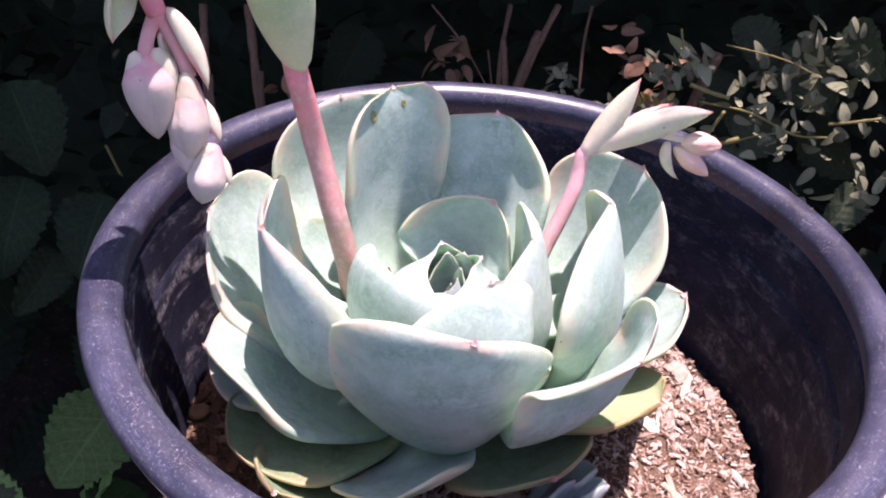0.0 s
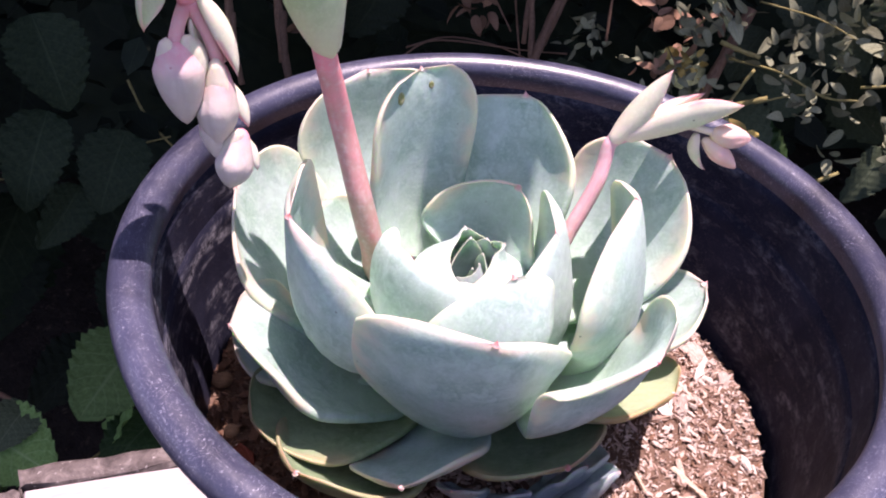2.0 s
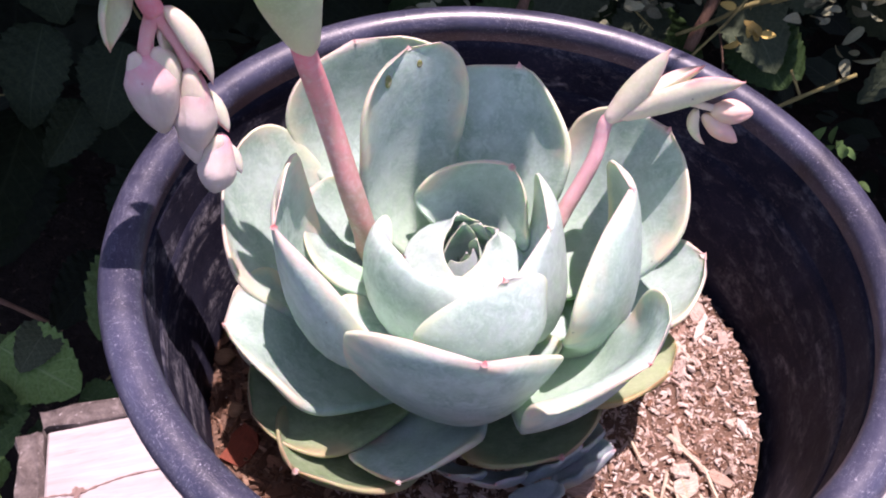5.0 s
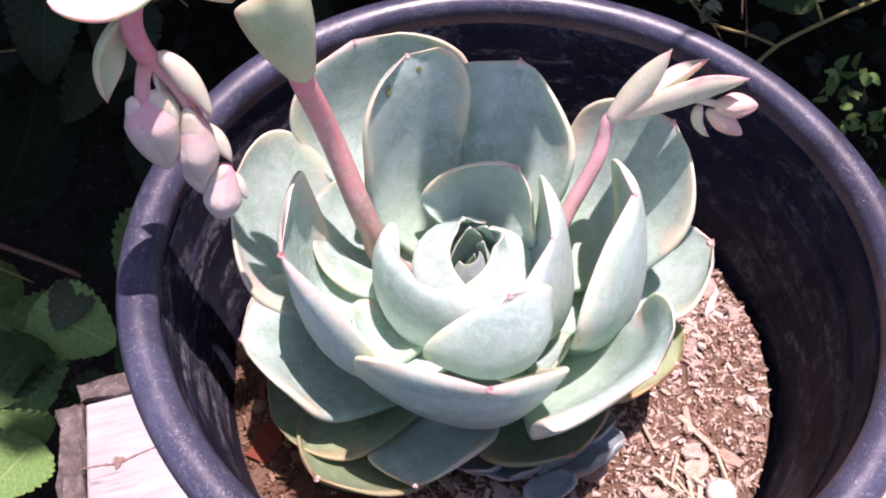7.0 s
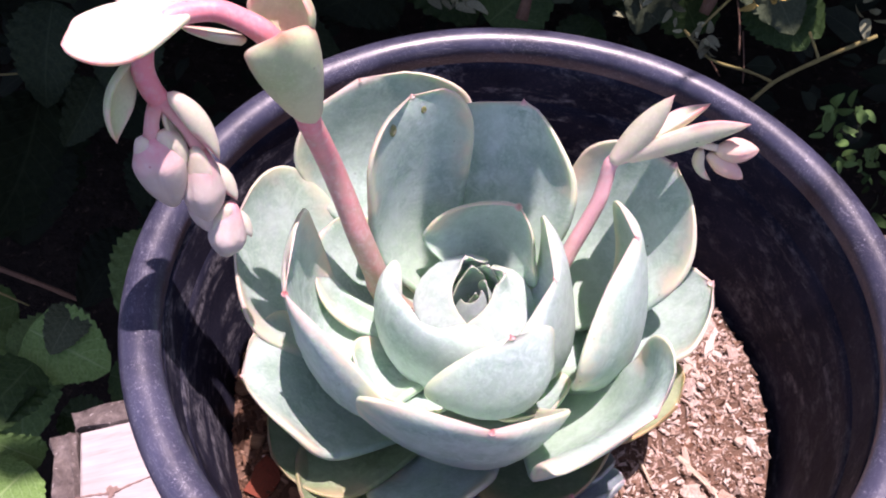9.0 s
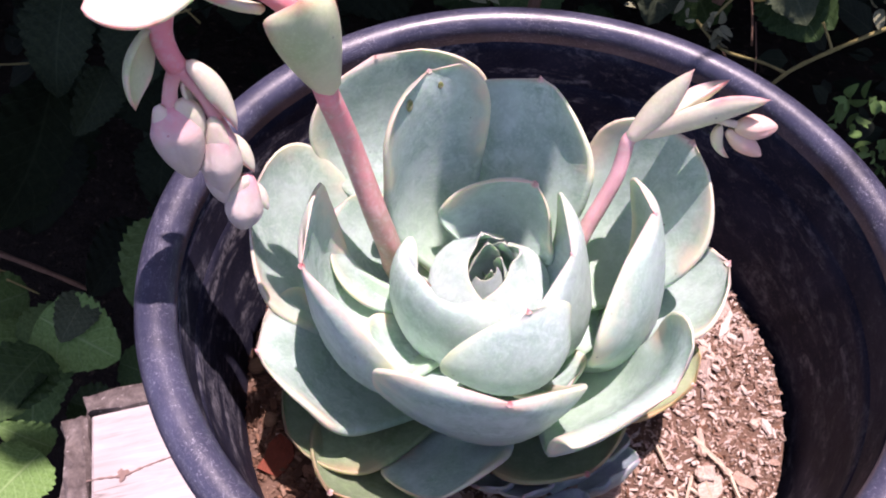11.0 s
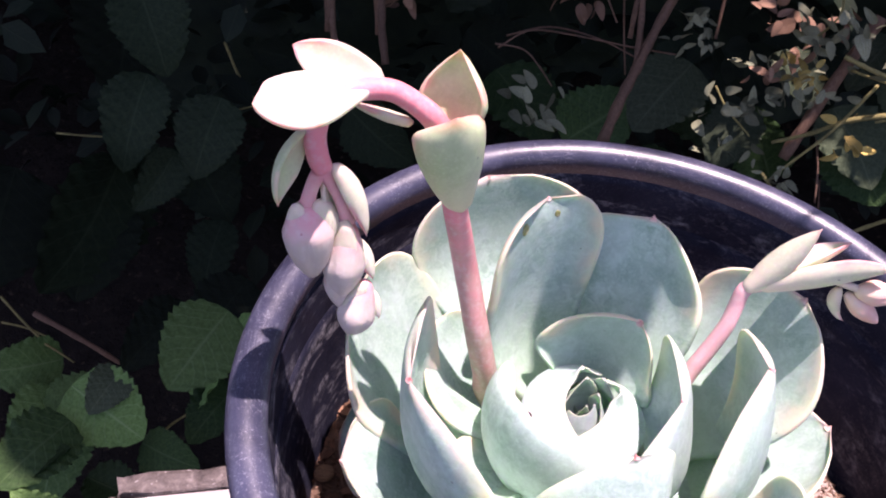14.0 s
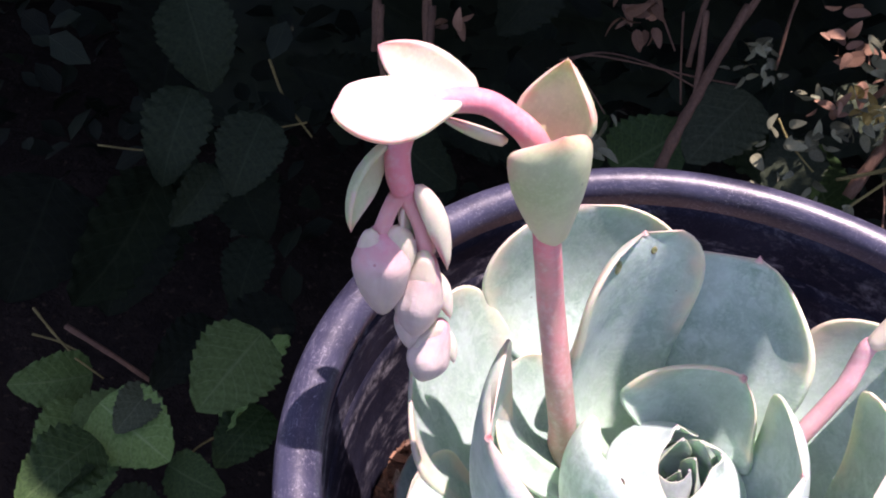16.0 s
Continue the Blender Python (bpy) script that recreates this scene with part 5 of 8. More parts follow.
set_leaf(OVALS[1], YELLOW_LEAF, (0.194, 0.617, 0.647), (-0.007, 0.001, 0.012), (-1.07, -1.36, 0.65), 0.0137, shrub)
set_leaf(OVALS[0], YELLOW_LEAF, (0.205, 0.626, 0.646), (-0.012, -0.005, 0.014), (-0.61, -0.72, 1.07), 0.0189, shrub)
set_leaf(OVALS[1], YELLOW_LEAF, (0.193, 0.598, 0.667), (0.011, 0.008, 0.008), (-1.02, 0.57, 0.97), 0.0159, shrub)
set_leaf(OVALS[0], YELLOW_LEAF, (0.188, 0.590, 0.665), (0.007, 0.007, 0.006), (-2.39, -1.23, -0.68), 0.0115, shrub)
set_leaf(OVALS[0], YELLOW_LEAF, (0.204, 0.598, 0.647), (-0.015, -0.002, -0.003), (-0.40, -1.18, 0.38), 0.0158, shrub)
set_leaf(OVALS[1], YELLOW_LEAF, (0.209, 0.582, 0.664), (-0.011, 0.001, -0.003), (0.28, -0.45, 2.33), 0.0114, shrub)
set_leaf(OVALS[0], YELLOW_LEAF, (0.205, 0.573, 0.665), (-0.014, -0.019, -0.002), (0.42, 1.02, 1.66), 0.0233, shrub)
set_leaf(OVALS[1], YELLOW_LEAF, (0.225, 0.617, 0.640), (-0.004, -0.004, -0.010), (-1.38, -1.16, 1.64), 0.0118, shrub)
set_leaf(OVALS[1], YELLOW_LEAF, (0.190, 0.573, 0.662), (-0.011, -0.009, 0.001), (-0.02, -0.05, 0.80), 0.0141, shrub)
set_leaf(OVALS[1], DRY_LEAF, (-0.030, 0.710, 0.659), (0.025, -0.015, -0.006), (0.63, -0.35, -0.20), 0.0300, shrub)
set_leaf(OVALS[0], DRY_LEAF, (-0.012, 0.711, 0.642), (-0.024, -0.009, 0.003), (-0.26, -0.66, -0.85), 0.0254, shrub)
set_leaf(OVALS[1], DRY_LEAF, (-0.041, 0.725, 0.656), (0.002, 0.020, 0.020), (-1.04, -1.45, -0.26), 0.0287, shrub)
set_leaf(OVALS[1], DRY_LEAF, (-0.008, 0.752, 0.650), (0.015, 0.009, -0.006), (-0.84, -1.65, -0.18), 0.0180, shrub)
set_leaf(OVALS[0], DRY_LEAF, (-0.031, 0.699, 0.655), (0.021, -0.013, 0.018), (-0.26, -0.61, -0.07), 0.0308, shrub)
set_leaf(OVALS[0], DRY_LEAF, (-0.018, 0.738, 0.657), (0.019, -0.007, 0.005), (1.38, -0.49, 1.33), 0.0207, shrub)
set_leaf(OVALS[0], DRY_LEAF, (-0.033, 0.755, 0.638), (0.013, -0.003, -0.012), (0.54, -2.25, 0.39), 0.0183, shrub)
set_leaf(OVALS[1], DRY_LEAF, (-0.040, 0.743, 0.651), (-0.007, 0.004, -0.014), (-0.24, -0.65, 1.20), 0.0168, shrub)
set_leaf(OVALS[1], DRY_LEAF, (-0.015, 0.714, 0.648), (0.011, 0.008, 0.017), (0.85, -1.39, 0.85), 0.0214, shrub)
set_leaf(OVALS[0], DRY_LEAF, (-0.033, 0.724, 0.637), (-0.016, -0.007, -0.019), (-1.00, 0.40, 0.17), 0.0260, shrub)
set_leaf(OVALS[1], DRY_LEAF, (-0.004, 0.724, 0.669), (0.008, -0.024, -0.015), (-0.92, 1.02, 1.20), 0.0295, shrub)
set_leaf(OVALS[0], DRY_LEAF, (-0.017, 0.700, 0.677), (0.024, 0.005, -0.010), (-0.59, -0.06, 0.81), 0.0262, shrub)
set_leaf(OVALS[0], GREY_LEAF, (0.102, 0.663, 0.655), (-0.007, -0.002, -0.011), (-0.23, -2.33, 0.22), 0.0130, shrub)
set_leaf(OVALS[0], GREY_LEAF, (0.116, 0.658, 0.654), (0.002, -0.019, 0.000), (0.13, -1.94, 0.74), 0.0194, shrub)
set_leaf(OVALS[1], GREY_LEAF, (0.114, 0.652, 0.667), (-0.008, -0.002, -0.002), (0.12, -0.06, 0.17), 0.0082, shrub)
set_leaf(OVALS[0], GREY_LEAF, (0.116, 0.697, 0.648), (0.004, -0.004, 0.009), (0.06, -1.51, 0.32), 0.0103, shrub)
set_leaf(OVALS[0], GREY_LEAF, (0.100, 0.675, 0.648), (-0.010, 0.005, 0.011), (0.81, 0.22, 0.43), 0.0160, shrub)
set_leaf(OVALS[1], GREY_LEAF, (0.100, 0.658, 0.666), (0.008, -0.013, -0.006), (-1.47, -0.98, 0.63), 0.0162, shrub)
set_leaf(OVALS[0], GREY_LEAF, (0.112, 0.665, 0.651), (0.005, 0.013, 0.010), (0.53, -1.31, -1.31), 0.0170, shrub)
set_leaf(OVALS[0], GREY_LEAF, (0.103, 0.699, 0.640), (0.010, -0.009, 0.007), (0.13, -2.87, 0.23), 0.0150, shrub)
set_leaf(OVALS[0], GREY_LEAF, (0.244, 0.618, 0.702), (-0.010, 0.011, 0.004), (-0.23, -0.35, -1.11), 0.0153, shrub)
set_leaf(OVALS[0], GREY_LEAF, (0.236, 0.610, 0.703), (-0.011, 0.016, 0.010), (-0.39, -0.21, 1.22), 0.0218, shrub)
set_leaf(OVALS[1], GREY_LEAF, (0.226, 0.599, 0.699), (-0.017, 0.004, 0.011), (-0.88, -0.36, -0.79), 0.0203, shrub)
set_leaf(OVALS[0], GREY_LEAF, (0.231, 0.614, 0.706), (0.005, 0.014, 0.007), (0.59, 0.41, 0.51), 0.0169, shrub)
set_leaf(OVALS[0], GREY_LEAF, (0.223, 0.596, 0.695), (0.017, 0.005, -0.006), (-0.11, 0.84, 2.57), 0.0182, shrub)
set_leaf(OVALS[1], GREY_LEAF, (0.217, 0.582, 0.706), (0.010, -0.019, 0.001), (0.61, -0.53, 0.82), 0.0215, shrub)
set_leaf(OVALS[1], GREY_LEAF, (0.149, 0.631, 0.633), (-0.009, -0.005, 0.010), (0.15, 0.88, 1.56), 0.0140, shrub)
set_leaf(OVALS[1], GREY_LEAF, (0.140, 0.610, 0.647), (0.012, 0.006, 0.002), (0.19, -0.29, 1.97), 0.0137, shrub)
set_leaf(OVALS[1], GREY_LEAF, (0.186, 0.639, 0.624), (0.012, -0.001, -0.005), (-0.55, -0.81, 0.33), 0.0129, shrub)
set_leaf(OVALS[0], GREY_LEAF, (0.195, 0.640, 0.643), (-0.003, 0.002, -0.012), (-0.24, 0.08, 1.10), 0.0125, shrub)
set_leaf(OVALS[1], GREY_LEAF, (0.141, 0.609, 0.648), (0.010, -0.018, 0.003), (-0.35, -1.55, -0.92), 0.0205, shrub)
set_leaf(OVALS[1], GREY_LEAF, (0.162, 0.597, 0.652), (-0.010, 0.007, 0.011), (0.49, -0.49, -0.63), 0.0165, shrub)
set_leaf(OVALS[0], GREY_LEAF, (0.160, 0.597, 0.654), (-0.011, -0.001, 0.000), (0.22, -0.25, 0.52), 0.0106, shrub)
set_leaf(OVALS[0], GREY_LEAF, (0.174, 0.643, 0.622), (0.007, -0.015, 0.011), (-0.20, -0.72, 1.39), 0.0196, shrub)
set_leaf(OVALS[1], GREY_LEAF, (0.191, 0.642, 0.637), (-0.003, -0.011, -0.005), (0.04, -0.01, 1.40), 0.0121, shrub)
set_leaf(OVALS[0], GREY_LEAF, (0.183, 0.642, 0.635), (-0.012, -0.001, 0.007), (-1.66, -0.44, 1.27), 0.0141, shrub)
set_leaf(OVALS[0], GREY_LEAF, (0.202, 0.604, 0.658), (-0.015, -0.013, 0.002), (-0.64, -0.55, -1.02), 0.0203, shrub)
set_leaf(OVALS[0], GREY_LEAF, (0.173, 0.634, 0.630), (-0.012, -0.007, 0.010), (-0.39, -1.76, 2.40), 0.0173, shrub)
set_leaf(OVALS[1], GREY_LEAF, (0.193, 0.603, 0.648), (-0.012, -0.016, 0.001), (1.52, -1.00, 1.31), 0.0202, shrub)
set_leaf(OVALS[0], GREY_LEAF, (0.181, 0.618, 0.640), (-0.005, 0.004, 0.013), (-0.83, 0.28, 1.02), 0.0144, shrub)
set_leaf(OVALS[0], GREY_LEAF, (0.259, 0.632, 0.646), (0.018, 0.009, 0.007), (-0.05, -1.02, 1.20), 0.0214, shrub)
set_leaf(OVALS[1], GREY_LEAF, (0.243, 0.626, 0.600), (-0.007, 0.013, 0.005), (-0.41, 0.53, -0.76), 0.0152, shrub)
set_leaf(OVALS[0], GREY_LEAF, (0.236, 0.573, 0.649), (-0.013, -0.013, 0.006), (-0.24, -0.51, 0.20), 0.0195, shrub)
set_leaf(OVALS[1], GREY_LEAF, (0.223, 0.616, 0.620), (-0.008, -0.001, -0.011), (0.17, -1.18, 0.89), 0.0135, shrub)
set_leaf(OVALS[0], GREY_LEAF, (0.265, 0.577, 0.644), (-0.013, 0.014, -0.007), (-1.41, -0.26, -0.07), 0.0199, shrub)
set_leaf(OVALS[0], GREY_LEAF, (0.232, 0.613, 0.625), (0.009, -0.020, 0.003), (-0.03, -1.52, 0.89), 0.0219, shrub)
set_leaf(OVALS[0], GREY_LEAF, (0.250, 0.589, 0.636), (-0.012, -0.001, -0.000), (-0.54, -2.30, 0.50), 0.0124, shrub)
set_leaf(OVALS[0], GREY_LEAF, (0.228, 0.597, 0.660), (-0.016, -0.002, 0.009), (-1.12, -1.46, 1.01), 0.0188, shrub)
set_leaf(OVALS[0], GREY_LEAF, (0.255, 0.596, 0.663), (-0.014, -0.013, 0.010), (0.37, 0.16, -0.28), 0.0212, shrub)
set_leaf(OVALS[1], GREY_LEAF, (0.218, 0.612, 0.641), (-0.009, -0.002, -0.010), (-2.03, -1.33, 1.80), 0.0138, shrub)
set_leaf(OVALS[1], GREY_LEAF, (0.221, 0.580, 0.635), (-0.001, -0.002, -0.010), (-0.42, -1.39, 0.80), 0.0107, shrub)
set_leaf(OVALS[1], GREY_LEAF, (0.240, 0.632, 0.637), (-0.011, -0.003, 0.005), (-0.91, -0.27, 0.93), 0.0131, shrub)
set_leaf(OVALS[1], GREY_LEAF, (0.184, 0.615, 0.617), (0.017, -0.009, 0.006), (-1.08, -0.79, 0.58), 0.0201, shrub)
set_leaf(OVALS[1], GREY_LEAF, (0.185, 0.593, 0.604), (-0.011, -0.005, 0.005), (-1.19, -0.30, -0.10), 0.0131, shrub)
set_leaf(OVALS[1], GREY_LEAF, (0.156, 0.578, 0.604), (-0.000, 0.005, 0.011), (-0.73, -0.48, 0.02), 0.0117, shrub)
set_leaf(OVALS[0], GREY_LEAF, (0.175, 0.576, 0.636), (0.008, -0.012, -0.005), (0.04, -2.43, -0.10), 0.0155, shrub)
set_leaf(OVALS[1], GREY_LEAF, (0.156, 0.577, 0.609), (0.014, -0.010, 0.009), (0.34, -1.12, 2.25), 0.0196, shrub)
set_leaf(OVALS[1], GREY_LEAF, (0.121, 0.580, 0.622), (0.004, 0.016, 0.007), (-0.85, -1.29, -1.10), 0.0176, shrub)
set_leaf(OVALS[1], GREY_LEAF, (0.174, 0.598, 0.600), (0.000, 0.014, 0.004), (-0.66, -1.81, 2.76), 0.0148, shrub)
set_leaf(OVALS[0], GREY_LEAF, (0.156, 0.552, 0.628), (-0.005, 0.013, 0.004), (-0.15, -0.41, 0.32), 0.0144, shrub)
set_leaf(OVALS[1], GREY_LEAF, (0.138, 0.582, 0.629), (0.009, -0.011, 0.011), (-0.31, -1.57, 1.01), 0.0179, shrub)
set_leaf(OVALS[1], GREY_LEAF, (0.136, 0.560, 0.622), (0.015, -0.012, 0.006), (-2.49, -0.61, 0.11), 0.0201, shrub)
set_leaf(OVALS[0], GREY_LEAF, (0.150, 0.584, 0.609), (0.012, 0.006, -0.001), (0.09, -1.54, 0.97), 0.0133, shrub)
set_leaf(OVALS[0], GREY_LEAF, (0.174, 0.564, 0.622), (0.007, -0.010, 0.007), (-0.49, -0.82, 0.43), 0.0138, shrub)
set_leaf(OVALS[1], GREY_LEAF, (0.144, 0.570, 0.608), (-0.006, -0.007, 0.017), (-0.70, -1.51, -1.21), 0.0195, shrub)
set_leaf(OVALS[1], GREY_LEAF, (0.158, 0.587, 0.617), (0.007, -0.015, 0.014), (-2.44, -0.11, 1.14), 0.0215, shrub)
set_leaf(OVALS[1], GREY_LEAF, (0.122, 0.575, 0.611), (-0.007, -0.005, -0.006), (0.45, -1.48, 0.11), 0.0104, shrub)
set_leaf(OVALS[1], GREY_LEAF, (0.157, 0.554, 0.620), (0.020, 0.002, -0.005), (1.37, -2.22, 1.86), 0.0203, shrub)
set_leaf(OVALS[0], GREY_LEAF, (0.155, 0.560, 0.619), (-0.017, 0.008, -0.003), (-0.45, 1.05, -0.50), 0.0187, shrub)
set_leaf(OVALS[1], GREY_LEAF, (0.131, 0.578, 0.615), (-0.006, 0.012, 0.008), (1.17, -0.77, 1.61), 0.0158, shrub)
set_leaf(OVALS[0], GREY_LEAF, (0.166, 0.579, 0.619), (-0.003, 0.001, 0.021), (-0.12, -1.38, 0.76), 0.0209, shrub)
set_leaf(OVALS[0], GREY_LEAF, (0.175, 0.561, 0.641), (0.009, 0.009, 0.001), (-0.87, -0.26, 1.59), 0.0126, shrub)
set_leaf(OVALS[0], GREY_LEAF, (0.186, 0.568, 0.657), (0.003, -0.013, -0.006), (-0.68, -0.34, 1.68), 0.0141, shrub)
set_leaf(OVALS[0], GREY_LEAF, (0.207, 0.530, 0.662), (0.008, 0.014, 0.009), (-0.35, -1.25, 0.01), 0.0187, shrub)
set_leaf(OVALS[0], GREY_LEAF, (0.188, 0.550, 0.641), (-0.004, 0.003, 0.012), (0.16, 0.24, 0.92), 0.0134, shrub)
set_leaf(OVALS[1], GREY_LEAF, (0.183, 0.547, 0.643), (-0.010, 0.012, 0.002), (0.40, -0.16, 2.32), 0.0158, shrub)
set_leaf(OVALS[1], GREY_LEAF, (0.205, 0.582, 0.633), (0.008, -0.009, -0.013), (-0.67, -0.56, 1.29), 0.0182, shrub)
set_leaf(OVALS[0], GREY_LEAF, (0.194, 0.559, 0.657), (0.002, -0.022, 0.003), (-1.01, -1.90, 1.15), 0.0223, shrub)
set_leaf(OVALS[0], GREY_LEAF, (0.205, 0.586, 0.655), (-0.013, -0.011, 0.008), (-0.85, -1.22, 1.59), 0.0185, shrub)
set_leaf(OVALS[1], GREY_LEAF, (0.201, 0.550, 0.674), (-0.009, -0.001, -0.002), (0.43, 1.01, 0.53), 0.0093, shrub)
set_leaf(OVALS[0], GREY_LEAF, (0.191, 0.576, 0.656), (0.012, 0.014, 0.009), (-0.57, 0.72, 0.97), 0.0201, shrub)
set_leaf(OVALS[0], GREY_LEAF, (0.212, 0.574, 0.655), (-0.009, -0.020, 0.001), (-1.02, -0.49, -0.48), 0.0214, shrub)
set_leaf(OVALS[1], GREY_LEAF, (0.194, 0.539, 0.667), (0.014, 0.007, 0.001), (0.24, -2.77, 0.24), 0.0161, shrub)
set_leaf(OVALS[0], GREY_LEAF, (0.189, 0.591, 0.643), (0.003, -0.024, -0.006), (2.29, -2.50, 0.54), 0.0251, shrub)
set_leaf(OVALS[0], GREY_LEAF, (0.195, 0.587, 0.632), (-0.012, 0.007, -0.014), (-0.13, -1.16, 2.62), 0.0192, shrub)
set_leaf(OVALS[0], GREY_LEAF, (0.217, 0.571, 0.639), (-0.006, -0.010, -0.004), (1.85, -0.62, 0.10), 0.0126, shrub)
set_leaf(OVALS[0], GREY_LEAF, (0.187, 0.592, 0.647), (0.016, 0.006, 0.001), (-0.38, -2.19, 1.64), 0.0174, shrub)
set_leaf(OVALS[1], GREY_LEAF, (0.182, 0.581, 0.657), (0.010, -0.008, -0.010), (-0.46, 0.04, -0.13), 0.0163, shrub)
set_leaf(OVALS[0], GREY_LEAF, (0.217, 0.589, 0.704), (-0.019, -0.002, 0.017), (-0.25, 0.09, 0.43), 0.0261, shrub)
set_leaf(OVALS[1], GREY_LEAF, (0.229, 0.562, 0.719), (0.004, -0.026, -0.006), (-0.18, -1.37, 0.97), 0.0269, shrub)
set_leaf(OVALS[0], GREY_LEAF, (0.251, 0.595, 0.715), (-0.015, 0.003, 0.012), (-0.97, -0.68, 0.80), 0.0194, shrub)
set_leaf(OVALS[1], GREY_LEAF, (0.211, 0.599, 0.687), (-0.019, -0.008, 0.006), (0.22, -1.20, 1.31), 0.0218, shrub)
set_leaf(OVALS[0], GREY_LEAF, (0.236, 0.583, 0.703), (0.018, 0.005, 0.005), (-1.77, -1.51, 0.24), 0.0197, shrub)
set_leaf(OVALS[0], GREY_LEAF, (0.252, 0.589, 0.698), (-0.013, 0.010, 0.010), (0.82, -2.98, 0.35), 0.0189, shrub)
set_leaf(OVALS[0], GREY_LEAF, (0.246, 0.612, 0.695), (-0.015, -0.004, 0.018), (0.86, -0.44, 0.25), 0.0234, shrub)
set_leaf(OVALS[0], GREY_LEAF, (0.206, 0.596, 0.682), (0.018, -0.012, -0.000), (-0.96, -0.82, -0.14), 0.0219, shrub)
set_leaf(OVALS[1], GREY_LEAF, (0.248, 0.582, 0.716), (0.018, 0.006, 0.009), (-1.97, -0.03, 0.09), 0.0213, shrub)
set_leaf(OVALS[1], GREY_LEAF, (0.216, 0.579, 0.717), (0.006, 0.015, 0.010), (0.07, -1.39, 1.70), 0.0187, shrub)
set_leaf(OVALS[1], GREY_LEAF, (0.198, 0.565, 0.706), (0.016, 0.004, -0.003), (0.59, -0.47, -0.13), 0.0168, shrub)
set_leaf(OVALS[0], GREY_LEAF, (0.233, 0.551, 0.721), (-0.007, -0.001, 0.013), (-0.45, -1.02, -0.06), 0.0150, shrub)
set_leaf(OVALS[1], GREY_LEAF, (0.205, 0.560, 0.709), (0.007, -0.011, -0.012), (-0.10, -1.18, 1.66), 0.0174, shrub)
set_leaf(OVALS[1], GREY_LEAF, (0.230, 0.576, 0.706), (0.016, -0.008, 0.000), (-0.16, -1.29, 1.41), 0.0179, shrub)
set_leaf(OVALS[0], GREY_LEAF, (0.230, 0.596, 0.706), (-0.011, -0.001, -0.019), (-0.67, -1.49, -0.08), 0.0218, shrub)
set_leaf(OVALS[1], GREY_LEAF, (0.202, 0.584, 0.706), (-0.015, 0.010, -0.009), (-1.13, -0.93, 0.10), 0.0202, shrub)
set_leaf(OVALS[1], YELLOW_LEAF, (0.205, 0.574, 0.647), (0.001, -0.008, 0.013), (-0.33, -0.52, 1.58), 0.0156, shrub)
set_leaf(OVALS[1], YELLOW_LEAF, (0.202, 0.575, 0.648), (-0.006, 0.007, 0.015), (-1.26, -1.70, -0.14), 0.0178, shrub)
set_leaf(OVALS[1], YELLOW_LEAF, (0.221, 0.594, 0.641), (0.009, -0.010, -0.004), (-0.41, 0.58, 0.43), 0.0142, shrub)
set_leaf(OVALS[1], YELLOW_LEAF, (0.209, 0.597, 0.653), (-0.006, 0.013, 0.012), (0.21, -0.14, 1.53), 0.0185, shrub)
set_leaf(OVALS[1], YELLOW_LEAF, (0.210, 0.566, 0.656), (-0.005, 0.001, 0.011), (1.22, -1.26, 0.14), 0.0120, shrub)
set_leaf(OVALS[0], YELLOW_LEAF, (0.209, 0.553, 0.673), (0.003, -0.012, 0.013), (0.65, -0.49, 1.79), 0.0182, shrub)
set_leaf(OVALS[0], YELLOW_LEAF, (0.197, 0.566, 0.665), (-0.000, -0.006, -0.011), (0.25, -0.70, 1.41), 0.0119, shrub)
set_leaf(OVALS[1], YELLOW_LEAF, (0.194, 0.554, 0.659), (0.001, 0.007, 0.007), (-0.63, -1.82, 1.57), 0.0103, shrub)
set_leaf(OVALS[1], DRY_LEAF, (0.172, 0.586, 0.649), (0.014, 0.006, -0.006), (-1.46, -0.59, 0.56), 0.0162, shrub)
set_leaf(OVALS[0], DRY_LEAF, (0.181, 0.610, 0.641), (0.005, -0.006, 0.019), (-0.18, -0.87, 0.24), 0.0204, shrub)
set_leaf(OVALS[0], DRY_LEAF, (0.167, 0.565, 0.672), (0.001, -0.012, -0.007), (0.52, -2.90, -0.54), 0.0134, shrub)
set_leaf(OVALS[0], DRY_LEAF, (0.179, 0.604, 0.640), (-0.018, 0.016, 0.001), (-0.88, -0.14, 1.70), 0.0243, shrub)
set_leaf(OVALS[1], DRY_LEAF, (0.177, 0.600, 0.643), (0.002, 0.002, -0.015), (-1.51, -2.71, 2.94), 0.0153, shrub)
set_leaf(OVALS[0], DRY_LEAF, (0.150, 0.562, 0.662), (-0.003, 0.005, -0.013), (1.44, -0.64, 1.25), 0.0140, shrub)
set_leaf(OVALS[0], GREY_LEAF, (0.088, 0.670, 0.628), (0.009, -0.002, 0.008), (-1.13, -0.83, 0.99), 0.0127, shrub)
set_leaf(OVALS[0], GREY_LEAF, (0.125, 0.669, 0.623), (-0.004, 0.003, -0.012), (-1.51, -0.22, 0.01), 0.0132, shrub)
set_leaf(OVALS[1], GREY_LEAF, (0.095, 0.627, 0.643), (0.009, -0.002, 0.012), (0.02, 0.57, 0.24), 0.0151, shrub)
set_leaf(OVALS[0], GREY_LEAF, (0.100, 0.662, 0.627), (-0.005, -0.008, -0.011), (0.41, -0.65, 0.22), 0.0148, shrub)
set_leaf(OVALS[1], GREY_LEAF, (0.123, 0.634, 0.651), (0.008, -0.003, -0.001), (-1.29, -1.17, 0.23), 0.0087, shrub)
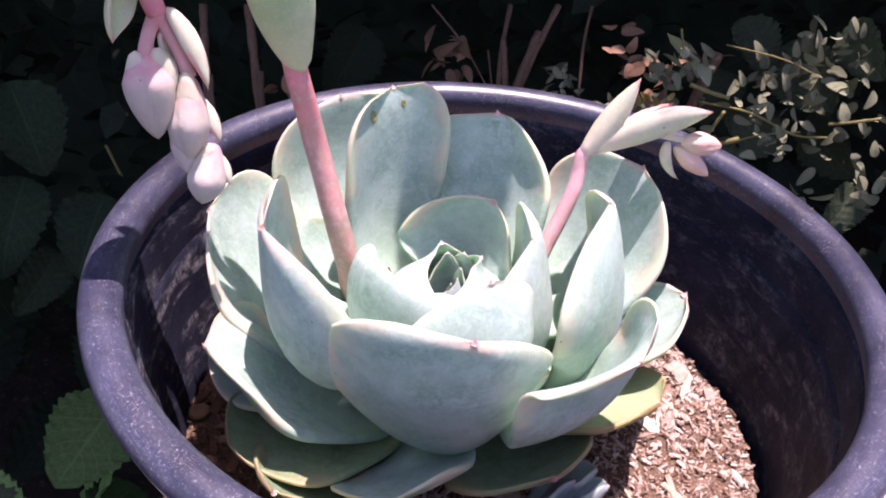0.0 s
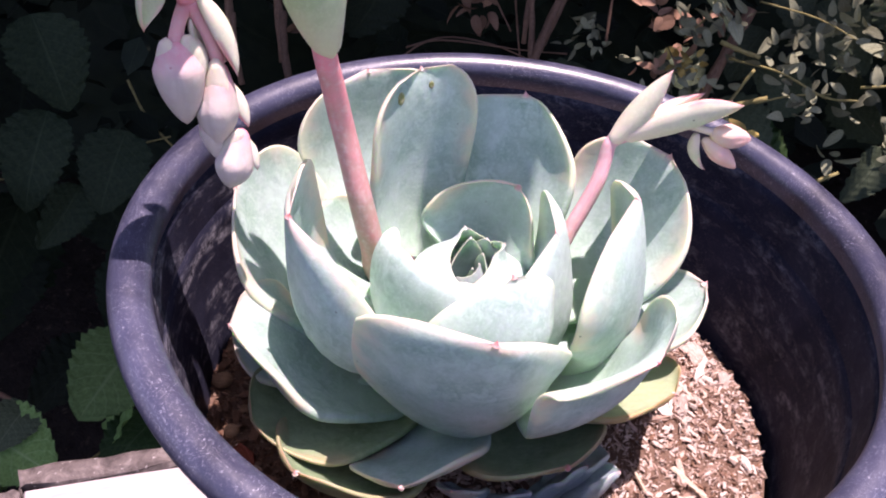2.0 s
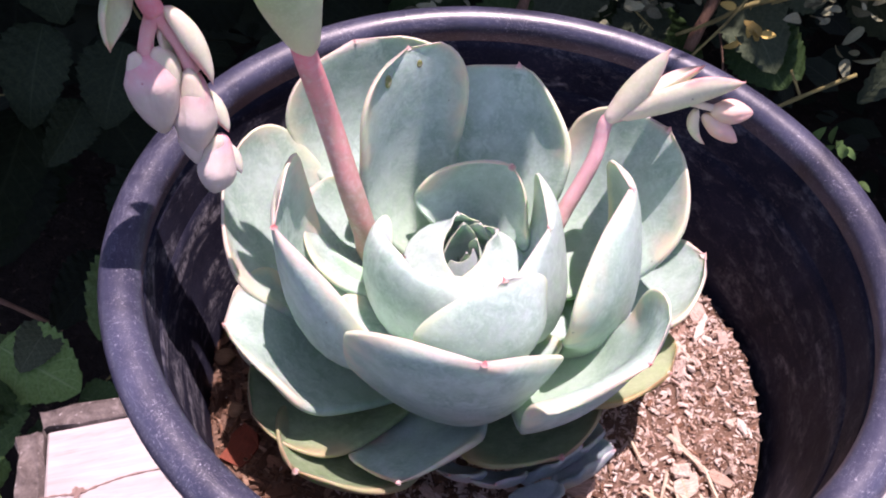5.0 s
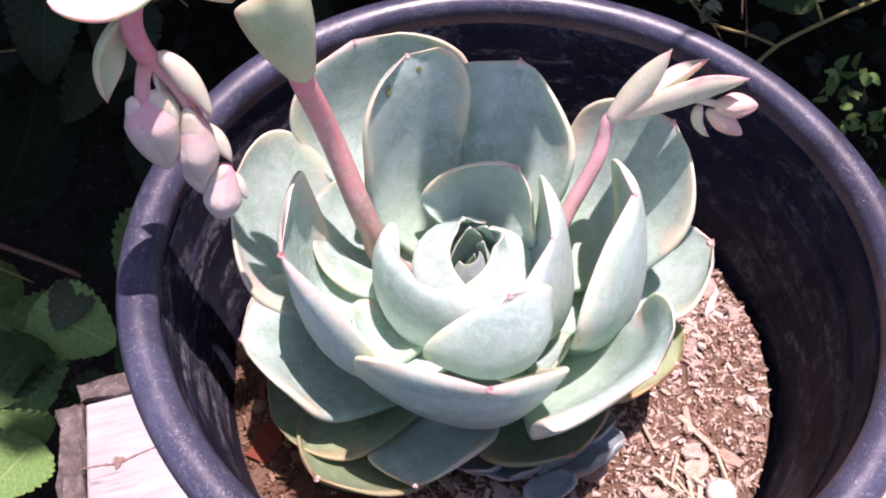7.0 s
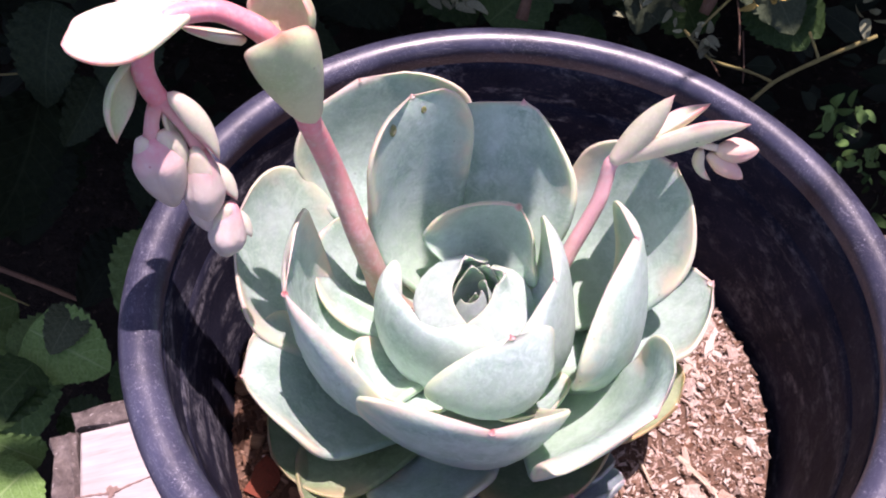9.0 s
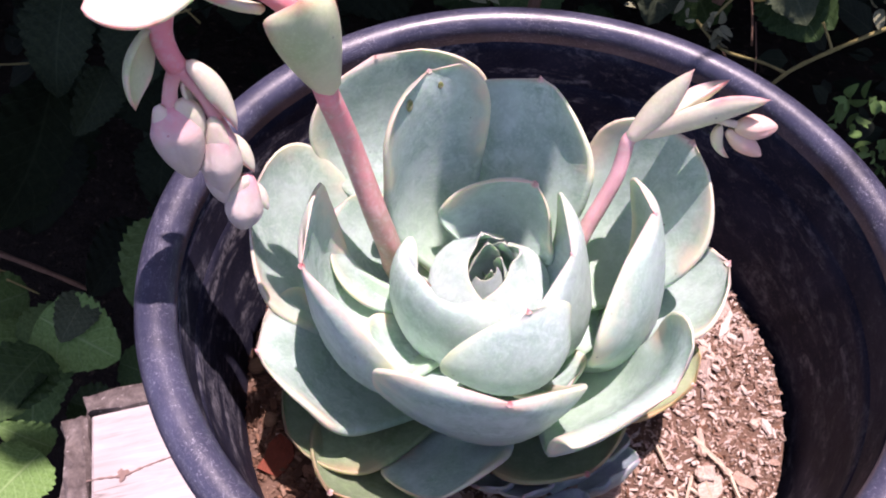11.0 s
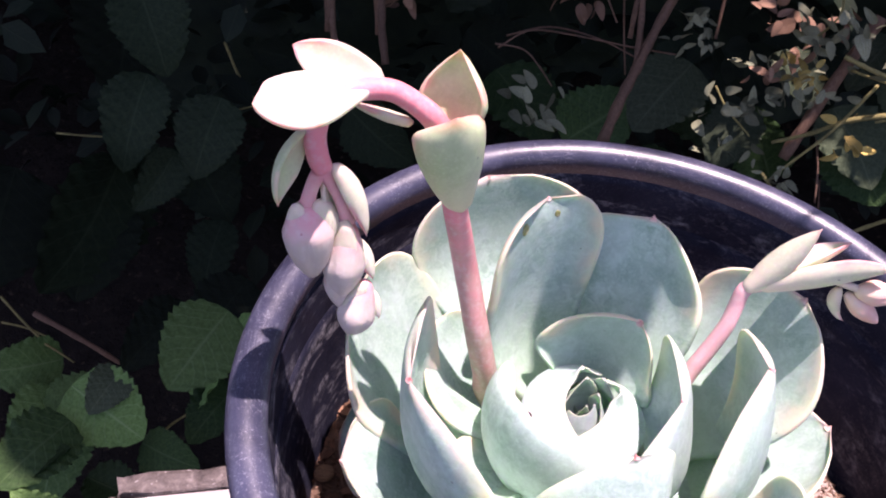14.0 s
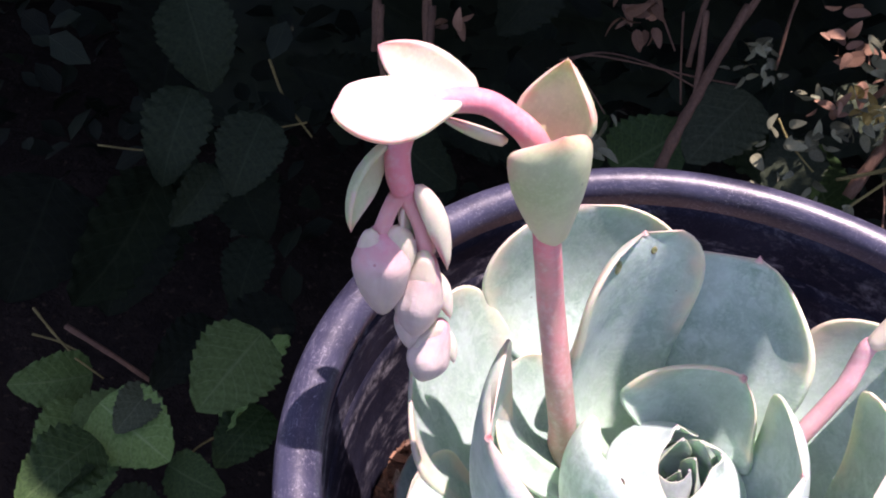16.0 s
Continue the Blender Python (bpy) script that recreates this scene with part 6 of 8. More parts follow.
set_leaf(OVALS[0], GREY_LEAF, (0.086, 0.676, 0.625), (-0.013, 0.003, -0.000), (-0.41, -0.02, 0.66), 0.0134, shrub)
set_leaf(OVALS[0], GREY_LEAF, (0.122, 0.651, 0.647), (-0.002, -0.010, 0.015), (1.97, -0.24, 1.26), 0.0181, shrub)
set_leaf(OVALS[1], GREY_LEAF, (0.121, 0.652, 0.637), (-0.005, -0.013, -0.002), (-0.02, -0.86, 3.61), 0.0140, shrub)
set_leaf(OVALS[0], GREY_LEAF, (0.126, 0.637, 0.646), (0.004, -0.011, 0.010), (-1.17, -1.64, 0.95), 0.0152, shrub)
set_leaf(OVALS[0], GREY_LEAF, (0.105, 0.620, 0.658), (0.003, 0.006, 0.006), (0.25, -0.94, 1.61), 0.0088, shrub)
set_leaf(OVALS[0], GREY_LEAF, (0.127, 0.672, 0.628), (0.003, -0.011, -0.002), (-0.07, 0.26, 0.12), 0.0117, shrub)
set_leaf(OVALS[0], GREY_LEAF, (0.108, 0.626, 0.657), (0.006, 0.009, 0.007), (0.09, -1.58, 0.82), 0.0125, shrub)
set_leaf(OVALS[0], GREY_LEAF, (0.093, 0.646, 0.644), (0.007, -0.008, 0.014), (-0.00, 0.20, 1.82), 0.0174, shrub)
set_leaf(OVALS[1], GREY_LEAF, (0.108, 0.633, 0.652), (0.007, -0.001, -0.009), (-1.12, -1.20, 1.84), 0.0109, shrub)
set_leaf(OVALS[1], GREY_LEAF, (-0.071, 0.635, 0.530), (0.013, -0.019, 0.002), (-0.47, -0.11, 0.92), 0.0233, shrub)
set_leaf(OVALS[0], GREY_LEAF, (-0.023, 0.638, 0.569), (0.010, -0.007, -0.009), (0.27, -0.21, 1.09), 0.0148, shrub)
set_leaf(OVALS[1], GREY_LEAF, (-0.020, 0.639, 0.517), (-0.017, -0.000, 0.023), (0.45, -1.42, 0.47), 0.0284, shrub)
set_leaf(OVALS[1], GREY_LEAF, (-0.029, 0.623, 0.533), (0.024, -0.013, 0.002), (0.16, -0.09, 2.22), 0.0275, shrub)
set_leaf(OVALS[1], GREY_LEAF, (-0.074, 0.676, 0.523), (-0.012, -0.015, 0.014), (0.40, -0.17, 0.23), 0.0235, shrub)
set_leaf(OVALS[1], GREY_LEAF, (-0.020, 0.641, 0.572), (0.013, -0.003, 0.004), (1.12, 0.21, 1.65), 0.0137, shrub)
set_leaf(OVALS[0], GREY_LEAF, (-0.041, 0.642, 0.515), (0.021, -0.017, 0.006), (-1.02, -0.45, 1.66), 0.0275, shrub)
set_leaf(OVALS[0], GREY_LEAF, (-0.027, 0.638, 0.560), (-0.004, -0.006, -0.025), (1.20, -0.65, 0.56), 0.0265, shrub)
set_leaf(OVALS[0], GREY_LEAF, (-0.050, 0.656, 0.524), (-0.014, 0.002, 0.015), (-1.73, -0.16, 0.88), 0.0203, shrub)
set_leaf(OVALS[0], GREY_LEAF, (-0.040, 0.658, 0.503), (-0.013, 0.003, 0.021), (0.06, -0.60, 2.13), 0.0245, shrub)
set_leaf(OVALS[1], GREY_LEAF, (-0.059, 0.688, 0.537), (-0.016, -0.006, 0.009), (0.87, -1.57, 1.05), 0.0195, shrub)
set_leaf(OVALS[0], GREY_LEAF, (-0.057, 0.635, 0.527), (0.013, -0.001, -0.012), (0.70, -0.75, 0.22), 0.0176, shrub)
set_leaf(OVALS[1], GREY_LEAF, (-0.051, 0.628, 0.548), (-0.007, 0.006, 0.017), (-0.69, -0.70, 2.35), 0.0195, shrub)
set_leaf(OVALS[1], GREY_LEAF, (-0.048, 0.640, 0.560), (-0.013, 0.008, 0.019), (0.62, -1.12, 1.85), 0.0243, shrub)
set_leaf(OVALS[1], GREY_LEAF, (-0.052, 0.677, 0.526), (-0.026, 0.001, 0.006), (-0.53, -1.22, 0.92), 0.0265, shrub)
set_leaf(OVALS[0], GREY_LEAF, (-0.043, 0.657, 0.510), (-0.006, -0.015, -0.006), (0.31, -0.59, -1.07), 0.0170, shrub)
set_leaf(OVALS[0], GREY_LEAF, (0.187, 0.569, 0.564), (-0.003, -0.010, -0.006), (-0.66, 0.35, -1.00), 0.0122, shrub)
set_leaf(OVALS[0], GREY_LEAF, (0.187, 0.599, 0.560), (0.008, -0.020, 0.004), (-1.65, -1.37, 0.26), 0.0215, shrub)
set_leaf(OVALS[0], GREY_LEAF, (0.188, 0.601, 0.551), (-0.007, -0.007, -0.014), (-0.13, -0.71, -0.17), 0.0169, shrub)
set_leaf(OVALS[1], GREY_LEAF, (0.147, 0.626, 0.522), (-0.014, -0.010, 0.013), (-0.33, -0.49, 1.41), 0.0212, shrub)
set_leaf(OVALS[1], GREY_LEAF, (0.166, 0.601, 0.599), (0.012, 0.004, 0.004), (-0.43, 0.21, 2.76), 0.0137, shrub)
set_leaf(OVALS[0], GREY_LEAF, (0.161, 0.582, 0.557), (0.009, -0.001, -0.003), (0.98, 0.02, 0.29), 0.0094, shrub)
set_leaf(OVALS[1], GREY_LEAF, (0.126, 0.615, 0.568), (0.006, -0.023, 0.001), (-0.60, -1.06, 1.02), 0.0235, shrub)
set_leaf(OVALS[0], GREY_LEAF, (0.129, 0.623, 0.569), (0.011, 0.004, 0.003), (1.61, -0.10, -0.08), 0.0118, shrub)
set_leaf(OVALS[1], GREY_LEAF, (0.160, 0.615, 0.540), (-0.002, 0.002, 0.011), (0.41, -0.24, 0.96), 0.0110, shrub)
set_leaf(OVALS[1], GREY_LEAF, (0.159, 0.627, 0.543), (-0.011, 0.008, -0.009), (-0.24, 0.10, 2.13), 0.0164, shrub)
set_leaf(OVALS[0], GREY_LEAF, (0.162, 0.589, 0.573), (-0.010, -0.014, -0.000), (-0.11, -0.92, 0.78), 0.0168, shrub)
set_leaf(OVALS[1], GREY_LEAF, (0.184, 0.629, 0.551), (0.009, -0.003, -0.004), (-0.77, -0.92, -1.44), 0.0100, shrub)
set_leaf(OVALS[1], DRY_LEAF, (0.179, 0.657, 0.682), (-0.011, -0.003, 0.007), (-0.55, -0.52, 0.84), 0.0133, shrub)
set_leaf(OVALS[0], DRY_LEAF, (0.153, 0.620, 0.702), (-0.011, -0.006, 0.008), (-0.45, -1.66, 2.10), 0.0144, shrub)
set_leaf(OVALS[0], DRY_LEAF, (0.169, 0.638, 0.679), (0.007, -0.015, 0.007), (-0.31, -0.52, -1.51), 0.0176, shrub)
set_leaf(OVALS[1], DRY_LEAF, (0.177, 0.665, 0.664), (0.003, 0.008, 0.008), (1.07, -0.89, 0.04), 0.0119, shrub)
set_leaf(OVALS[0], DRY_LEAF, (0.184, 0.671, 0.681), (-0.006, -0.005, 0.013), (-1.99, -1.15, 2.49), 0.0149, shrub)
set_leaf(OVALS[0], DRY_LEAF, (0.179, 0.652, 0.680), (0.016, 0.009, 0.008), (-0.30, -1.29, 2.60), 0.0204, shrub)
set_leaf(OVALS[1], DRY_LEAF, (0.196, 0.657, 0.673), (-0.001, 0.005, -0.012), (-0.81, -0.36, 0.54), 0.0133, shrub)
set_leaf(OVALS[1], DRY_LEAF, (0.176, 0.624, 0.690), (-0.006, -0.014, -0.008), (0.58, 0.47, 2.13), 0.0174, shrub)
set_leaf(OVALS[1], GREY_LEAF, (0.197, 0.528, 0.586), (0.006, -0.002, 0.004), (-2.44, -2.09, 0.30), 0.0077, shrub)
set_leaf(OVALS[1], GREY_LEAF, (0.190, 0.512, 0.583), (0.006, -0.006, 0.017), (0.25, -0.67, 0.01), 0.0187, shrub)
set_leaf(OVALS[1], GREY_LEAF, (0.211, 0.535, 0.566), (0.005, -0.004, -0.009), (-1.36, -0.84, 1.77), 0.0108, shrub)
set_leaf(OVALS[1], GREY_LEAF, (0.216, 0.555, 0.550), (-0.002, -0.007, -0.013), (1.05, 0.22, -0.84), 0.0149, shrub)
set_leaf(OVALS[1], GREY_LEAF, (0.192, 0.512, 0.592), (0.002, -0.008, -0.003), (1.03, -2.22, 2.92), 0.0089, shrub)
set_leaf(OVALS[1], GREY_LEAF, (0.210, 0.528, 0.573), (0.012, -0.010, -0.002), (-0.47, -0.78, 1.94), 0.0159, shrub)
set_leaf(OVALS[0], GREY_LEAF, (0.198, 0.537, 0.565), (0.010, -0.001, -0.006), (-1.45, -0.39, 0.47), 0.0120, shrub)
set_leaf(OVALS[0], GREY_LEAF, (0.181, 0.515, 0.588), (-0.009, 0.002, -0.003), (-0.47, -0.25, -0.01), 0.0101, shrub)
set_leaf(OVALS[1], YELLOW_LEAF, (0.263, 0.534, 0.609), (-0.003, -0.005, 0.016), (0.65, 0.33, 1.02), 0.0173, shrub)
set_leaf(OVALS[1], YELLOW_LEAF, (0.277, 0.560, 0.599), (0.018, 0.004, 0.002), (-1.13, -1.01, 1.10), 0.0188, shrub)
set_leaf(OVALS[1], YELLOW_LEAF, (0.270, 0.590, 0.609), (-0.002, 0.002, 0.014), (-0.42, 0.05, -1.80), 0.0141, shrub)
set_leaf(OVALS[1], YELLOW_LEAF, (0.266, 0.531, 0.616), (-0.017, 0.002, 0.015), (0.46, -0.36, -0.09), 0.0226, shrub)
set_leaf(OVALS[0], YELLOW_LEAF, (0.258, 0.574, 0.588), (0.007, -0.003, -0.010), (-0.82, -0.28, -0.74), 0.0122, shrub)
set_leaf(OVALS[0], YELLOW_LEAF, (0.268, 0.571, 0.609), (-0.000, -0.004, -0.020), (-0.22, -0.20, 1.51), 0.0203, shrub)
set_leaf(OVALS[1], YELLOW_LEAF, (0.259, 0.562, 0.589), (-0.014, -0.004, -0.008), (1.03, -1.54, 0.44), 0.0168, shrub)
set_leaf(OVALS[1], YELLOW_LEAF, (0.245, 0.563, 0.626), (-0.015, 0.008, 0.000), (-0.26, -0.80, 0.64), 0.0174, shrub)
set_leaf(OVALS[0], BRAMBLE_PALE, (0.341, 0.430, 0.549), (-0.000, -0.004, 0.014), (1.76, -1.23, 0.76), 0.0149, shrub)
set_leaf(OVALS[1], BRAMBLE_PALE, (0.345, 0.487, 0.521), (0.007, -0.016, 0.012), (-1.52, -0.69, -1.27), 0.0207, shrub)
set_leaf(OVALS[0], BRAMBLE_PALE, (0.331, 0.460, 0.512), (-0.013, 0.006, -0.006), (0.09, -1.35, 2.07), 0.0157, shrub)
set_leaf(OVALS[1], BRAMBLE_PALE, (0.334, 0.468, 0.518), (-0.009, -0.003, 0.015), (-0.68, -1.34, 0.06), 0.0177, shrub)
set_leaf(OVALS[0], BRAMBLE_PALE, (0.336, 0.476, 0.521), (-0.004, -0.008, -0.012), (-0.68, -1.82, 1.21), 0.0154, shrub)
set_leaf(OVALS[0], BRAMBLE_PALE, (0.355, 0.466, 0.518), (0.001, -0.011, 0.000), (-0.65, -1.03, 0.52), 0.0116, shrub)
set_leaf(OVALS[0], BRAMBLE_PALE, (0.340, 0.437, 0.570), (-0.014, -0.011, -0.000), (-0.79, 0.17, -0.05), 0.0173, shrub)
set_leaf(OVALS[1], BRAMBLE_PALE, (0.312, 0.441, 0.545), (-0.001, 0.001, -0.015), (0.49, -0.86, 0.06), 0.0155, shrub)
set_leaf(OVALS[0], BRAMBLE_PALE, (0.317, 0.447, 0.563), (-0.001, -0.010, 0.020), (-2.44, -1.54, -1.57), 0.0224, shrub)
set_leaf(OVALS[1], BRAMBLE_PALE, (0.320, 0.424, 0.544), (-0.003, -0.002, 0.020), (-0.68, -0.13, 1.77), 0.0205, shrub)
set_leaf(OVALS[1], BRAMBLE_PALE, (0.337, 0.449, 0.535), (0.015, -0.000, -0.008), (-1.63, 0.48, -0.78), 0.0170, shrub)
set_leaf(OVALS[1], BRAMBLE_PALE, (0.321, 0.463, 0.542), (0.015, 0.002, -0.004), (0.64, -2.40, 1.38), 0.0157, shrub)
set_leaf(OVALS[1], BRAMBLE_PALE, (0.346, 0.433, 0.556), (-0.012, -0.002, 0.016), (0.01, -1.00, 0.44), 0.0207, shrub)
set_leaf(OVALS[1], BRAMBLE_PALE, (0.326, 0.457, 0.545), (-0.010, -0.020, -0.002), (-0.19, 1.16, 1.66), 0.0226, shrub)
set_leaf(OVALS[1], BRAMBLE_PALE, (0.367, 0.478, 0.531), (0.013, -0.009, -0.006), (0.05, -0.34, 0.41), 0.0167, shrub)
set_leaf(OVALS[1], BRAMBLE_PALE, (0.333, 0.439, 0.536), (0.001, 0.000, -0.012), (-1.22, -1.32, -0.04), 0.0124, shrub)
set_leaf(OVALS[0], BRAMBLE_PALE, (0.323, 0.445, 0.545), (-0.003, 0.001, 0.010), (0.06, -3.78, 2.30), 0.0107, shrub)
set_leaf(OVALS[0], BRAMBLE_PALE, (0.347, 0.470, 0.542), (-0.005, -0.002, 0.021), (-0.99, -0.34, 0.55), 0.0220, shrub)
set_leaf(OVALS[1], BRAMBLE_PALE, (0.325, 0.448, 0.551), (0.001, 0.011, 0.002), (-1.46, -1.74, 0.08), 0.0114, shrub)
set_leaf(OVALS[1], BRAMBLE_PALE, (0.322, 0.453, 0.555), (-0.011, 0.000, -0.003), (0.72, -1.45, 0.83), 0.0112, shrub)
set_leaf(OVALS[1], BRAMBLE_PALE, (0.359, 0.426, 0.510), (-0.004, -0.014, 0.003), (1.37, 0.46, 0.37), 0.0154, shrub)
set_leaf(OVALS[1], BRAMBLE_PALE, (0.355, 0.431, 0.509), (-0.006, 0.012, -0.004), (0.46, -1.99, 1.21), 0.0137, shrub)
set_leaf(OVALS[0], BRAMBLE_PALE, (0.376, 0.423, 0.509), (-0.001, 0.009, 0.000), (-2.27, -0.73, 1.59), 0.0093, shrub)
set_leaf(OVALS[1], BRAMBLE_PALE, (0.376, 0.437, 0.502), (0.003, 0.014, 0.008), (-2.12, 0.22, 0.41), 0.0164, shrub)
set_leaf(OVALS[1], BRAMBLE_PALE, (0.372, 0.440, 0.496), (0.005, -0.010, 0.008), (-0.37, -0.52, 0.61), 0.0136, shrub)
set_leaf(OVALS[1], BRAMBLE_PALE, (0.384, 0.455, 0.508), (0.008, -0.012, 0.001), (-0.31, -0.79, 1.93), 0.0146, shrub)
set_leaf(OVALS[1], BRAMBLE_PALE, (0.338, 0.417, 0.516), (0.006, -0.007, 0.009), (-0.66, -1.01, 1.21), 0.0135, shrub)
set_leaf(OVALS[1], BRAMBLE_PALE, (0.342, 0.419, 0.512), (-0.011, -0.002, 0.010), (0.42, -0.43, -0.56), 0.0150, shrub)
set_leaf(OVALS[0], BRAMBLE_PALE, (0.379, 0.452, 0.509), (0.005, -0.009, -0.010), (-0.54, 0.37, 2.09), 0.0144, shrub)
set_leaf(OVALS[1], BRAMBLE_PALE, (0.353, 0.414, 0.542), (-0.007, -0.013, -0.003), (-1.23, -0.26, 2.33), 0.0149, shrub)
set_leaf(OVALS[0], BRAMBLE_PALE, (0.332, 0.419, 0.519), (0.004, -0.009, -0.010), (-0.12, -0.41, 2.60), 0.0139, shrub)
set_leaf(OVALS[0], BRAMBLE_PALE, (0.368, 0.445, 0.501), (0.013, 0.006, 0.006), (0.41, -0.43, 0.31), 0.0152, shrub)
set_leaf(OVALS[1], BRAMBLE_PALE, (0.340, 0.429, 0.531), (-0.010, 0.010, -0.006), (-3.48, 0.27, 1.58), 0.0154, shrub)
set_leaf(OVALS[1], BRAMBLE_PALE, (0.363, 0.441, 0.500), (0.008, -0.001, -0.008), (-0.08, -1.05, 1.17), 0.0119, shrub)
set_leaf(OVALS[1], BRAMBLE_PALE, (0.348, 0.445, 0.501), (0.008, -0.004, 0.013), (0.71, -0.52, 2.37), 0.0158, shrub)
set_leaf(OVALS[0], BRAMBLE_PALE, (0.371, 0.452, 0.505), (0.008, -0.005, -0.007), (-0.36, -0.37, 0.39), 0.0115, shrub)
set_leaf(OVALS[0], BRAMBLE_PALE, (0.347, 0.445, 0.496), (-0.004, -0.002, -0.014), (0.63, -1.97, 1.73), 0.0150, shrub)
set_leaf(OVALS[0], BRAMBLE_PALE, (0.375, 0.418, 0.509), (0.004, -0.015, 0.003), (-0.97, -0.64, 2.62), 0.0157, shrub)
set_leaf(OVALS[0], BRAMBLE, (0.357, 0.403, 0.505), (0.008, 0.012, 0.004), (-0.87, 0.86, 1.84), 0.0151, shrub)
set_leaf(OVALS[1], BRAMBLE, (0.377, 0.424, 0.482), (-0.004, -0.004, -0.009), (-0.21, -2.95, 1.62), 0.0106, shrub)
set_leaf(OVALS[0], BRAMBLE, (0.397, 0.438, 0.471), (0.003, -0.008, 0.020), (-1.20, -2.32, 1.19), 0.0221, shrub)
set_leaf(OVALS[0], BRAMBLE, (0.372, 0.389, 0.505), (0.003, -0.002, 0.020), (-1.21, 0.53, 1.20), 0.0208, shrub)
set_leaf(OVALS[0], BRAMBLE, (0.387, 0.435, 0.472), (-0.013, 0.008, 0.013), (-0.30, 0.32, 1.38), 0.0202, shrub)
set_leaf(OVALS[1], BRAMBLE, (0.392, 0.403, 0.464), (0.006, -0.008, 0.004), (1.09, -1.03, 1.73), 0.0104, shrub)
set_leaf(OVALS[1], BRAMBLE, (0.382, 0.405, 0.461), (0.008, -0.020, 0.005), (-2.35, 0.74, 0.67), 0.0222, shrub)
set_leaf(OVALS[1], BRAMBLE, (0.373, 0.398, 0.497), (-0.006, -0.018, -0.005), (0.92, -0.84, 0.23), 0.0194, shrub)
set_leaf(OVALS[1], DRY_LEAF, (0.002, 0.708, 0.640), (0.011, -0.017, -0.010), (0.66, -1.70, 0.92), 0.0229, shrub)
set_leaf(OVALS[0], DRY_LEAF, (-0.014, 0.717, 0.650), (0.019, -0.002, 0.017), (1.18, -2.28, -0.90), 0.0256, shrub)
set_leaf(OVALS[1], DRY_LEAF, (-0.006, 0.738, 0.637), (0.008, -0.006, 0.019), (0.91, -1.32, 0.89), 0.0212, shrub)
set_leaf(OVALS[1], DRY_LEAF, (-0.006, 0.710, 0.648), (0.016, 0.008, 0.005), (-0.16, -0.45, -0.09), 0.0179, shrub)
set_leaf(OVALS[0], DRY_LEAF, (-0.005, 0.764, 0.621), (0.004, 0.015, 0.011), (2.13, -2.20, -0.09), 0.0192, shrub)
set_leaf(OVALS[1], DRY_LEAF, (-0.015, 0.711, 0.633), (0.008, -0.013, -0.019), (-0.51, -0.82, 1.27), 0.0244, shrub)
set_leaf(OVALS[0], DRY_LEAF, (-0.034, 0.743, 0.644), (0.015, -0.018, -0.013), (0.17, -0.37, 1.26), 0.0270, shrub)
set_leaf(OVALS[1], DRY_LEAF, (0.001, 0.706, 0.641), (0.003, -0.016, -0.013), (2.27, -0.25, 0.59), 0.0209, shrub)
set_leaf(OVALS[0], DRY_LEAF, (-0.020, 0.738, 0.629), (-0.017, -0.014, -0.003), (-1.02, -0.66, 2.54), 0.0224, shrub)
set_leaf(OVALS[0], DRY_LEAF, (-0.004, 0.721, 0.629), (-0.002, -0.022, -0.010), (0.10, -0.47, 0.13), 0.0240, shrub)
set_leaf(OVALS[0], GREY_LEAF, (0.108, 0.706, 0.643), (0.010, -0.012, 0.014), (-1.05, -0.76, -0.23), 0.0212, shrub)
set_leaf(OVALS[0], GREY_LEAF, (0.114, 0.703, 0.646), (-0.010, -0.017, -0.004), (1.13, -1.44, 0.15), 0.0198, shrub)
set_leaf(OVALS[1], GREY_LEAF, (0.104, 0.672, 0.661), (-0.011, -0.006, -0.002), (-0.05, -0.71, -0.26), 0.0123, shrub)
set_leaf(OVALS[0], GREY_LEAF, (0.118, 0.674, 0.661), (-0.002, 0.002, -0.009), (-0.30, -0.59, 0.91), 0.0091, shrub)
set_leaf(OVALS[1], GREY_LEAF, (0.125, 0.719, 0.634), (-0.012, -0.018, 0.005), (0.45, -2.54, 2.41), 0.0218, shrub)
set_leaf(OVALS[0], GREY_LEAF, (0.126, 0.712, 0.637), (0.010, -0.009, -0.004), (-0.57, -0.72, -0.03), 0.0137, shrub)
set_leaf(OVALS[1], DRY_LEAF, (-0.222, 0.798, 0.546), (-0.005, -0.004, 0.029), (-0.45, -1.04, -0.10), 0.0300, shrub)
set_leaf(OVALS[1], DRY_LEAF, (-0.228, 0.842, 0.539), (0.017, 0.006, 0.005), (-0.44, -1.75, -0.66), 0.0183, shrub)
set_leaf(OVALS[1], DRY_LEAF, (-0.242, 0.822, 0.545), (-0.021, 0.004, -0.009), (0.72, 0.64, 0.84), 0.0234, shrub)
set_leaf(OVALS[1], DRY_LEAF, (-0.238, 0.783, 0.565), (-0.007, -0.010, -0.010), (0.88, -0.57, -0.89), 0.0156, shrub)
set_leaf(OVALS[1], DRY_LEAF, (-0.238, 0.803, 0.550), (-0.014, -0.020, -0.002), (-1.07, -1.55, -0.56), 0.0244, shrub)
set_leaf(OVALS[1], DRY_LEAF, (-0.223, 0.812, 0.553), (0.006, -0.016, -0.018), (-0.44, -2.00, 0.26), 0.0251, shrub)
set_leaf(OVALS[0], GREY_LEAF, (0.212, 0.647, 0.665), (-0.015, 0.016, -0.001), (-0.58, -1.92, -0.29), 0.0217, shrub)
set_leaf(OVALS[1], GREY_LEAF, (0.210, 0.653, 0.675), (-0.004, 0.002, 0.019), (-1.91, -0.14, 1.22), 0.0193, shrub)
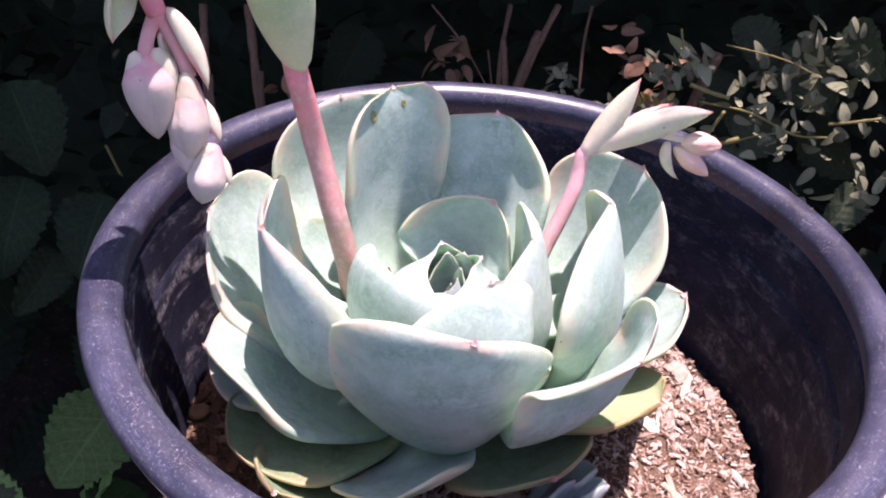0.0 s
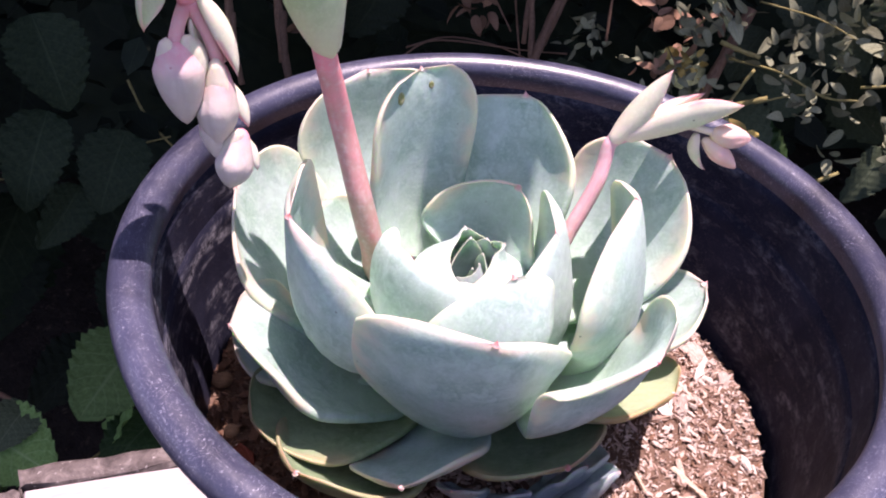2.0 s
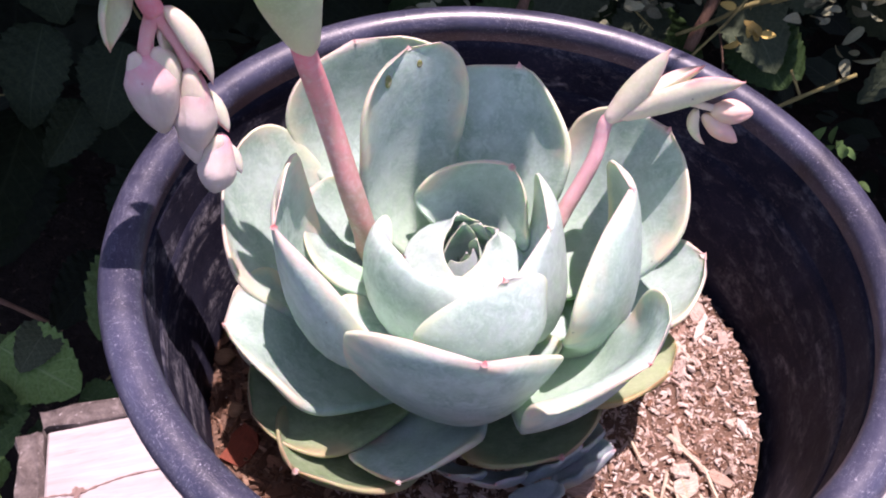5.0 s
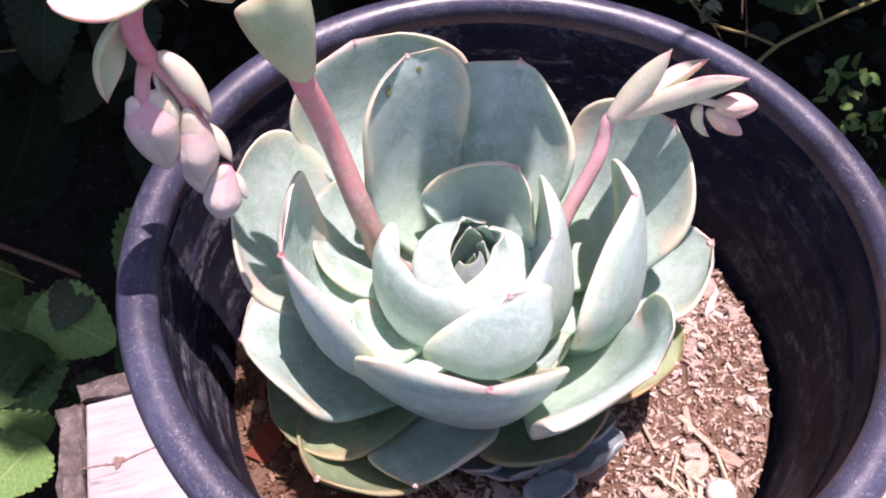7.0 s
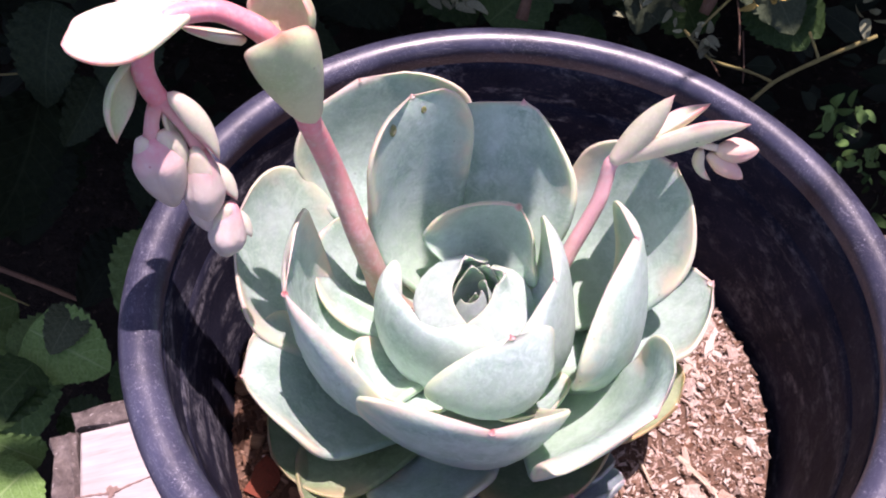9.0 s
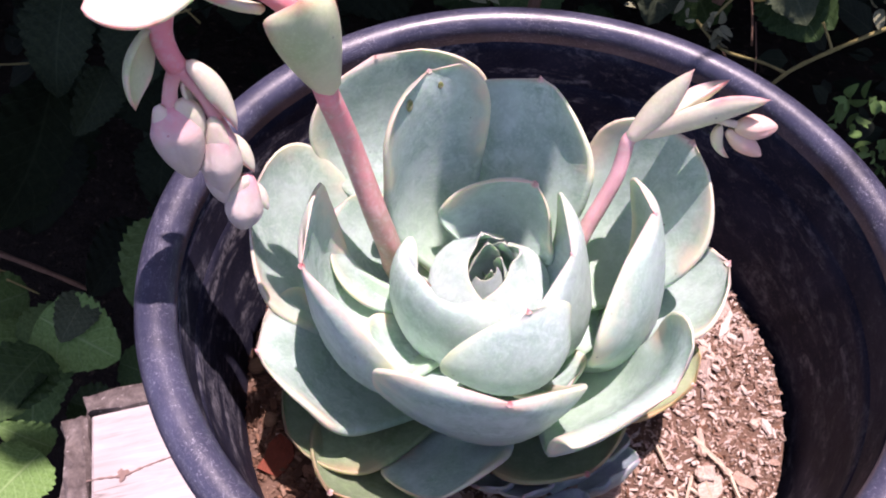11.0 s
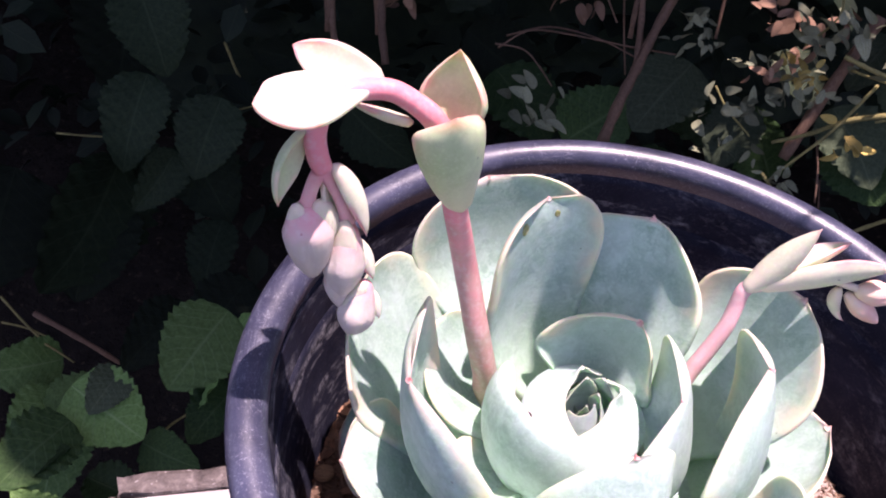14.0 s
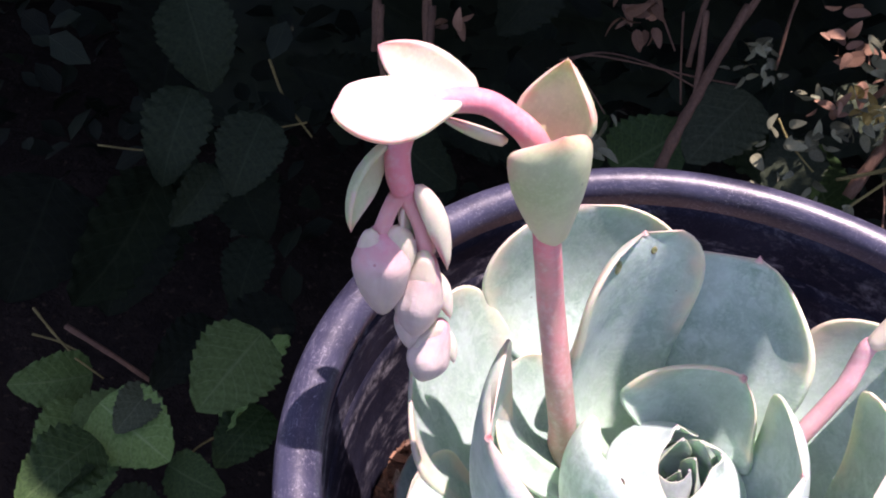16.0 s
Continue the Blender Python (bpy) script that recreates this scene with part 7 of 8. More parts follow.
set_leaf(OVALS[0], GREY_LEAF, (0.216, 0.633, 0.672), (0.007, 0.003, 0.005), (-1.52, -0.20, 0.73), 0.0092, shrub)
set_leaf(OVALS[1], GREY_LEAF, (0.194, 0.617, 0.696), (0.013, -0.006, -0.013), (-0.85, -2.35, 0.38), 0.0188, shrub)
set_leaf(OVALS[0], GREY_LEAF, (0.198, 0.607, 0.698), (-0.011, 0.009, 0.012), (0.53, -0.24, 0.64), 0.0187, shrub)
set_leaf(OVALS[0], GREY_LEAF, (0.194, 0.605, 0.696), (-0.000, -0.002, 0.012), (1.43, -1.20, 1.29), 0.0124, shrub)
set_leaf(OVALS[0], GREY_LEAF, (0.202, 0.594, 0.692), (0.006, -0.015, -0.007), (0.15, 0.27, 1.66), 0.0173, shrub)
set_leaf(OVALS[0], GREY_LEAF, (0.204, 0.622, 0.689), (0.014, -0.003, -0.007), (-0.91, -1.41, 1.51), 0.0156, shrub)
set_leaf(OVALS[0], GREY_LEAF, (0.201, 0.610, 0.696), (0.014, -0.004, -0.010), (-0.67, -1.29, 0.37), 0.0176, shrub)
set_leaf(OVALS[1], GREY_LEAF, (0.210, 0.652, 0.680), (-0.013, 0.003, 0.016), (0.80, -2.18, 0.04), 0.0212, shrub)
set_leaf(OVALS[1], GREY_LEAF, (0.232, 0.591, 0.530), (-0.003, -0.004, 0.016), (0.08, -0.49, -0.07), 0.0168, shrub)
set_leaf(OVALS[0], GREY_LEAF, (0.221, 0.557, 0.552), (0.015, 0.002, -0.006), (-1.06, -1.61, -1.22), 0.0163, shrub)
set_leaf(OVALS[0], GREY_LEAF, (0.218, 0.544, 0.546), (0.010, -0.004, -0.009), (0.10, -0.10, -0.27), 0.0147, shrub)
set_leaf(OVALS[1], GREY_LEAF, (0.223, 0.558, 0.539), (-0.011, -0.019, 0.004), (-0.77, -1.03, 0.70), 0.0224, shrub)
set_leaf(OVALS[0], GREY_LEAF, (0.218, 0.553, 0.546), (0.014, -0.007, -0.002), (-0.07, 0.14, 2.86), 0.0152, shrub)
set_leaf(OVALS[1], GREY_LEAF, (0.226, 0.564, 0.525), (-0.001, -0.021, 0.006), (0.17, -1.79, -0.54), 0.0216, shrub)


# ---- bench ----
def box_board(name, size, parent, material, at, rz, bevel=0.003, rough=0.0012, cuts=10, seed=0, label=""):
    """A board with softened, slightly chewed edges."""
    rng = np.random.RandomState(seed)
    bm = bmesh.new()
    bmesh.ops.create_cube(bm, size=1.0)
    bmesh.ops.scale(bm, vec=size, verts=bm.verts)
    longest = max(size)
    edges = [e for e in bm.edges if abs(e.calc_length() - longest) < 1e-6]
    bmesh.ops.subdivide_edges(bm, edges=edges, cuts=cuts, use_grid_fill=True)
    bmesh.ops.bevel(bm, geom=[e for e in bm.edges if e.calc_face_angle(0) > 0.5], offset=bevel, segments=2, profile=0.6, affect="EDGES")
    for v in bm.verts:
        v.co += Vector(rng.normal(0, rough, 3))
    ob = part(name, bm, material, parent, label, smooth=False)
    ob.matrix_basis = pose(*at, 0, 0, rz)
    return ob


def make_bench():
    """A low wooden bench with a bleached board top framed by rough grey edging, turned eighteen degrees."""
    rz = 18.0
    u, v = Vector((math.cos(radians(rz)), math.sin(radians(rz)), 0)), Vector((math.sin(radians(rz)), -math.cos(radians(rz)), 0))
    corner = Vector((-0.2537, 0.0618, TOP))
    long_, deep = 0.86, 0.50
    mid = corner + u * long_ / 2 + v * deep / 2
    bench = thing("bench", (mid.x, mid.y, 0), "weathered wooden bench with bleached boards and rough grey edging", "bench")
    widths = [0.128, 0.122, 0.126, 0.124]
    off = 0.0
    for i, w in enumerate(widths):
        c = corner + u * long_ / 2 + v * (off + w / 2) - mid
        box_board("board", (long_ - 0.002, w - 0.002, 0.022), bench, PLANK, (c.x, c.y, TOP - 0.011), rz, 0.0018, 0.0003, 14, i)
        off += w
    t = 0.0155
    for along, at, seed in ((True, corner + u * long_ / 2 - v * t / 2, 31), (True, corner + u * long_ / 2 + v * (deep + t / 2), 32),
                            (False, corner - u * t / 2 + v * deep / 2, 33), (False, corner + u * (long_ + t / 2) + v * deep / 2, 34)):
        c = at - mid
        size = (long_ + 0.004, t, 0.07) if along else (deep - 0.001, t, 0.07)
        box_board("edging", size, bench, EDGE, (c.x, c.y, TOP - 0.033), rz if along else rz - 90, 0.0035, 0.0011, 40, seed, "rough dark grey edging board")
    for i in (0, 1):
        for j in (0, 1):
            c = corner + u * (0.05 + i * (long_ - 0.10)) + v * (0.05 + j * (deep - 0.10)) - mid
            box_board("leg", (0.06, 0.06, TOP - 0.024), bench, EDGE, (c.x, c.y, (TOP - 0.024) / 2), rz, 0.004, 0.0008, 4, 40 + 2 * i + j)
    # a knot in the first board, with the crack that runs through it
    bm = bmesh.new()
    bmesh.ops.create_circle(bm, cap_ends=True, segments=18, radius=0.0040)
    for vtx in bm.verts:
        a_ = math.atan2(vtx.co.y, vtx.co.x)
        vtx.co *= 0.72 + 0.22 * math.sin(3 * a_ + 1) + 0.12 * math.sin(5 * a_)
        vtx.co.y *= 1.35
        vtx.co.z = 0.0006 + 0.0004 * math.sin(vtx.co.x * 900)
    knot = part("knot", bm, KNOT, bench, "split brown knot", smooth=False)
    knot.matrix_basis = pose(-0.2205 - mid.x, 0.0240 - mid.y, TOP + 0.0006, 0, 0, 20)
    a = np.array((-0.2525, 0.0150, TOP + 0.0002)) - np.array((mid.x, mid.y, 0))
    line = [a, a + (0.020, 0.006, 0), a + (0.032, 0.0085, 0), a + (0.045, 0.016, 0), a + (0.062, 0.024, 0), a + (0.10, 0.036, 0)]
    part("crack", tube_mesh("crack", line, [0.0004, 0.0006, 0.0010, 0.0005, 0.0006, 0.0002], 6, 7, 0.45), KNOT, bench, "dark crack running through the knot")
    return bench


make_bench()


# ---- pot and soil ----
def make_pot():
    """Round black plastic pot with a rolled lip, faint moulded rings and a tapering wall."""
    pot = thing("plant_pot", (0.0031, -0.0006, TOP), "round black plastic plant pot, scuffed and limescaled inside", "plant pot")
    outer = [(0.0, -0.270), (0.080, -0.270), (0.0845, -0.268), (0.088, -0.255), (0.1120, -0.045), (0.1128, -0.030), (0.1185, -0.0265), (0.1185, -0.0225), (0.1166, -0.0115)]
    inner = [(0.1145, -0.0100), (0.1141, -0.0150), (0.1138, -0.0215), (0.1131, -0.030), (0.1124, -0.038), (0.1116, -0.0425),
             (0.1096, -0.056), (0.1075, -0.070), (0.1050, -0.090), (0.1020, -0.115), (0.0, -0.118)]
    lip = [(0.1165, -0.0195), (0.1192, -0.0258), (0.1206, -0.016)] + [(0.1194 + 0.0062 * math.cos(t), -0.0050 + 0.0056 * math.sin(t)) for t in np.linspace(-1.35, 3.3, 16)]
    lip += [(0.1140, -0.0095), (0.1150, -0.0125), (0.1165, -0.0195)]
    n = 160
    ang = np.linspace(0, 2 * np.pi, n + 1)
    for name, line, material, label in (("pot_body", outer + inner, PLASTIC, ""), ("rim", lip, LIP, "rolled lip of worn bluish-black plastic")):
        prof = np.array(line)
        fine = [prof[0]]
        for a, b in zip(prof[:-1], prof[1:]):
            k = max(1, int(np.linalg.norm(b - a) / 0.006))
            fine += [a + (b - a) * (i + 1) / k for i in range(k)]
        prof = np.array(fine)
        length = np.r_[0, np.cumsum(np.linalg.norm(np.diff(prof, axis=0), axis=1))]
        up = np.clip((prof[:, 1:] + 0.25) / 0.25, 0, 1)
        R = prof[:, :1] * 1.0100 * (1 + up * (0.0143 * np.cos(2 * ang) + 0.0034 * np.sin(2 * ang) + 0.0010 * np.sin(3 * ang + 0.6))[None] + 0.0008 * np.sin(8 * ang + prof[:, 1:] * 40))
        Z = prof[:, 1:] + RIM - TOP
        Z = Z + up * (R * (-0.0287 * np.cos(ang) + 0.0390 * np.sin(ang))[None] - 0.0004)
        P = np.stack([R * np.cos(ang)[None], R * np.sin(ang)[None], Z], -1)
        uv = np.stack(np.broadcast_arrays(ang[None] / (2 * np.pi), (length / length[-1])[:, None]), -1)
        part(name, grid_mesh(name, P, uv), material, pot, label)
    return pot


make_pot()


def chip_mesh(name, rng, long_, wide, thick):
    """A flat torn splinter of bark."""
    bm = bmesh.new()
    bmesh.ops.create_cube(bm, size=1.0)
    bmesh.ops.subdivide_edges(bm, edges=[e for e in bm.edges if abs((e.verts[0].co - e.verts[1].co).x) > 0.5], cuts=2, use_grid_fill=True)
    for v in bm.verts:
        taper = 1 - 0.5 * abs(v.co.x * 2) ** 2 * rng.rand()
        v.co.y *= taper
        v.co += Vector(rng.normal(0, 0.09, 3))
        v.co.z += 0.5 * (v.co.x**2) * rng.uniform(-0.6, 0.9)
        v.co.x *= long_
        v.co.y *= wide
        v.co.z *= thick
    data = bpy.data.meshes.new(name)
    bm.to_mesh(data)
    bm.free()
    return data


def soil_height(x, y):
    r = math.hypot(x, y)
    h = 0.0035 * noise.noise(Vector((x * 45, y * 45, 2.0))) + 0.0018 * noise.noise(Vector((x * 130, y * 130, 7.0)))
    return h + 0.010 * math.exp(-(((x + 0.0115) ** 2 + y**2) / 0.0012)) - 0.004 * (r / 0.105) ** 6 + 0.003 * (x < 0) * (r / 0.105)


def make_soil():
    """Potting mix with bark chips; the larger chips are pieces of their own."""
    rings, n = 46, 150
    ang = np.linspace(0, 2 * np.pi, n + 1)
    P = np.zeros((rings, n + 1, 3))
    for i, r in enumerate(np.linspace(0.0005, 0.1068, rings)):
        for j, a in enumerate(ang):
            x, y = r * math.cos(a), r * math.sin(a)
            P[i, j] = (x, y, soil_height(x, y))
    uv = P[..., :2] * 8
    soil = part("potting_soil", grid_mesh("potting_soil", P, uv), PEAT)
    soil.location = (0, 0, SOIL)
    tagged(soil, "dry potting mix of brown bark chips filling the pot", "soil")
    rng = np.random.RandomState(12)
    # fine crumbs in one mesh
    base = [chip_mesh("crumb", rng, 1, 0.34, 0.12) for _ in range(6)]
    shapes = [(np.array([v.co[:] for v in b.vertices]), [tuple(p.vertices) for p in b.polygons]) for b in base]
    for b in base:
        bpy.data.meshes.remove(b)
    heaps = {True: [[], [], 0], False: [[], [], 0]}
    for k in range(27000):
        r, a = 0.1062 * math.sqrt(rng.rand()), rng.rand() * 2 * math.pi
        x, y = r * math.cos(a), r * math.sin(a)
        vs, fs = shapes[rng.randint(6)]
        m = np.array(Euler((rng.normal(0, 0.6), rng.normal(0, 0.6), rng.rand() * 6.28)).to_matrix())
        size = 0.0008 + 0.0036 * rng.rand() ** 2.6
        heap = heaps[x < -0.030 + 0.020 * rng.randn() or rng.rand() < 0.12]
        heap[0].append((vs * size) @ m.T + (x, y, soil_height(x, y) + rng.uniform(-0.0006, 0.0016)))
        heap[1] += [tuple(i + heap[2] for i in f) for f in fs]
        heap[2] += len(vs)
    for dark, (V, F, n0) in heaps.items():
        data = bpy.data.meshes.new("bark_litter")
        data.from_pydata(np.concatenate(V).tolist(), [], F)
        litter = part("bark_litter", data, DARK_BARK if dark else BARK, soil, "fine reddish bark litter, darkened for the shade of the leaves" if dark else "fine pale bark litter", smooth=False)
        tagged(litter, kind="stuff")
    # larger chips
    chips = [chip_mesh("bark_chip", rng, 0.0080, 0.0050, 0.0014) for _ in range(9)] + [chip_mesh("bark_chip", rng, 0.0095, 0.0022, 0.0011) for _ in range(5)]
    dark_chips = [chip_mesh("bark_chip", rng, 0.0075, 0.0030, 0.0012) for _ in range(6)]
    splinters = [chip_mesh("splinter", rng, 0.013, 0.0013, 0.0008) for _ in range(4)]
    for k in range(295):
        r, a = 0.1035 * math.sqrt(rng.rand()), rng.rand() * 2 * math.pi
        x, y = r * math.cos(a), r * math.sin(a)
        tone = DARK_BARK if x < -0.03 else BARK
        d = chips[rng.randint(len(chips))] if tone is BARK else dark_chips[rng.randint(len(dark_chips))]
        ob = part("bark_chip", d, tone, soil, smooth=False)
        ob.matrix_basis = pose(x, y, soil_height(x, y) + 0.0014, rng.normal(0, 22), rng.normal(0, 22), rng.rand() * 360) @ Matrix.Scale(0.35 + 1.15 * rng.rand() ** 1.5, 4)
    for k in range(26):
        x, y = 0.074 + rng.normal(0, 0.010), -0.052 + rng.normal(0, 0.009)
        if math.hypot(x, y) > 0.099:
            continue
        ob = part("splinter", splinters[rng.randint(4)], STRAW, soil, "pale straw-coloured splinter", smooth=False)
        ob.matrix_basis = pose(x, y, soil_height(x, y) + 0.0022, rng.normal(0, 12), rng.normal(0, 14), 120 + rng.normal(0, 28)) @ Matrix.Scale(0.6 + 0.7 * rng.rand(), 4)
    ob = part("splinter", splinters[1], STRAW, soil, "pale straw-coloured splinter", smooth=False)
    ob.matrix_basis = pose(-0.0985, 0.012, 0.004, 10, -70, 60)
    # a red piece of bark, pebbles and a lump of perlite
    red = part("bark_piece", chip_mesh("bark_piece", rng, 0.013, 0.010, 0.004), RED_BARK, smooth=False)
    tagged(red, "rusty red piece of bark lying on the potting soil", "bark")
    red.matrix_basis = pose(-0.0855, -0.043, SOIL + soil_height(-0.0855, -0.043) + 0.0016, 6, -8, 70)
    for name, mat, label, group, places in (("pebble", PEBBLE, "small tan pebble lying on the soil", "pebbles on the soil", ((-0.1005, -0.006, 0.0036), (-0.0915, -0.028, 0.0030), (-0.089, -0.018, 0.0022))),
                                            ("perlite_lump", PERLITE, "white lump of perlite lying on the soil", "perlite on the soil", ((0.0800, -0.0535, 0.0056), (0.0735, -0.0600, 0.0030)))):
        for x, y, r in places:
            bm = bmesh.new()
            bmesh.ops.create_icosphere(bm, subdivisions=3, radius=r)
            for v in bm.verts:
                v.co *= 1 + 0.22 * noise.noise(v.co * 300 + Vector((x * 500, y * 300, 0)))
                v.co.z *= 0.72
            ob = part(name, bm, mat)
            tagged(ob, label, name.split("_")[0], group)
            ob.location = (x, y, SOIL + soil_height(x, y) + r * 0.45)
    return soil


make_soil()

# ---- the plant ----
PLANT = thing("echeveria", (AXIS[0], AXIS[1], SOIL), "pale blue-green echeveria rosette with two pink flower stalks", "succulent plant")
HOME = np.array((AXIS[0], AXIS[1], SOIL))
UP = np.array((0, 0, RIM))
leaf_count = [0]


def rosette_leaf(foot, low, high, tip, wl, wr, kl, kr, roll, belly, thick=0.0056, material=LEAF, mucro=0.0013, wave=0.0007, label="", point=POINT, cap=0.45, plant=None, skew=0.0, curl=0.0):
    """One rosette leaf with its red point; heights are over the rim."""
    leaf_count[0] += 1
    pts = [np.array(p) + UP - HOME for p in (foot, low, high, tip)]
    out = np.r_[np.array(tip)[:2] - AXIS, 0]
    chord = np.array(tip) - np.array(foot)
    side = np.cross(out, (0, 0, 1.0))
    ring, uv, end, way, face = blade(*pts, wl, wr, kl, kr, roll, belly, thick, np.cross(side, chord), wave=wave, seed=leaf_count[0], cap=cap, skew=skew, curl=curl)
    ob = part("leaf", grid_mesh("leaf", ring, uv, True), material, plant or PLANT, label)
    if plant:
        ob.location = Vector(HOME) - plant.location
    if mucro:
        way = way + 0.25 * face
        way /= np.linalg.norm(way)
        part("leaf_tip", cone_mesh("leaf_tip", end - way * mucro * 0.5, way, mucro * 0.80, mucro * 1.15, face * mucro * 0.15), point, ob, "small pink leaf point")
    return ob


def scar(leaf, near, size):
    """A small brown-ringed scar lying on a leaf's upper face."""
    at = Vector(np.array(near) + UP - HOME)
    faces = [p for p in leaf.data.polygons if p.normal.dot(Vector((0.1, -0.75, 0.6))) > 0.1]
    face = min(faces, key=lambda p: (p.center - at).length)
    z = face.normal
    spot = face.center + (at - face.center) - z * (at - face.center).dot(z)
    bm = bmesh.new()
    bmesh.ops.create_uvsphere(bm, u_segments=16, v_segments=8, radius=size)
    for v in bm.verts:
        r = v.co.xy.length / size
        v.co.z = 0.0003 * (1 - r**4) - 0.0003 * max(0.0, 1 - 2 * r) if v.co.z > 0 else -0.0003
        v.co.x *= 0.75
    ob = part("scar", bm, SCAR, leaf, "brown-ringed scar")
    m = z.to_track_quat("Z", "Y").to_matrix().to_4x4()
    ob.matrix_basis = Matrix.Translation(spot + z * 0.0001) @ m
    return ob


rosette_leaf((-0.0153, 0.0146, -0.0412), (-0.0451, 0.0725, -0.0390), (-0.0532, 0.0677, -0.0180), (-0.0574, 0.0678, 0.0189), 0.0329, 0.0380, 0.34, 0.32, 0.14, 0.73, 0.0056, LEAF, cap=0.45, skew=0.04, curl=-0.34)
scarred = rosette_leaf((-0.0172, 0.0101, -0.0394), (-0.0491, 0.0429, -0.0348), (-0.0293, 0.0371, 0.0201), (-0.0362, 0.0419, 0.0353), 0.0262, 0.0195, 0.89, 0.75, -0.05, 0.74, 0.0056, LEAF, label="upright leaf with two brown scars", cap=0.36, skew=0.00, curl=-0.20)
rosette_leaf((-0.0074, 0.0101, -0.0362), (0.0007, 0.0463, -0.0221), (0.0016, 0.0477, 0.0021), (0.0016, 0.0579, 0.0208), 0.0275, 0.0264, 0.38, 0.49, 0.31, 0.72, 0.0056, LEAF, mucro=0.0019, cap=0.58, skew=0.16, curl=1.50)
rosette_leaf((-0.0115, 0.0068, -0.0298), (-0.0068, 0.0262, -0.0305), (-0.0040, 0.0266, -0.0115), (0.0015, 0.0248, 0.0030), 0.0275, 0.0202, 0.95, 0.95, -0.21, 0.46, 0.0038, LEAF, mucro=0.0019, cap=0.50, skew=0.09, curl=-0.06)
rosette_leaf((-0.0036, 0.0067, -0.0420), (0.0428, 0.0352, -0.0369), (0.0409, 0.0359, -0.0161), (0.0538, 0.0390, 0.0127), 0.0277, 0.0297, 0.57, 0.50, -0.26, 0.70, 0.0056, LEAF, mucro=0.0019, cap=0.51, skew=0.08, curl=-0.40)
rosette_leaf((-0.0039, 0.0019, -0.0521), (0.0308, 0.0087, -0.0573), (0.0565, 0.0137, -0.0503), (0.0743, 0.0202, -0.0281), 0.0276, 0.0296, 0.64, 0.65, 0.13, 0.53, 0.0056, LEAF, mucro=0.0019, cap=0.46, skew=-0.25, curl=0.58)
rosette_leaf((0.0153, -0.0188, -0.0552), (0.0494, -0.0052, -0.0436), (0.0460, -0.0050, -0.0139), (0.0356, -0.0014, 0.0209), 0.0284, 0.0394, 0.82, 0.95, 0.19, 0.84, 0.0056, LEAF, point=POINT_RED, cap=0.53, skew=0.05, curl=-0.47)
rosette_leaf((0.0083, -0.0119, -0.0463), (0.0392, -0.0587, -0.0328), (0.0318, -0.0410, -0.0047), (0.0409, -0.0506, 0.0001), 0.0277, 0.0372, 0.99, 0.32, -0.00, 0.84, 0.0056, LEAF, point=POINT_RED, cap=0.42, skew=-0.07, curl=0.46)
rosette_leaf((-0.0146, -0.0087, -0.0452), (-0.0115, -0.0378, -0.0740), (-0.0122, -0.0627, -0.0233), (-0.0066, -0.0668, 0.0175), 0.0302, 0.0373, 1.47, 0.68, 0.14, 0.84, 0.0062, LEAF, point=POINT_RED, cap=0.62, skew=-0.04, curl=-0.90)
rosette_leaf((-0.0188, -0.0067, -0.0376), (-0.0707, -0.0264, -0.0416), (-0.0656, -0.0205, -0.0241), (-0.0667, -0.0303, 0.0229), 0.0461, 0.0361, 0.95, 0.95, 0.07, 0.84, 0.0056, LEAF, point=POINT_RED, cap=0.50, skew=-0.05, curl=-0.30)
rosette_leaf((-0.0233, 0.0087, -0.0608), (-0.0648, 0.0146, -0.0622), (-0.0888, 0.0199, -0.0190), (-0.0952, 0.0145, -0.0019), 0.0335, 0.0330, 0.45, 0.45, 0.03, 0.70, 0.0056, LEAF, cap=0.48, skew=-0.04, curl=-0.20)
rosette_leaf((-0.0250, -0.0190, -0.0625), (-0.0727, -0.0391, -0.0445), (-0.0668, -0.0309, -0.0315), (-0.0859, -0.0340, -0.0195), 0.0222, 0.0309, 0.55, 0.32, 0.06, 0.66, 0.0056, LEAF, cap=0.52, skew=-0.09, curl=0.30)
rosette_leaf((-0.0110, -0.0067, -0.0321), (0.0060, -0.0457, -0.0259), (0.0063, -0.0460, -0.0148), (-0.0015, -0.0337, 0.0117), 0.0177, 0.0295, 0.95, 1.14, -0.24, 0.84, 0.0046, LEAF_YOUNG, point=POINT_RED, cap=0.62, skew=0.04, curl=-0.78)
rosette_leaf((-0.0138, -0.0003, -0.0345), (-0.0364, -0.0326, -0.0621), (-0.0367, -0.0244, 0.0051), (-0.0312, -0.0209, 0.0038), 0.0334, 0.0310, 1.26, 1.10, -0.05, 0.70, 0.0042, LEAF_YOUNG, cap=0.56, skew=-0.16, curl=0.91)
rosette_leaf((0.0097, -0.0130, -0.0348), (0.0234, -0.0200, -0.0299), (0.0178, -0.0101, -0.0053), (0.0112, -0.0134, 0.0140), 0.0333, 0.0330, 1.15, 1.15, -0.32, 0.84, 0.0044, LEAF_YOUNG, cap=0.62, skew=-0.01, curl=-0.90)
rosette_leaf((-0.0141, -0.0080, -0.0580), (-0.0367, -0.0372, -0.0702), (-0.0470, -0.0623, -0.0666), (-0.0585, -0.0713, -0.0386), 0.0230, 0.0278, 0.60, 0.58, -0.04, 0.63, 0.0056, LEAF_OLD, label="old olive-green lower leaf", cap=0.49)
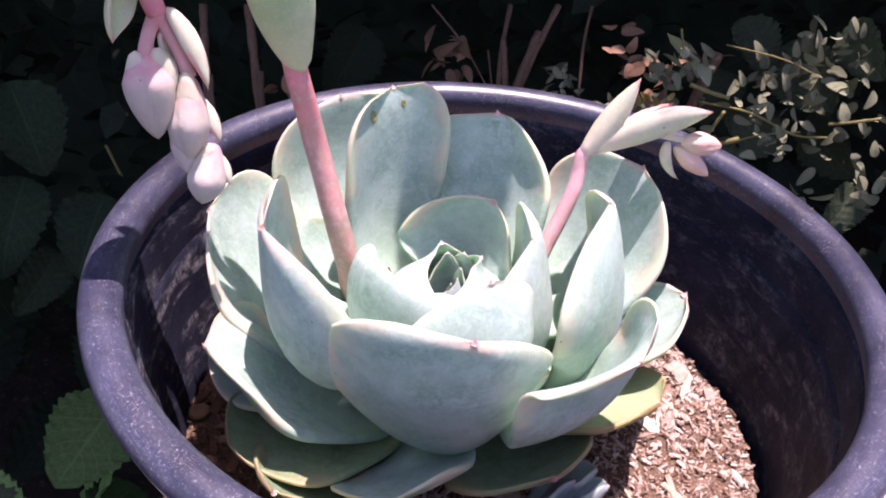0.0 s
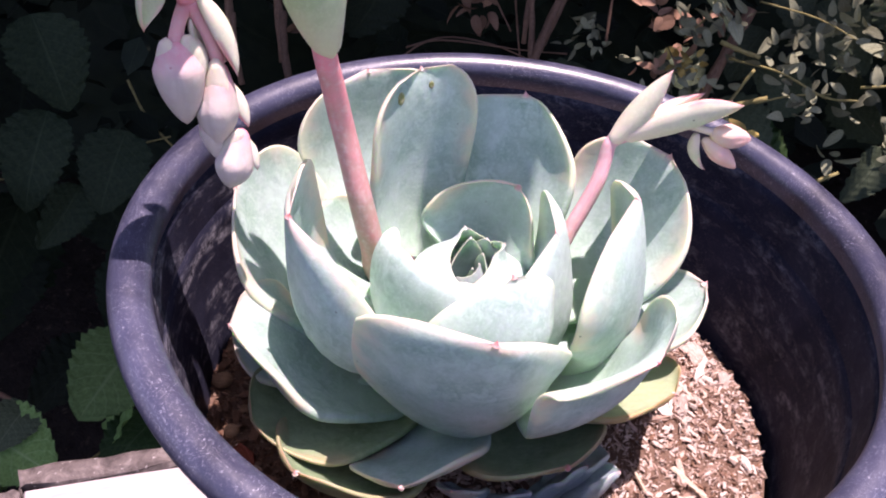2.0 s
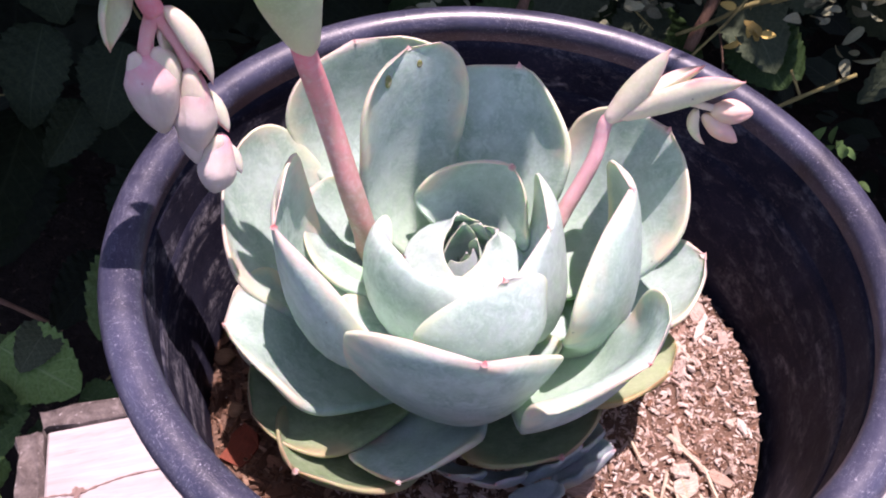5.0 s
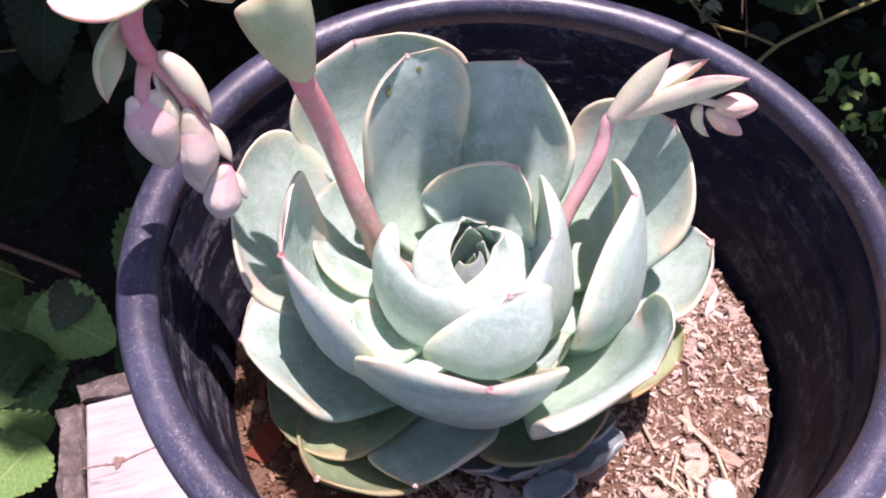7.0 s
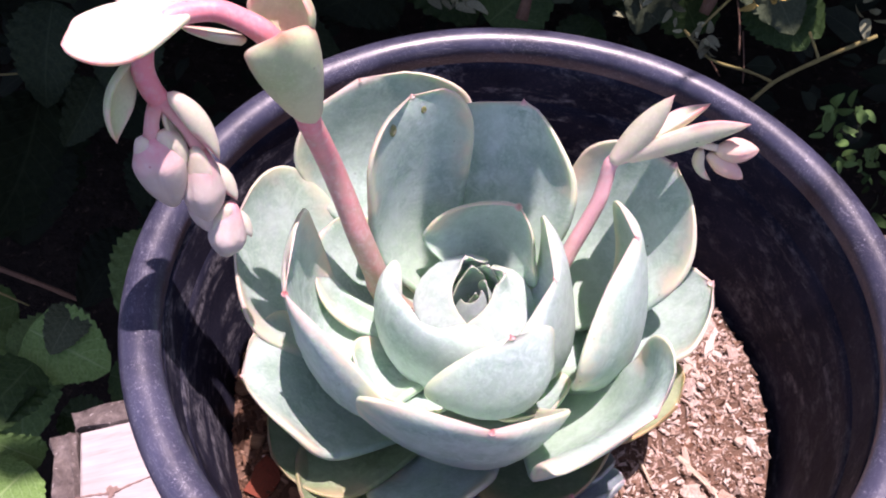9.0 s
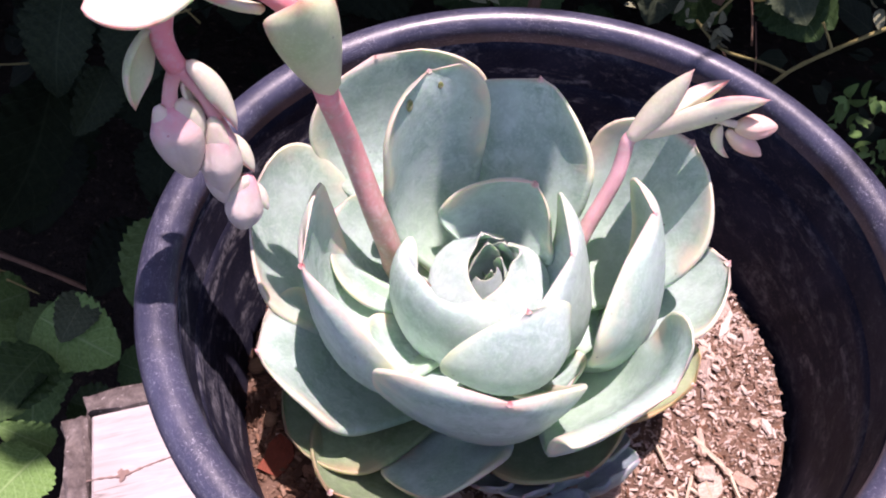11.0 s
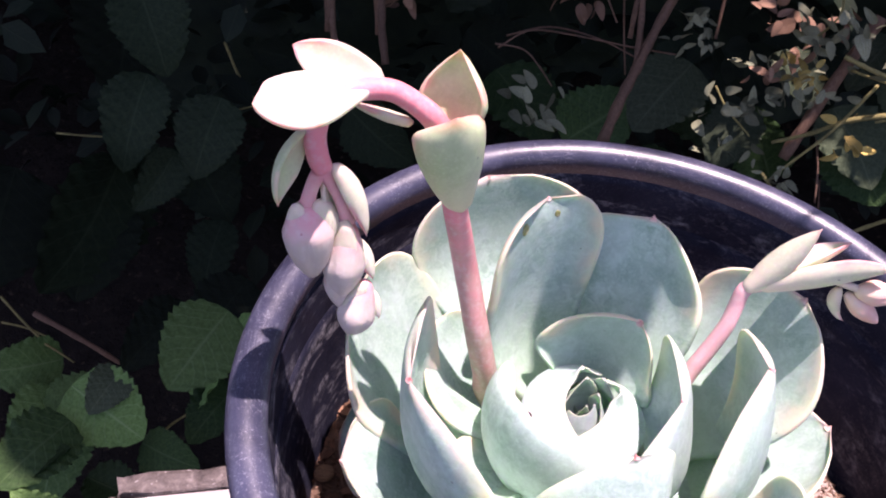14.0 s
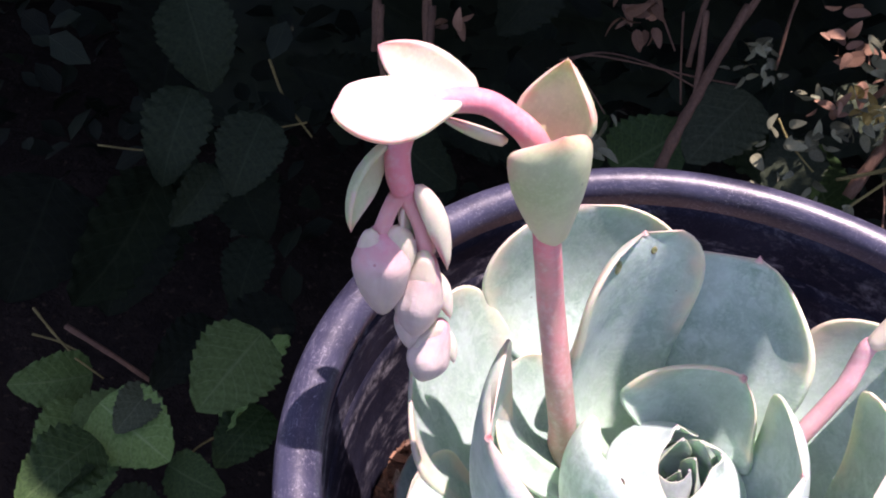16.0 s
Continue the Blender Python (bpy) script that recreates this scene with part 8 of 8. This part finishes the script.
rosette_leaf((-0.0109, -0.0105, -0.0562), (-0.0112, -0.0511, -0.0591), (-0.0141, -0.0456, -0.0538), (-0.0279, -0.0717, -0.0406), 0.0152, 0.0232, 0.32, 0.32, -0.45, 0.83, 0.0056, LEAF, cap=0.62, skew=-0.05, curl=0.16)
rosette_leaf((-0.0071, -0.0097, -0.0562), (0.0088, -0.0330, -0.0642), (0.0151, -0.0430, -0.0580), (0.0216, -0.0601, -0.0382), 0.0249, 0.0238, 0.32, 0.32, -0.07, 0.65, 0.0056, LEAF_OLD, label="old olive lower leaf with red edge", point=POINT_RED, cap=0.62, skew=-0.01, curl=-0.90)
rosette_leaf((-0.0040, -0.0040, -0.0600), (0.0188, -0.0122, -0.0571), (0.0442, -0.0163, -0.0524), (0.0597, -0.0244, -0.0402), 0.0230, 0.0274, 0.37, 0.42, 0.23, 0.66, 0.0056, LEAF_YELLOW, label="yellowing lower leaf", cap=0.34)
scar(scarred, (-0.0415, 0.0324, 0.0281), 0.0024)
scar(scarred, (-0.0322, 0.0413, 0.0297), 0.0014)
# middle leaves seen between the larger ones
rosette_leaf((-0.0170, 0.0020, -0.0400), (-0.0419, 0.0093, -0.0379), (-0.0589, 0.0144, -0.0307), (-0.0671, 0.0171, -0.0082), 0.0220, 0.0220, 0.50, 0.50, 0.00, 0.66, 0.0040, LEAF, mucro=0)
rosette_leaf((-0.0140, -0.0050, -0.0400), (-0.0299, -0.0208, -0.0394), (-0.0409, -0.0313, -0.0346), (-0.0464, -0.0358, -0.0170), 0.0200, 0.0200, 0.60, 0.60, 0.00, 0.66, 0.0040, LEAF, mucro=0)
rosette_leaf((-0.0080, -0.0050, -0.0420), (0.0032, -0.0212, -0.0423), (0.0107, -0.0320, -0.0392), (0.0142, -0.0366, -0.0258), 0.0150, 0.0150, 0.60, 0.60, 0.00, 0.66, 0.0040, LEAF, mucro=0)
rosette_leaf((-0.0050, 0.0010, -0.0480), (0.0187, -0.0032, -0.0507), (0.0347, -0.0061, -0.0501), (0.0422, -0.0075, -0.0392), 0.0160, 0.0160, 0.50, 0.50, 0.00, 0.66, 0.0040, LEAF, mucro=0)
rosette_leaf((-0.0180, -0.0030, -0.0560), (-0.0553, -0.0061, -0.0567), (-0.0811, -0.0077, -0.0549), (-0.0938, -0.0079, -0.0454), 0.0240, 0.0240, 0.40, 0.40, 0.00, 0.66, 0.0040, LEAF, mucro=0)
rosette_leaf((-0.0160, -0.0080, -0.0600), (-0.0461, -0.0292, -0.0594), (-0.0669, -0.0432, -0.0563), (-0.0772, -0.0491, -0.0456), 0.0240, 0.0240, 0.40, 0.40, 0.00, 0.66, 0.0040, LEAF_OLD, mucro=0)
# a young offset at the foot
offset = thing("echeveria_offset", (0.0209, -0.0566, SOIL), "young bluish echeveria offset half hidden under the rosette", "succulent plant")
rosette_leaf((0.0235, -0.0535, -0.0700), (0.0303, -0.0503, -0.0690), (0.0375, -0.0469, -0.0648), (0.0430, -0.0443, -0.0585), 0.0105, 0.0105, 0.85, 0.85, 0.00, 0.60, 0.0034, LEAF_PUP, plant=offset, mucro=0.0006)
rosette_leaf((0.0180, -0.0490, -0.0700), (0.0259, -0.0439, -0.0690), (0.0342, -0.0386, -0.0660), (0.0405, -0.0345, -0.0610), 0.0095, 0.0095, 0.85, 0.85, 0.00, 0.60, 0.0034, LEAF_PUP, plant=offset, mucro=0.0006)
rosette_leaf((0.0120, -0.0520, -0.0700), (0.0190, -0.0492, -0.0690), (0.0264, -0.0462, -0.0644), (0.0320, -0.0440, -0.0575), 0.0085, 0.0085, 0.60, 0.60, 0.00, 0.60, 0.0034, LEAF_PUP, plant=offset, mucro=0.0006)
rosette_leaf((0.0060, -0.0500, -0.0700), (0.0050, -0.0539, -0.0690), (0.0038, -0.0579, -0.0641), (0.0030, -0.0610, -0.0570), 0.0100, 0.0100, 0.60, 0.60, 0.00, 0.60, 0.0034, LEAF_PUP, plant=offset, mucro=0.0006)
rosette_leaf((-0.0020, -0.0500, -0.0700), (-0.0055, -0.0528, -0.0690), (-0.0092, -0.0558, -0.0650), (-0.0120, -0.0580, -0.0590), 0.0090, 0.0090, 0.60, 0.60, 0.00, 0.60, 0.0034, LEAF_PUP, plant=offset, mucro=0.0006)
rosette_leaf((0.0140, -0.0540, -0.0710), (0.0161, -0.0582, -0.0700), (0.0183, -0.0626, -0.0660), (0.0200, -0.0660, -0.0600), 0.0095, 0.0095, 0.60, 0.60, 0.00, 0.60, 0.0034, LEAF_PUP, plant=offset, mucro=0.0006)


def bud_leaf(low_az, high_az, tip_az, foot_r, mid_r, top_r, flare, top, thick, centre=(-0.0118, 0.0002), bottom=-0.036, mucro=0.0011):
    """A leaf of the closed heart: bellied round the axis, its upper edges drawn in, its point standing off a little."""
    rows, cols = 34, 10
    s = np.linspace(0, 1, rows) ** 0.8
    half, mid = radians(high_az - low_az) / 2, radians(high_az + low_az) / 2
    w = np.where(s < 0.68, 0.75 + 0.25 * np.sin(np.pi / 2 * np.clip(s / 0.68, 0, 1)), np.clip(1 - ((s - 0.68) / 0.32) ** 1.6, 0, 1) ** 0.75)
    w = np.maximum(w, 0.012)
    u = np.sin(np.linspace(-1, 1, 2 * cols + 1) * np.pi / 2)
    k = np.clip((s - 0.55) / 0.45, 0, 1)
    bend = mid + (radians(tip_az) - mid) * k * k * (3 - 2 * k)
    az = bend[:, None] + u[None] * half * w[:, None]
    r = np.where(s < 0.5, foot_r + (mid_r - foot_r) * np.sin(np.pi / 2 * np.clip(s / 0.5, 0, 1)) ** 0.8, mid_r - (mid_r - top_r) * np.clip((s - 0.5) / 0.5, 0, 1))
    r = r[:, None] + flare * np.exp(-(((az - radians(tip_az)) / 0.5) ** 2)) * np.clip((s - 0.7) / 0.3, 0, 1)[:, None] ** 2
    z = bottom + (top - bottom) * s
    t = thick * np.sqrt(1 - 0.75 * u**2)[None] * np.clip(np.sqrt(1.03 - s), 0.25, 1)[:, None]
    outer, inner = r + t * 0.5, r - t * 0.5
    R = np.concatenate([outer, inner[:, ::-1]], 1)
    A = np.concatenate([az, az[:, ::-1]], 1)
    base = np.r_[centre, 0] + UP - HOME
    P = np.stack([R * np.cos(A), R * np.sin(A), np.broadcast_to(z[:, None], R.shape)], -1) + base
    P = np.concatenate([P[:1] * 0 + P[0].mean(0), P, P[-1:] * 0 + P[-1].mean(0)], 0)
    uu = np.concatenate([u, u[::-1]]) / 2 + 0.5
    uv = np.stack(np.broadcast_arrays(uu[None], s[:, None]), -1)
    uv = np.concatenate([uv[:1], uv, uv[-1:]], 0)
    ob = part("leaf", grid_mesh("leaf", P, uv, True), LEAF_YOUNG, PLANT)
    end = P[-1, 0]
    d = np.array((math.cos(radians(tip_az)) * 0.2, math.sin(radians(tip_az)) * 0.2, 1.0))
    part("leaf_tip", cone_mesh("leaf_tip", end - d * mucro * 0.6, d, mucro * 0.7, mucro * 1.4), POINT_PALE, ob, "small pale leaf point")
    return ob


# the closed heart of the rosette, from its outer leaves inwards
bud_leaf(92, 275, 122, 0.009, 0.0205, 0.0040, 0.0040, -0.0035, 0.0026)
bud_leaf(-112, 52, 8, 0.009, 0.0195, 0.0042, 0.0052, -0.0045, 0.0026)
bud_leaf(15, 120, 58, 0.008, 0.0125, 0.0058, 0.0012, -0.0065, 0.0020, mucro=0.0007)
bud_leaf(72, 190, 112, 0.006, 0.0098, 0.0040, 0.0012, -0.0060, 0.0018, mucro=0.0007)
bud_leaf(-40, 80, 40, 0.005, 0.0075, 0.0030, 0.0008, -0.0105, 0.0016, mucro=0.0006)
bud_leaf(150, 300, 345, 0.005, 0.0064, 0.0014, 0.0006, -0.0125, 0.0015, mucro=0.0006)
bud_leaf(-95, 30, -30, 0.004, 0.0050, 0.0014, 0.0005, -0.0155, 0.0013, mucro=0.0005)
bud_leaf(40, 160, 92, 0.003, 0.0040, 0.0010, 0.0005, -0.0165, 0.0012, mucro=0.0005)
bud_leaf(180, 320, 240, 0.003, 0.0030, 0.0008, 0.0004, -0.0185, 0.0010, mucro=0.0004)

# short woody stem under the rosette
part("stem", tube_mesh("stem", [np.array((-0.0115, 0.002, -0.088)) + UP - HOME, np.array((-0.0120, 0.001, -0.055)) + UP - HOME, np.array((-0.0125, 0.0005, -0.036)) + UP - HOME], [0.011, 0.012, 0.008]), STEM, PLANT)


def stalk(points, radii, material, label):
    return part("flower_stalk", tube_mesh("flower_stalk", [np.array(p) + UP - HOME for p in points], radii, 16, 6), material, PLANT, label)


def twiglet(parent, points, radii, skin=STEM_PALE):
    return part("stalk_branch", tube_mesh("stalk_branch", [np.array(p) + UP - HOME for p in points], radii, 12, 6), skin, parent)


def bract(parent, foot, low, high, tip, wl, wr, k, roll, belly, thick, ref, skin=BRACT, cap=1.15):
    pts = [np.array(p) + UP - HOME for p in (foot, low, high, tip)]
    ring, uv, end, way, face = blade(*pts, wl, wr, k, k, roll, belly, thick, ref, 26, 8, cap=cap)
    return part("bract", grid_mesh("bract", ring, uv, True), skin, parent, "fleshy pale bract with a pink edge" if skin is BRACT else "fleshy green bract with a red tip")


def bud(parent, foot, tip, radius, material, turn=0.0, bend=(0, 0, 0), full=0.42):
    return part("bud", bud_mesh("bud", np.array(foot) + UP - HOME, np.array(tip) + UP - HOME, radius, 4, full, bend, turn), material, parent, "closed pinkish flower bud")


stalk_a = stalk([(-0.0260, 0.0040, -0.0480), (-0.0439, 0.0078, -0.0296), (-0.0471, 0.0082, -0.0161), (-0.0513, 0.0092, 0.0007), (-0.0554, 0.0123, 0.0152), (-0.0587, 0.0139, 0.0279), (-0.0610, 0.0121, 0.0408), (-0.0630, 0.0102, 0.0520), (-0.0651, 0.0102, 0.0648), (-0.0678, 0.0117, 0.0746), (-0.0717, 0.0110, 0.0813), (-0.0763, 0.0104, 0.0853), (-0.0816, 0.0091, 0.0888), (-0.0869, 0.0068, 0.0901), (-0.0923, 0.0024, 0.0906), (-0.0968, -0.0031, 0.0888), (-0.0982, -0.0066, 0.0837), (-0.0974, -0.0081, 0.0780), (-0.0962, -0.0079, 0.0736)], [0.0046, 0.0043, 0.0042, 0.0041, 0.0039, 0.0038, 0.0037, 0.0036, 0.0036, 0.0034, 0.0033, 0.0030, 0.0029, 0.0029, 0.0029, 0.0029, 0.0029, 0.0029, 0.0028], STEM, "pink flower stalk bent over at its top")
twiglet(stalk_a, [(-0.0962, -0.0079, 0.0736), (-0.0981, -0.0085, 0.0702), (-0.0993, -0.0097, 0.0666), (-0.1000, -0.0104, 0.0629)], [0.0024, 0.0020, 0.0019, 0.0022])
twiglet(stalk_a, [(-0.0962, -0.0079, 0.0736), (-0.0944, -0.0069, 0.0692), (-0.0919, -0.0067, 0.0632), (-0.0900, -0.0067, 0.0557)], [0.0024, 0.0020, 0.0019, 0.0022])
bract(stalk_a, (-0.0611, 0.0084, 0.0532), (-0.0624, 0.0045, 0.0683), (-0.0611, 0.0008, 0.0802), (-0.0641, 0.0011, 0.0894), 0.0106, 0.0132, 1.29, -0.67, 0.70, 0.0034, (0.1, 0.8, 0.3), BRACT_GREEN, cap=1.20)
bract(stalk_a, (-0.0634, 0.0144, 0.0753), (-0.0644, 0.0187, 0.0813), (-0.0655, 0.0199, 0.0890), (-0.0667, 0.0184, 0.0982), 0.0117, 0.0118, 1.27, 0.28, 0.51, 0.0028, (-0.1, -0.7, 0.6), BRACT_GREEN, cap=1.01)
bract(stalk_a, (-0.0877, 0.0077, 0.0906), (-0.1007, -0.0057, 0.0940), (-0.1020, -0.0180, 0.0935), (-0.1084, -0.0200, 0.0994), 0.0080, 0.0075, 0.55, -0.32, 0.55, 0.0038, (-0.1, -0.8, 0.75), cap=0.46)
bract(stalk_a, (-0.0847, 0.0101, 0.0906), (-0.0927, 0.0068, 0.0933), (-0.0994, 0.0043, 0.0971), (-0.1056, 0.0021, 0.1023), 0.0052, 0.0052, 0.57, -0.03, 0.55, 0.0034, (-0.1, -0.8, 0.7), cap=0.84)
bract(stalk_a, (-0.0766, 0.0108, 0.0790), (-0.0821, 0.0101, 0.0796), (-0.0879, 0.0098, 0.0809), (-0.0936, 0.0101, 0.0829), 0.0036, 0.0036, 0.50, 0.00, 0.45, 0.0026, (0.1, 0.5, 0.8))
bract(stalk_a, (-0.1001, -0.0067, 0.0844), (-0.1050, -0.0118, 0.0803), (-0.1064, -0.0165, 0.0753), (-0.1043, -0.0204, 0.0695), 0.0056, 0.0056, 0.80, 0.00, 0.50, 0.0024, (1, -0.1, 0.1), BRACT_GREEN)
bract(stalk_a, (-0.0937, -0.0077, 0.0751), (-0.0884, -0.0059, 0.0696), (-0.0851, -0.0061, 0.0620), (-0.0844, -0.0085, 0.0529), 0.0034, 0.0034, 0.90, 0.00, 0.50, 0.0022, (-0.8, 0.2, -0.4))
bract(stalk_a, (-0.0960, -0.0065, 0.0691), (-0.0962, -0.0068, 0.0653), (-0.0952, -0.0069, 0.0613), (-0.0931, -0.0066, 0.0573), 0.0026, 0.0026, 0.70, 0.00, 0.50, 0.0018, (1, -0.3, 0.3))
bud(stalk_a, (-0.1001, -0.0103, 0.0640), (-0.0981, -0.0147, 0.0396), 0.0074, BUD, 0.3, (0.0000, 0.0000, 0.0000), 0.34)
bud(stalk_a, (-0.0900, -0.0068, 0.0566), (-0.0904, -0.0140, 0.0329), 0.0060, BUD, 1.2, (0.0000, 0.0000, 0.0000), 0.55)
bud(stalk_a, (-0.0935, -0.0106, 0.0436), (-0.0908, -0.0139, 0.0284), 0.0037, BUD, 2.1, (0.0000, 0.0000, 0.0000), 0.42)
bud(stalk_a, (-0.0843, -0.0088, 0.0369), (-0.0872, -0.0166, 0.0201), 0.0056, BUD, 0.8, (0.0000, 0.0000, 0.0000), 0.60)
bract(stalk_a, (-0.0978, -0.0110, 0.0647), (-0.0947, -0.0108, 0.0614), (-0.0932, -0.0118, 0.0573), (-0.0936, -0.0139, 0.0527), 0.0040, 0.0040, 1.00, 0.00, 0.55, 0.0020, (-0.7, 0.7, -0.3))
bract(stalk_a, (-0.1015, -0.0126, 0.0645), (-0.1034, -0.0150, 0.0573), (-0.1023, -0.0162, 0.0500), (-0.0981, -0.0161, 0.0430), 0.0046, 0.0046, 1.10, 0.00, 0.50, 0.0022, (0.3, 0.9, 0.1))
bract(stalk_a, (-0.0900, -0.0089, 0.0581), (-0.0907, -0.0121, 0.0498), (-0.0904, -0.0143, 0.0422), (-0.0891, -0.0151, 0.0357), 0.0046, 0.0046, 1.10, 0.00, 0.60, 0.0022, (0.1, 0.95, 0.1))
bract(stalk_a, (-0.0844, -0.0109, 0.0373), (-0.0869, -0.0138, 0.0324), (-0.0880, -0.0159, 0.0277), (-0.0877, -0.0171, 0.0235), 0.0038, 0.0038, 1.00, 0.00, 0.60, 0.0020, (0.1, 0.95, 0.1))
bract(stalk_a, (-0.0881, -0.0066, 0.0493), (-0.0849, -0.0064, 0.0457), (-0.0829, -0.0071, 0.0414), (-0.0824, -0.0086, 0.0368), 0.0028, 0.0028, 0.90, 0.00, 0.50, 0.0018, (-0.8, 0.2, -0.3))
bract(stalk_a, (-0.0836, -0.0096, 0.0333), (-0.0811, -0.0099, 0.0307), (-0.0798, -0.0107, 0.0276), (-0.0797, -0.0120, 0.0244), 0.0022, 0.0022, 0.90, 0.00, 0.50, 0.0016, (-0.8, 0.2, -0.3))
stalk_b = stalk([(0.0030, 0.0060, -0.0440), (0.0120, 0.0110, -0.0280), (0.0174, 0.0136, -0.0149), (0.0206, 0.0173, -0.0078), (0.0245, 0.0211, 0.0006), (0.0277, 0.0245, 0.0089), (0.0290, 0.0275, 0.0151), (0.0301, 0.0296, 0.0216), (0.0350, 0.0304, 0.0240)], [0.0031, 0.0030, 0.0029, 0.0028, 0.0027, 0.0026, 0.0025, 0.0024, 0.0020], STEM_DUSKY, "short pink flower stalk with folded bracts")
twiglet(stalk_b, [(0.0350, 0.0304, 0.0240), (0.0423, 0.0322, 0.0266), (0.0518, 0.0333, 0.0289), (0.0628, 0.0313, 0.0284)], [0.0018, 0.0015, 0.0013, 0.0012], STEM_CREAM)
bract(stalk_b, (0.0296, 0.0287, 0.0214), (0.0339, 0.0297, 0.0297), (0.0392, 0.0311, 0.0389), (0.0449, 0.0328, 0.0484), 0.0044, 0.0044, 1.20, 0.00, 0.50, 0.0026, (0.6, 0.5, 0.2))
bract(stalk_b, (0.0333, 0.0294, 0.0234), (0.0467, 0.0293, 0.0281), (0.0593, 0.0300, 0.0335), (0.0704, 0.0315, 0.0391), 0.0074, 0.0074, 1.20, 0.00, 0.60, 0.0028, (0.1, 0.75, 0.6))
bract(stalk_b, (0.0371, 0.0316, 0.0249), (0.0446, 0.0357, 0.0281), (0.0527, 0.0400, 0.0317), (0.0607, 0.0444, 0.0356), 0.0056, 0.0056, 1.00, 0.00, 0.60, 0.0024, (0.2, 0.5, 0.7))
bud(stalk_b, (0.0622, 0.0307, 0.0280), (0.0775, 0.0346, 0.0252), 0.0042, BUD_PALE, 0.4, (0.0000, 0.0000, 0.0000), 0.42)
bud(stalk_b, (0.0603, 0.0314, 0.0257), (0.0744, 0.0310, 0.0154), 0.0034, BUD_PALE, 1.1, (0.0000, 0.0000, 0.0000), 0.42)
bract(stalk_b, (0.0587, 0.0317, 0.0268), (0.0565, 0.0325, 0.0215), (0.0586, 0.0326, 0.0166), (0.0647, 0.0320, 0.0128), 0.0030, 0.0030, 1.00, 0.00, 0.50, 0.0022, (0.9, 0.1, 0.3))
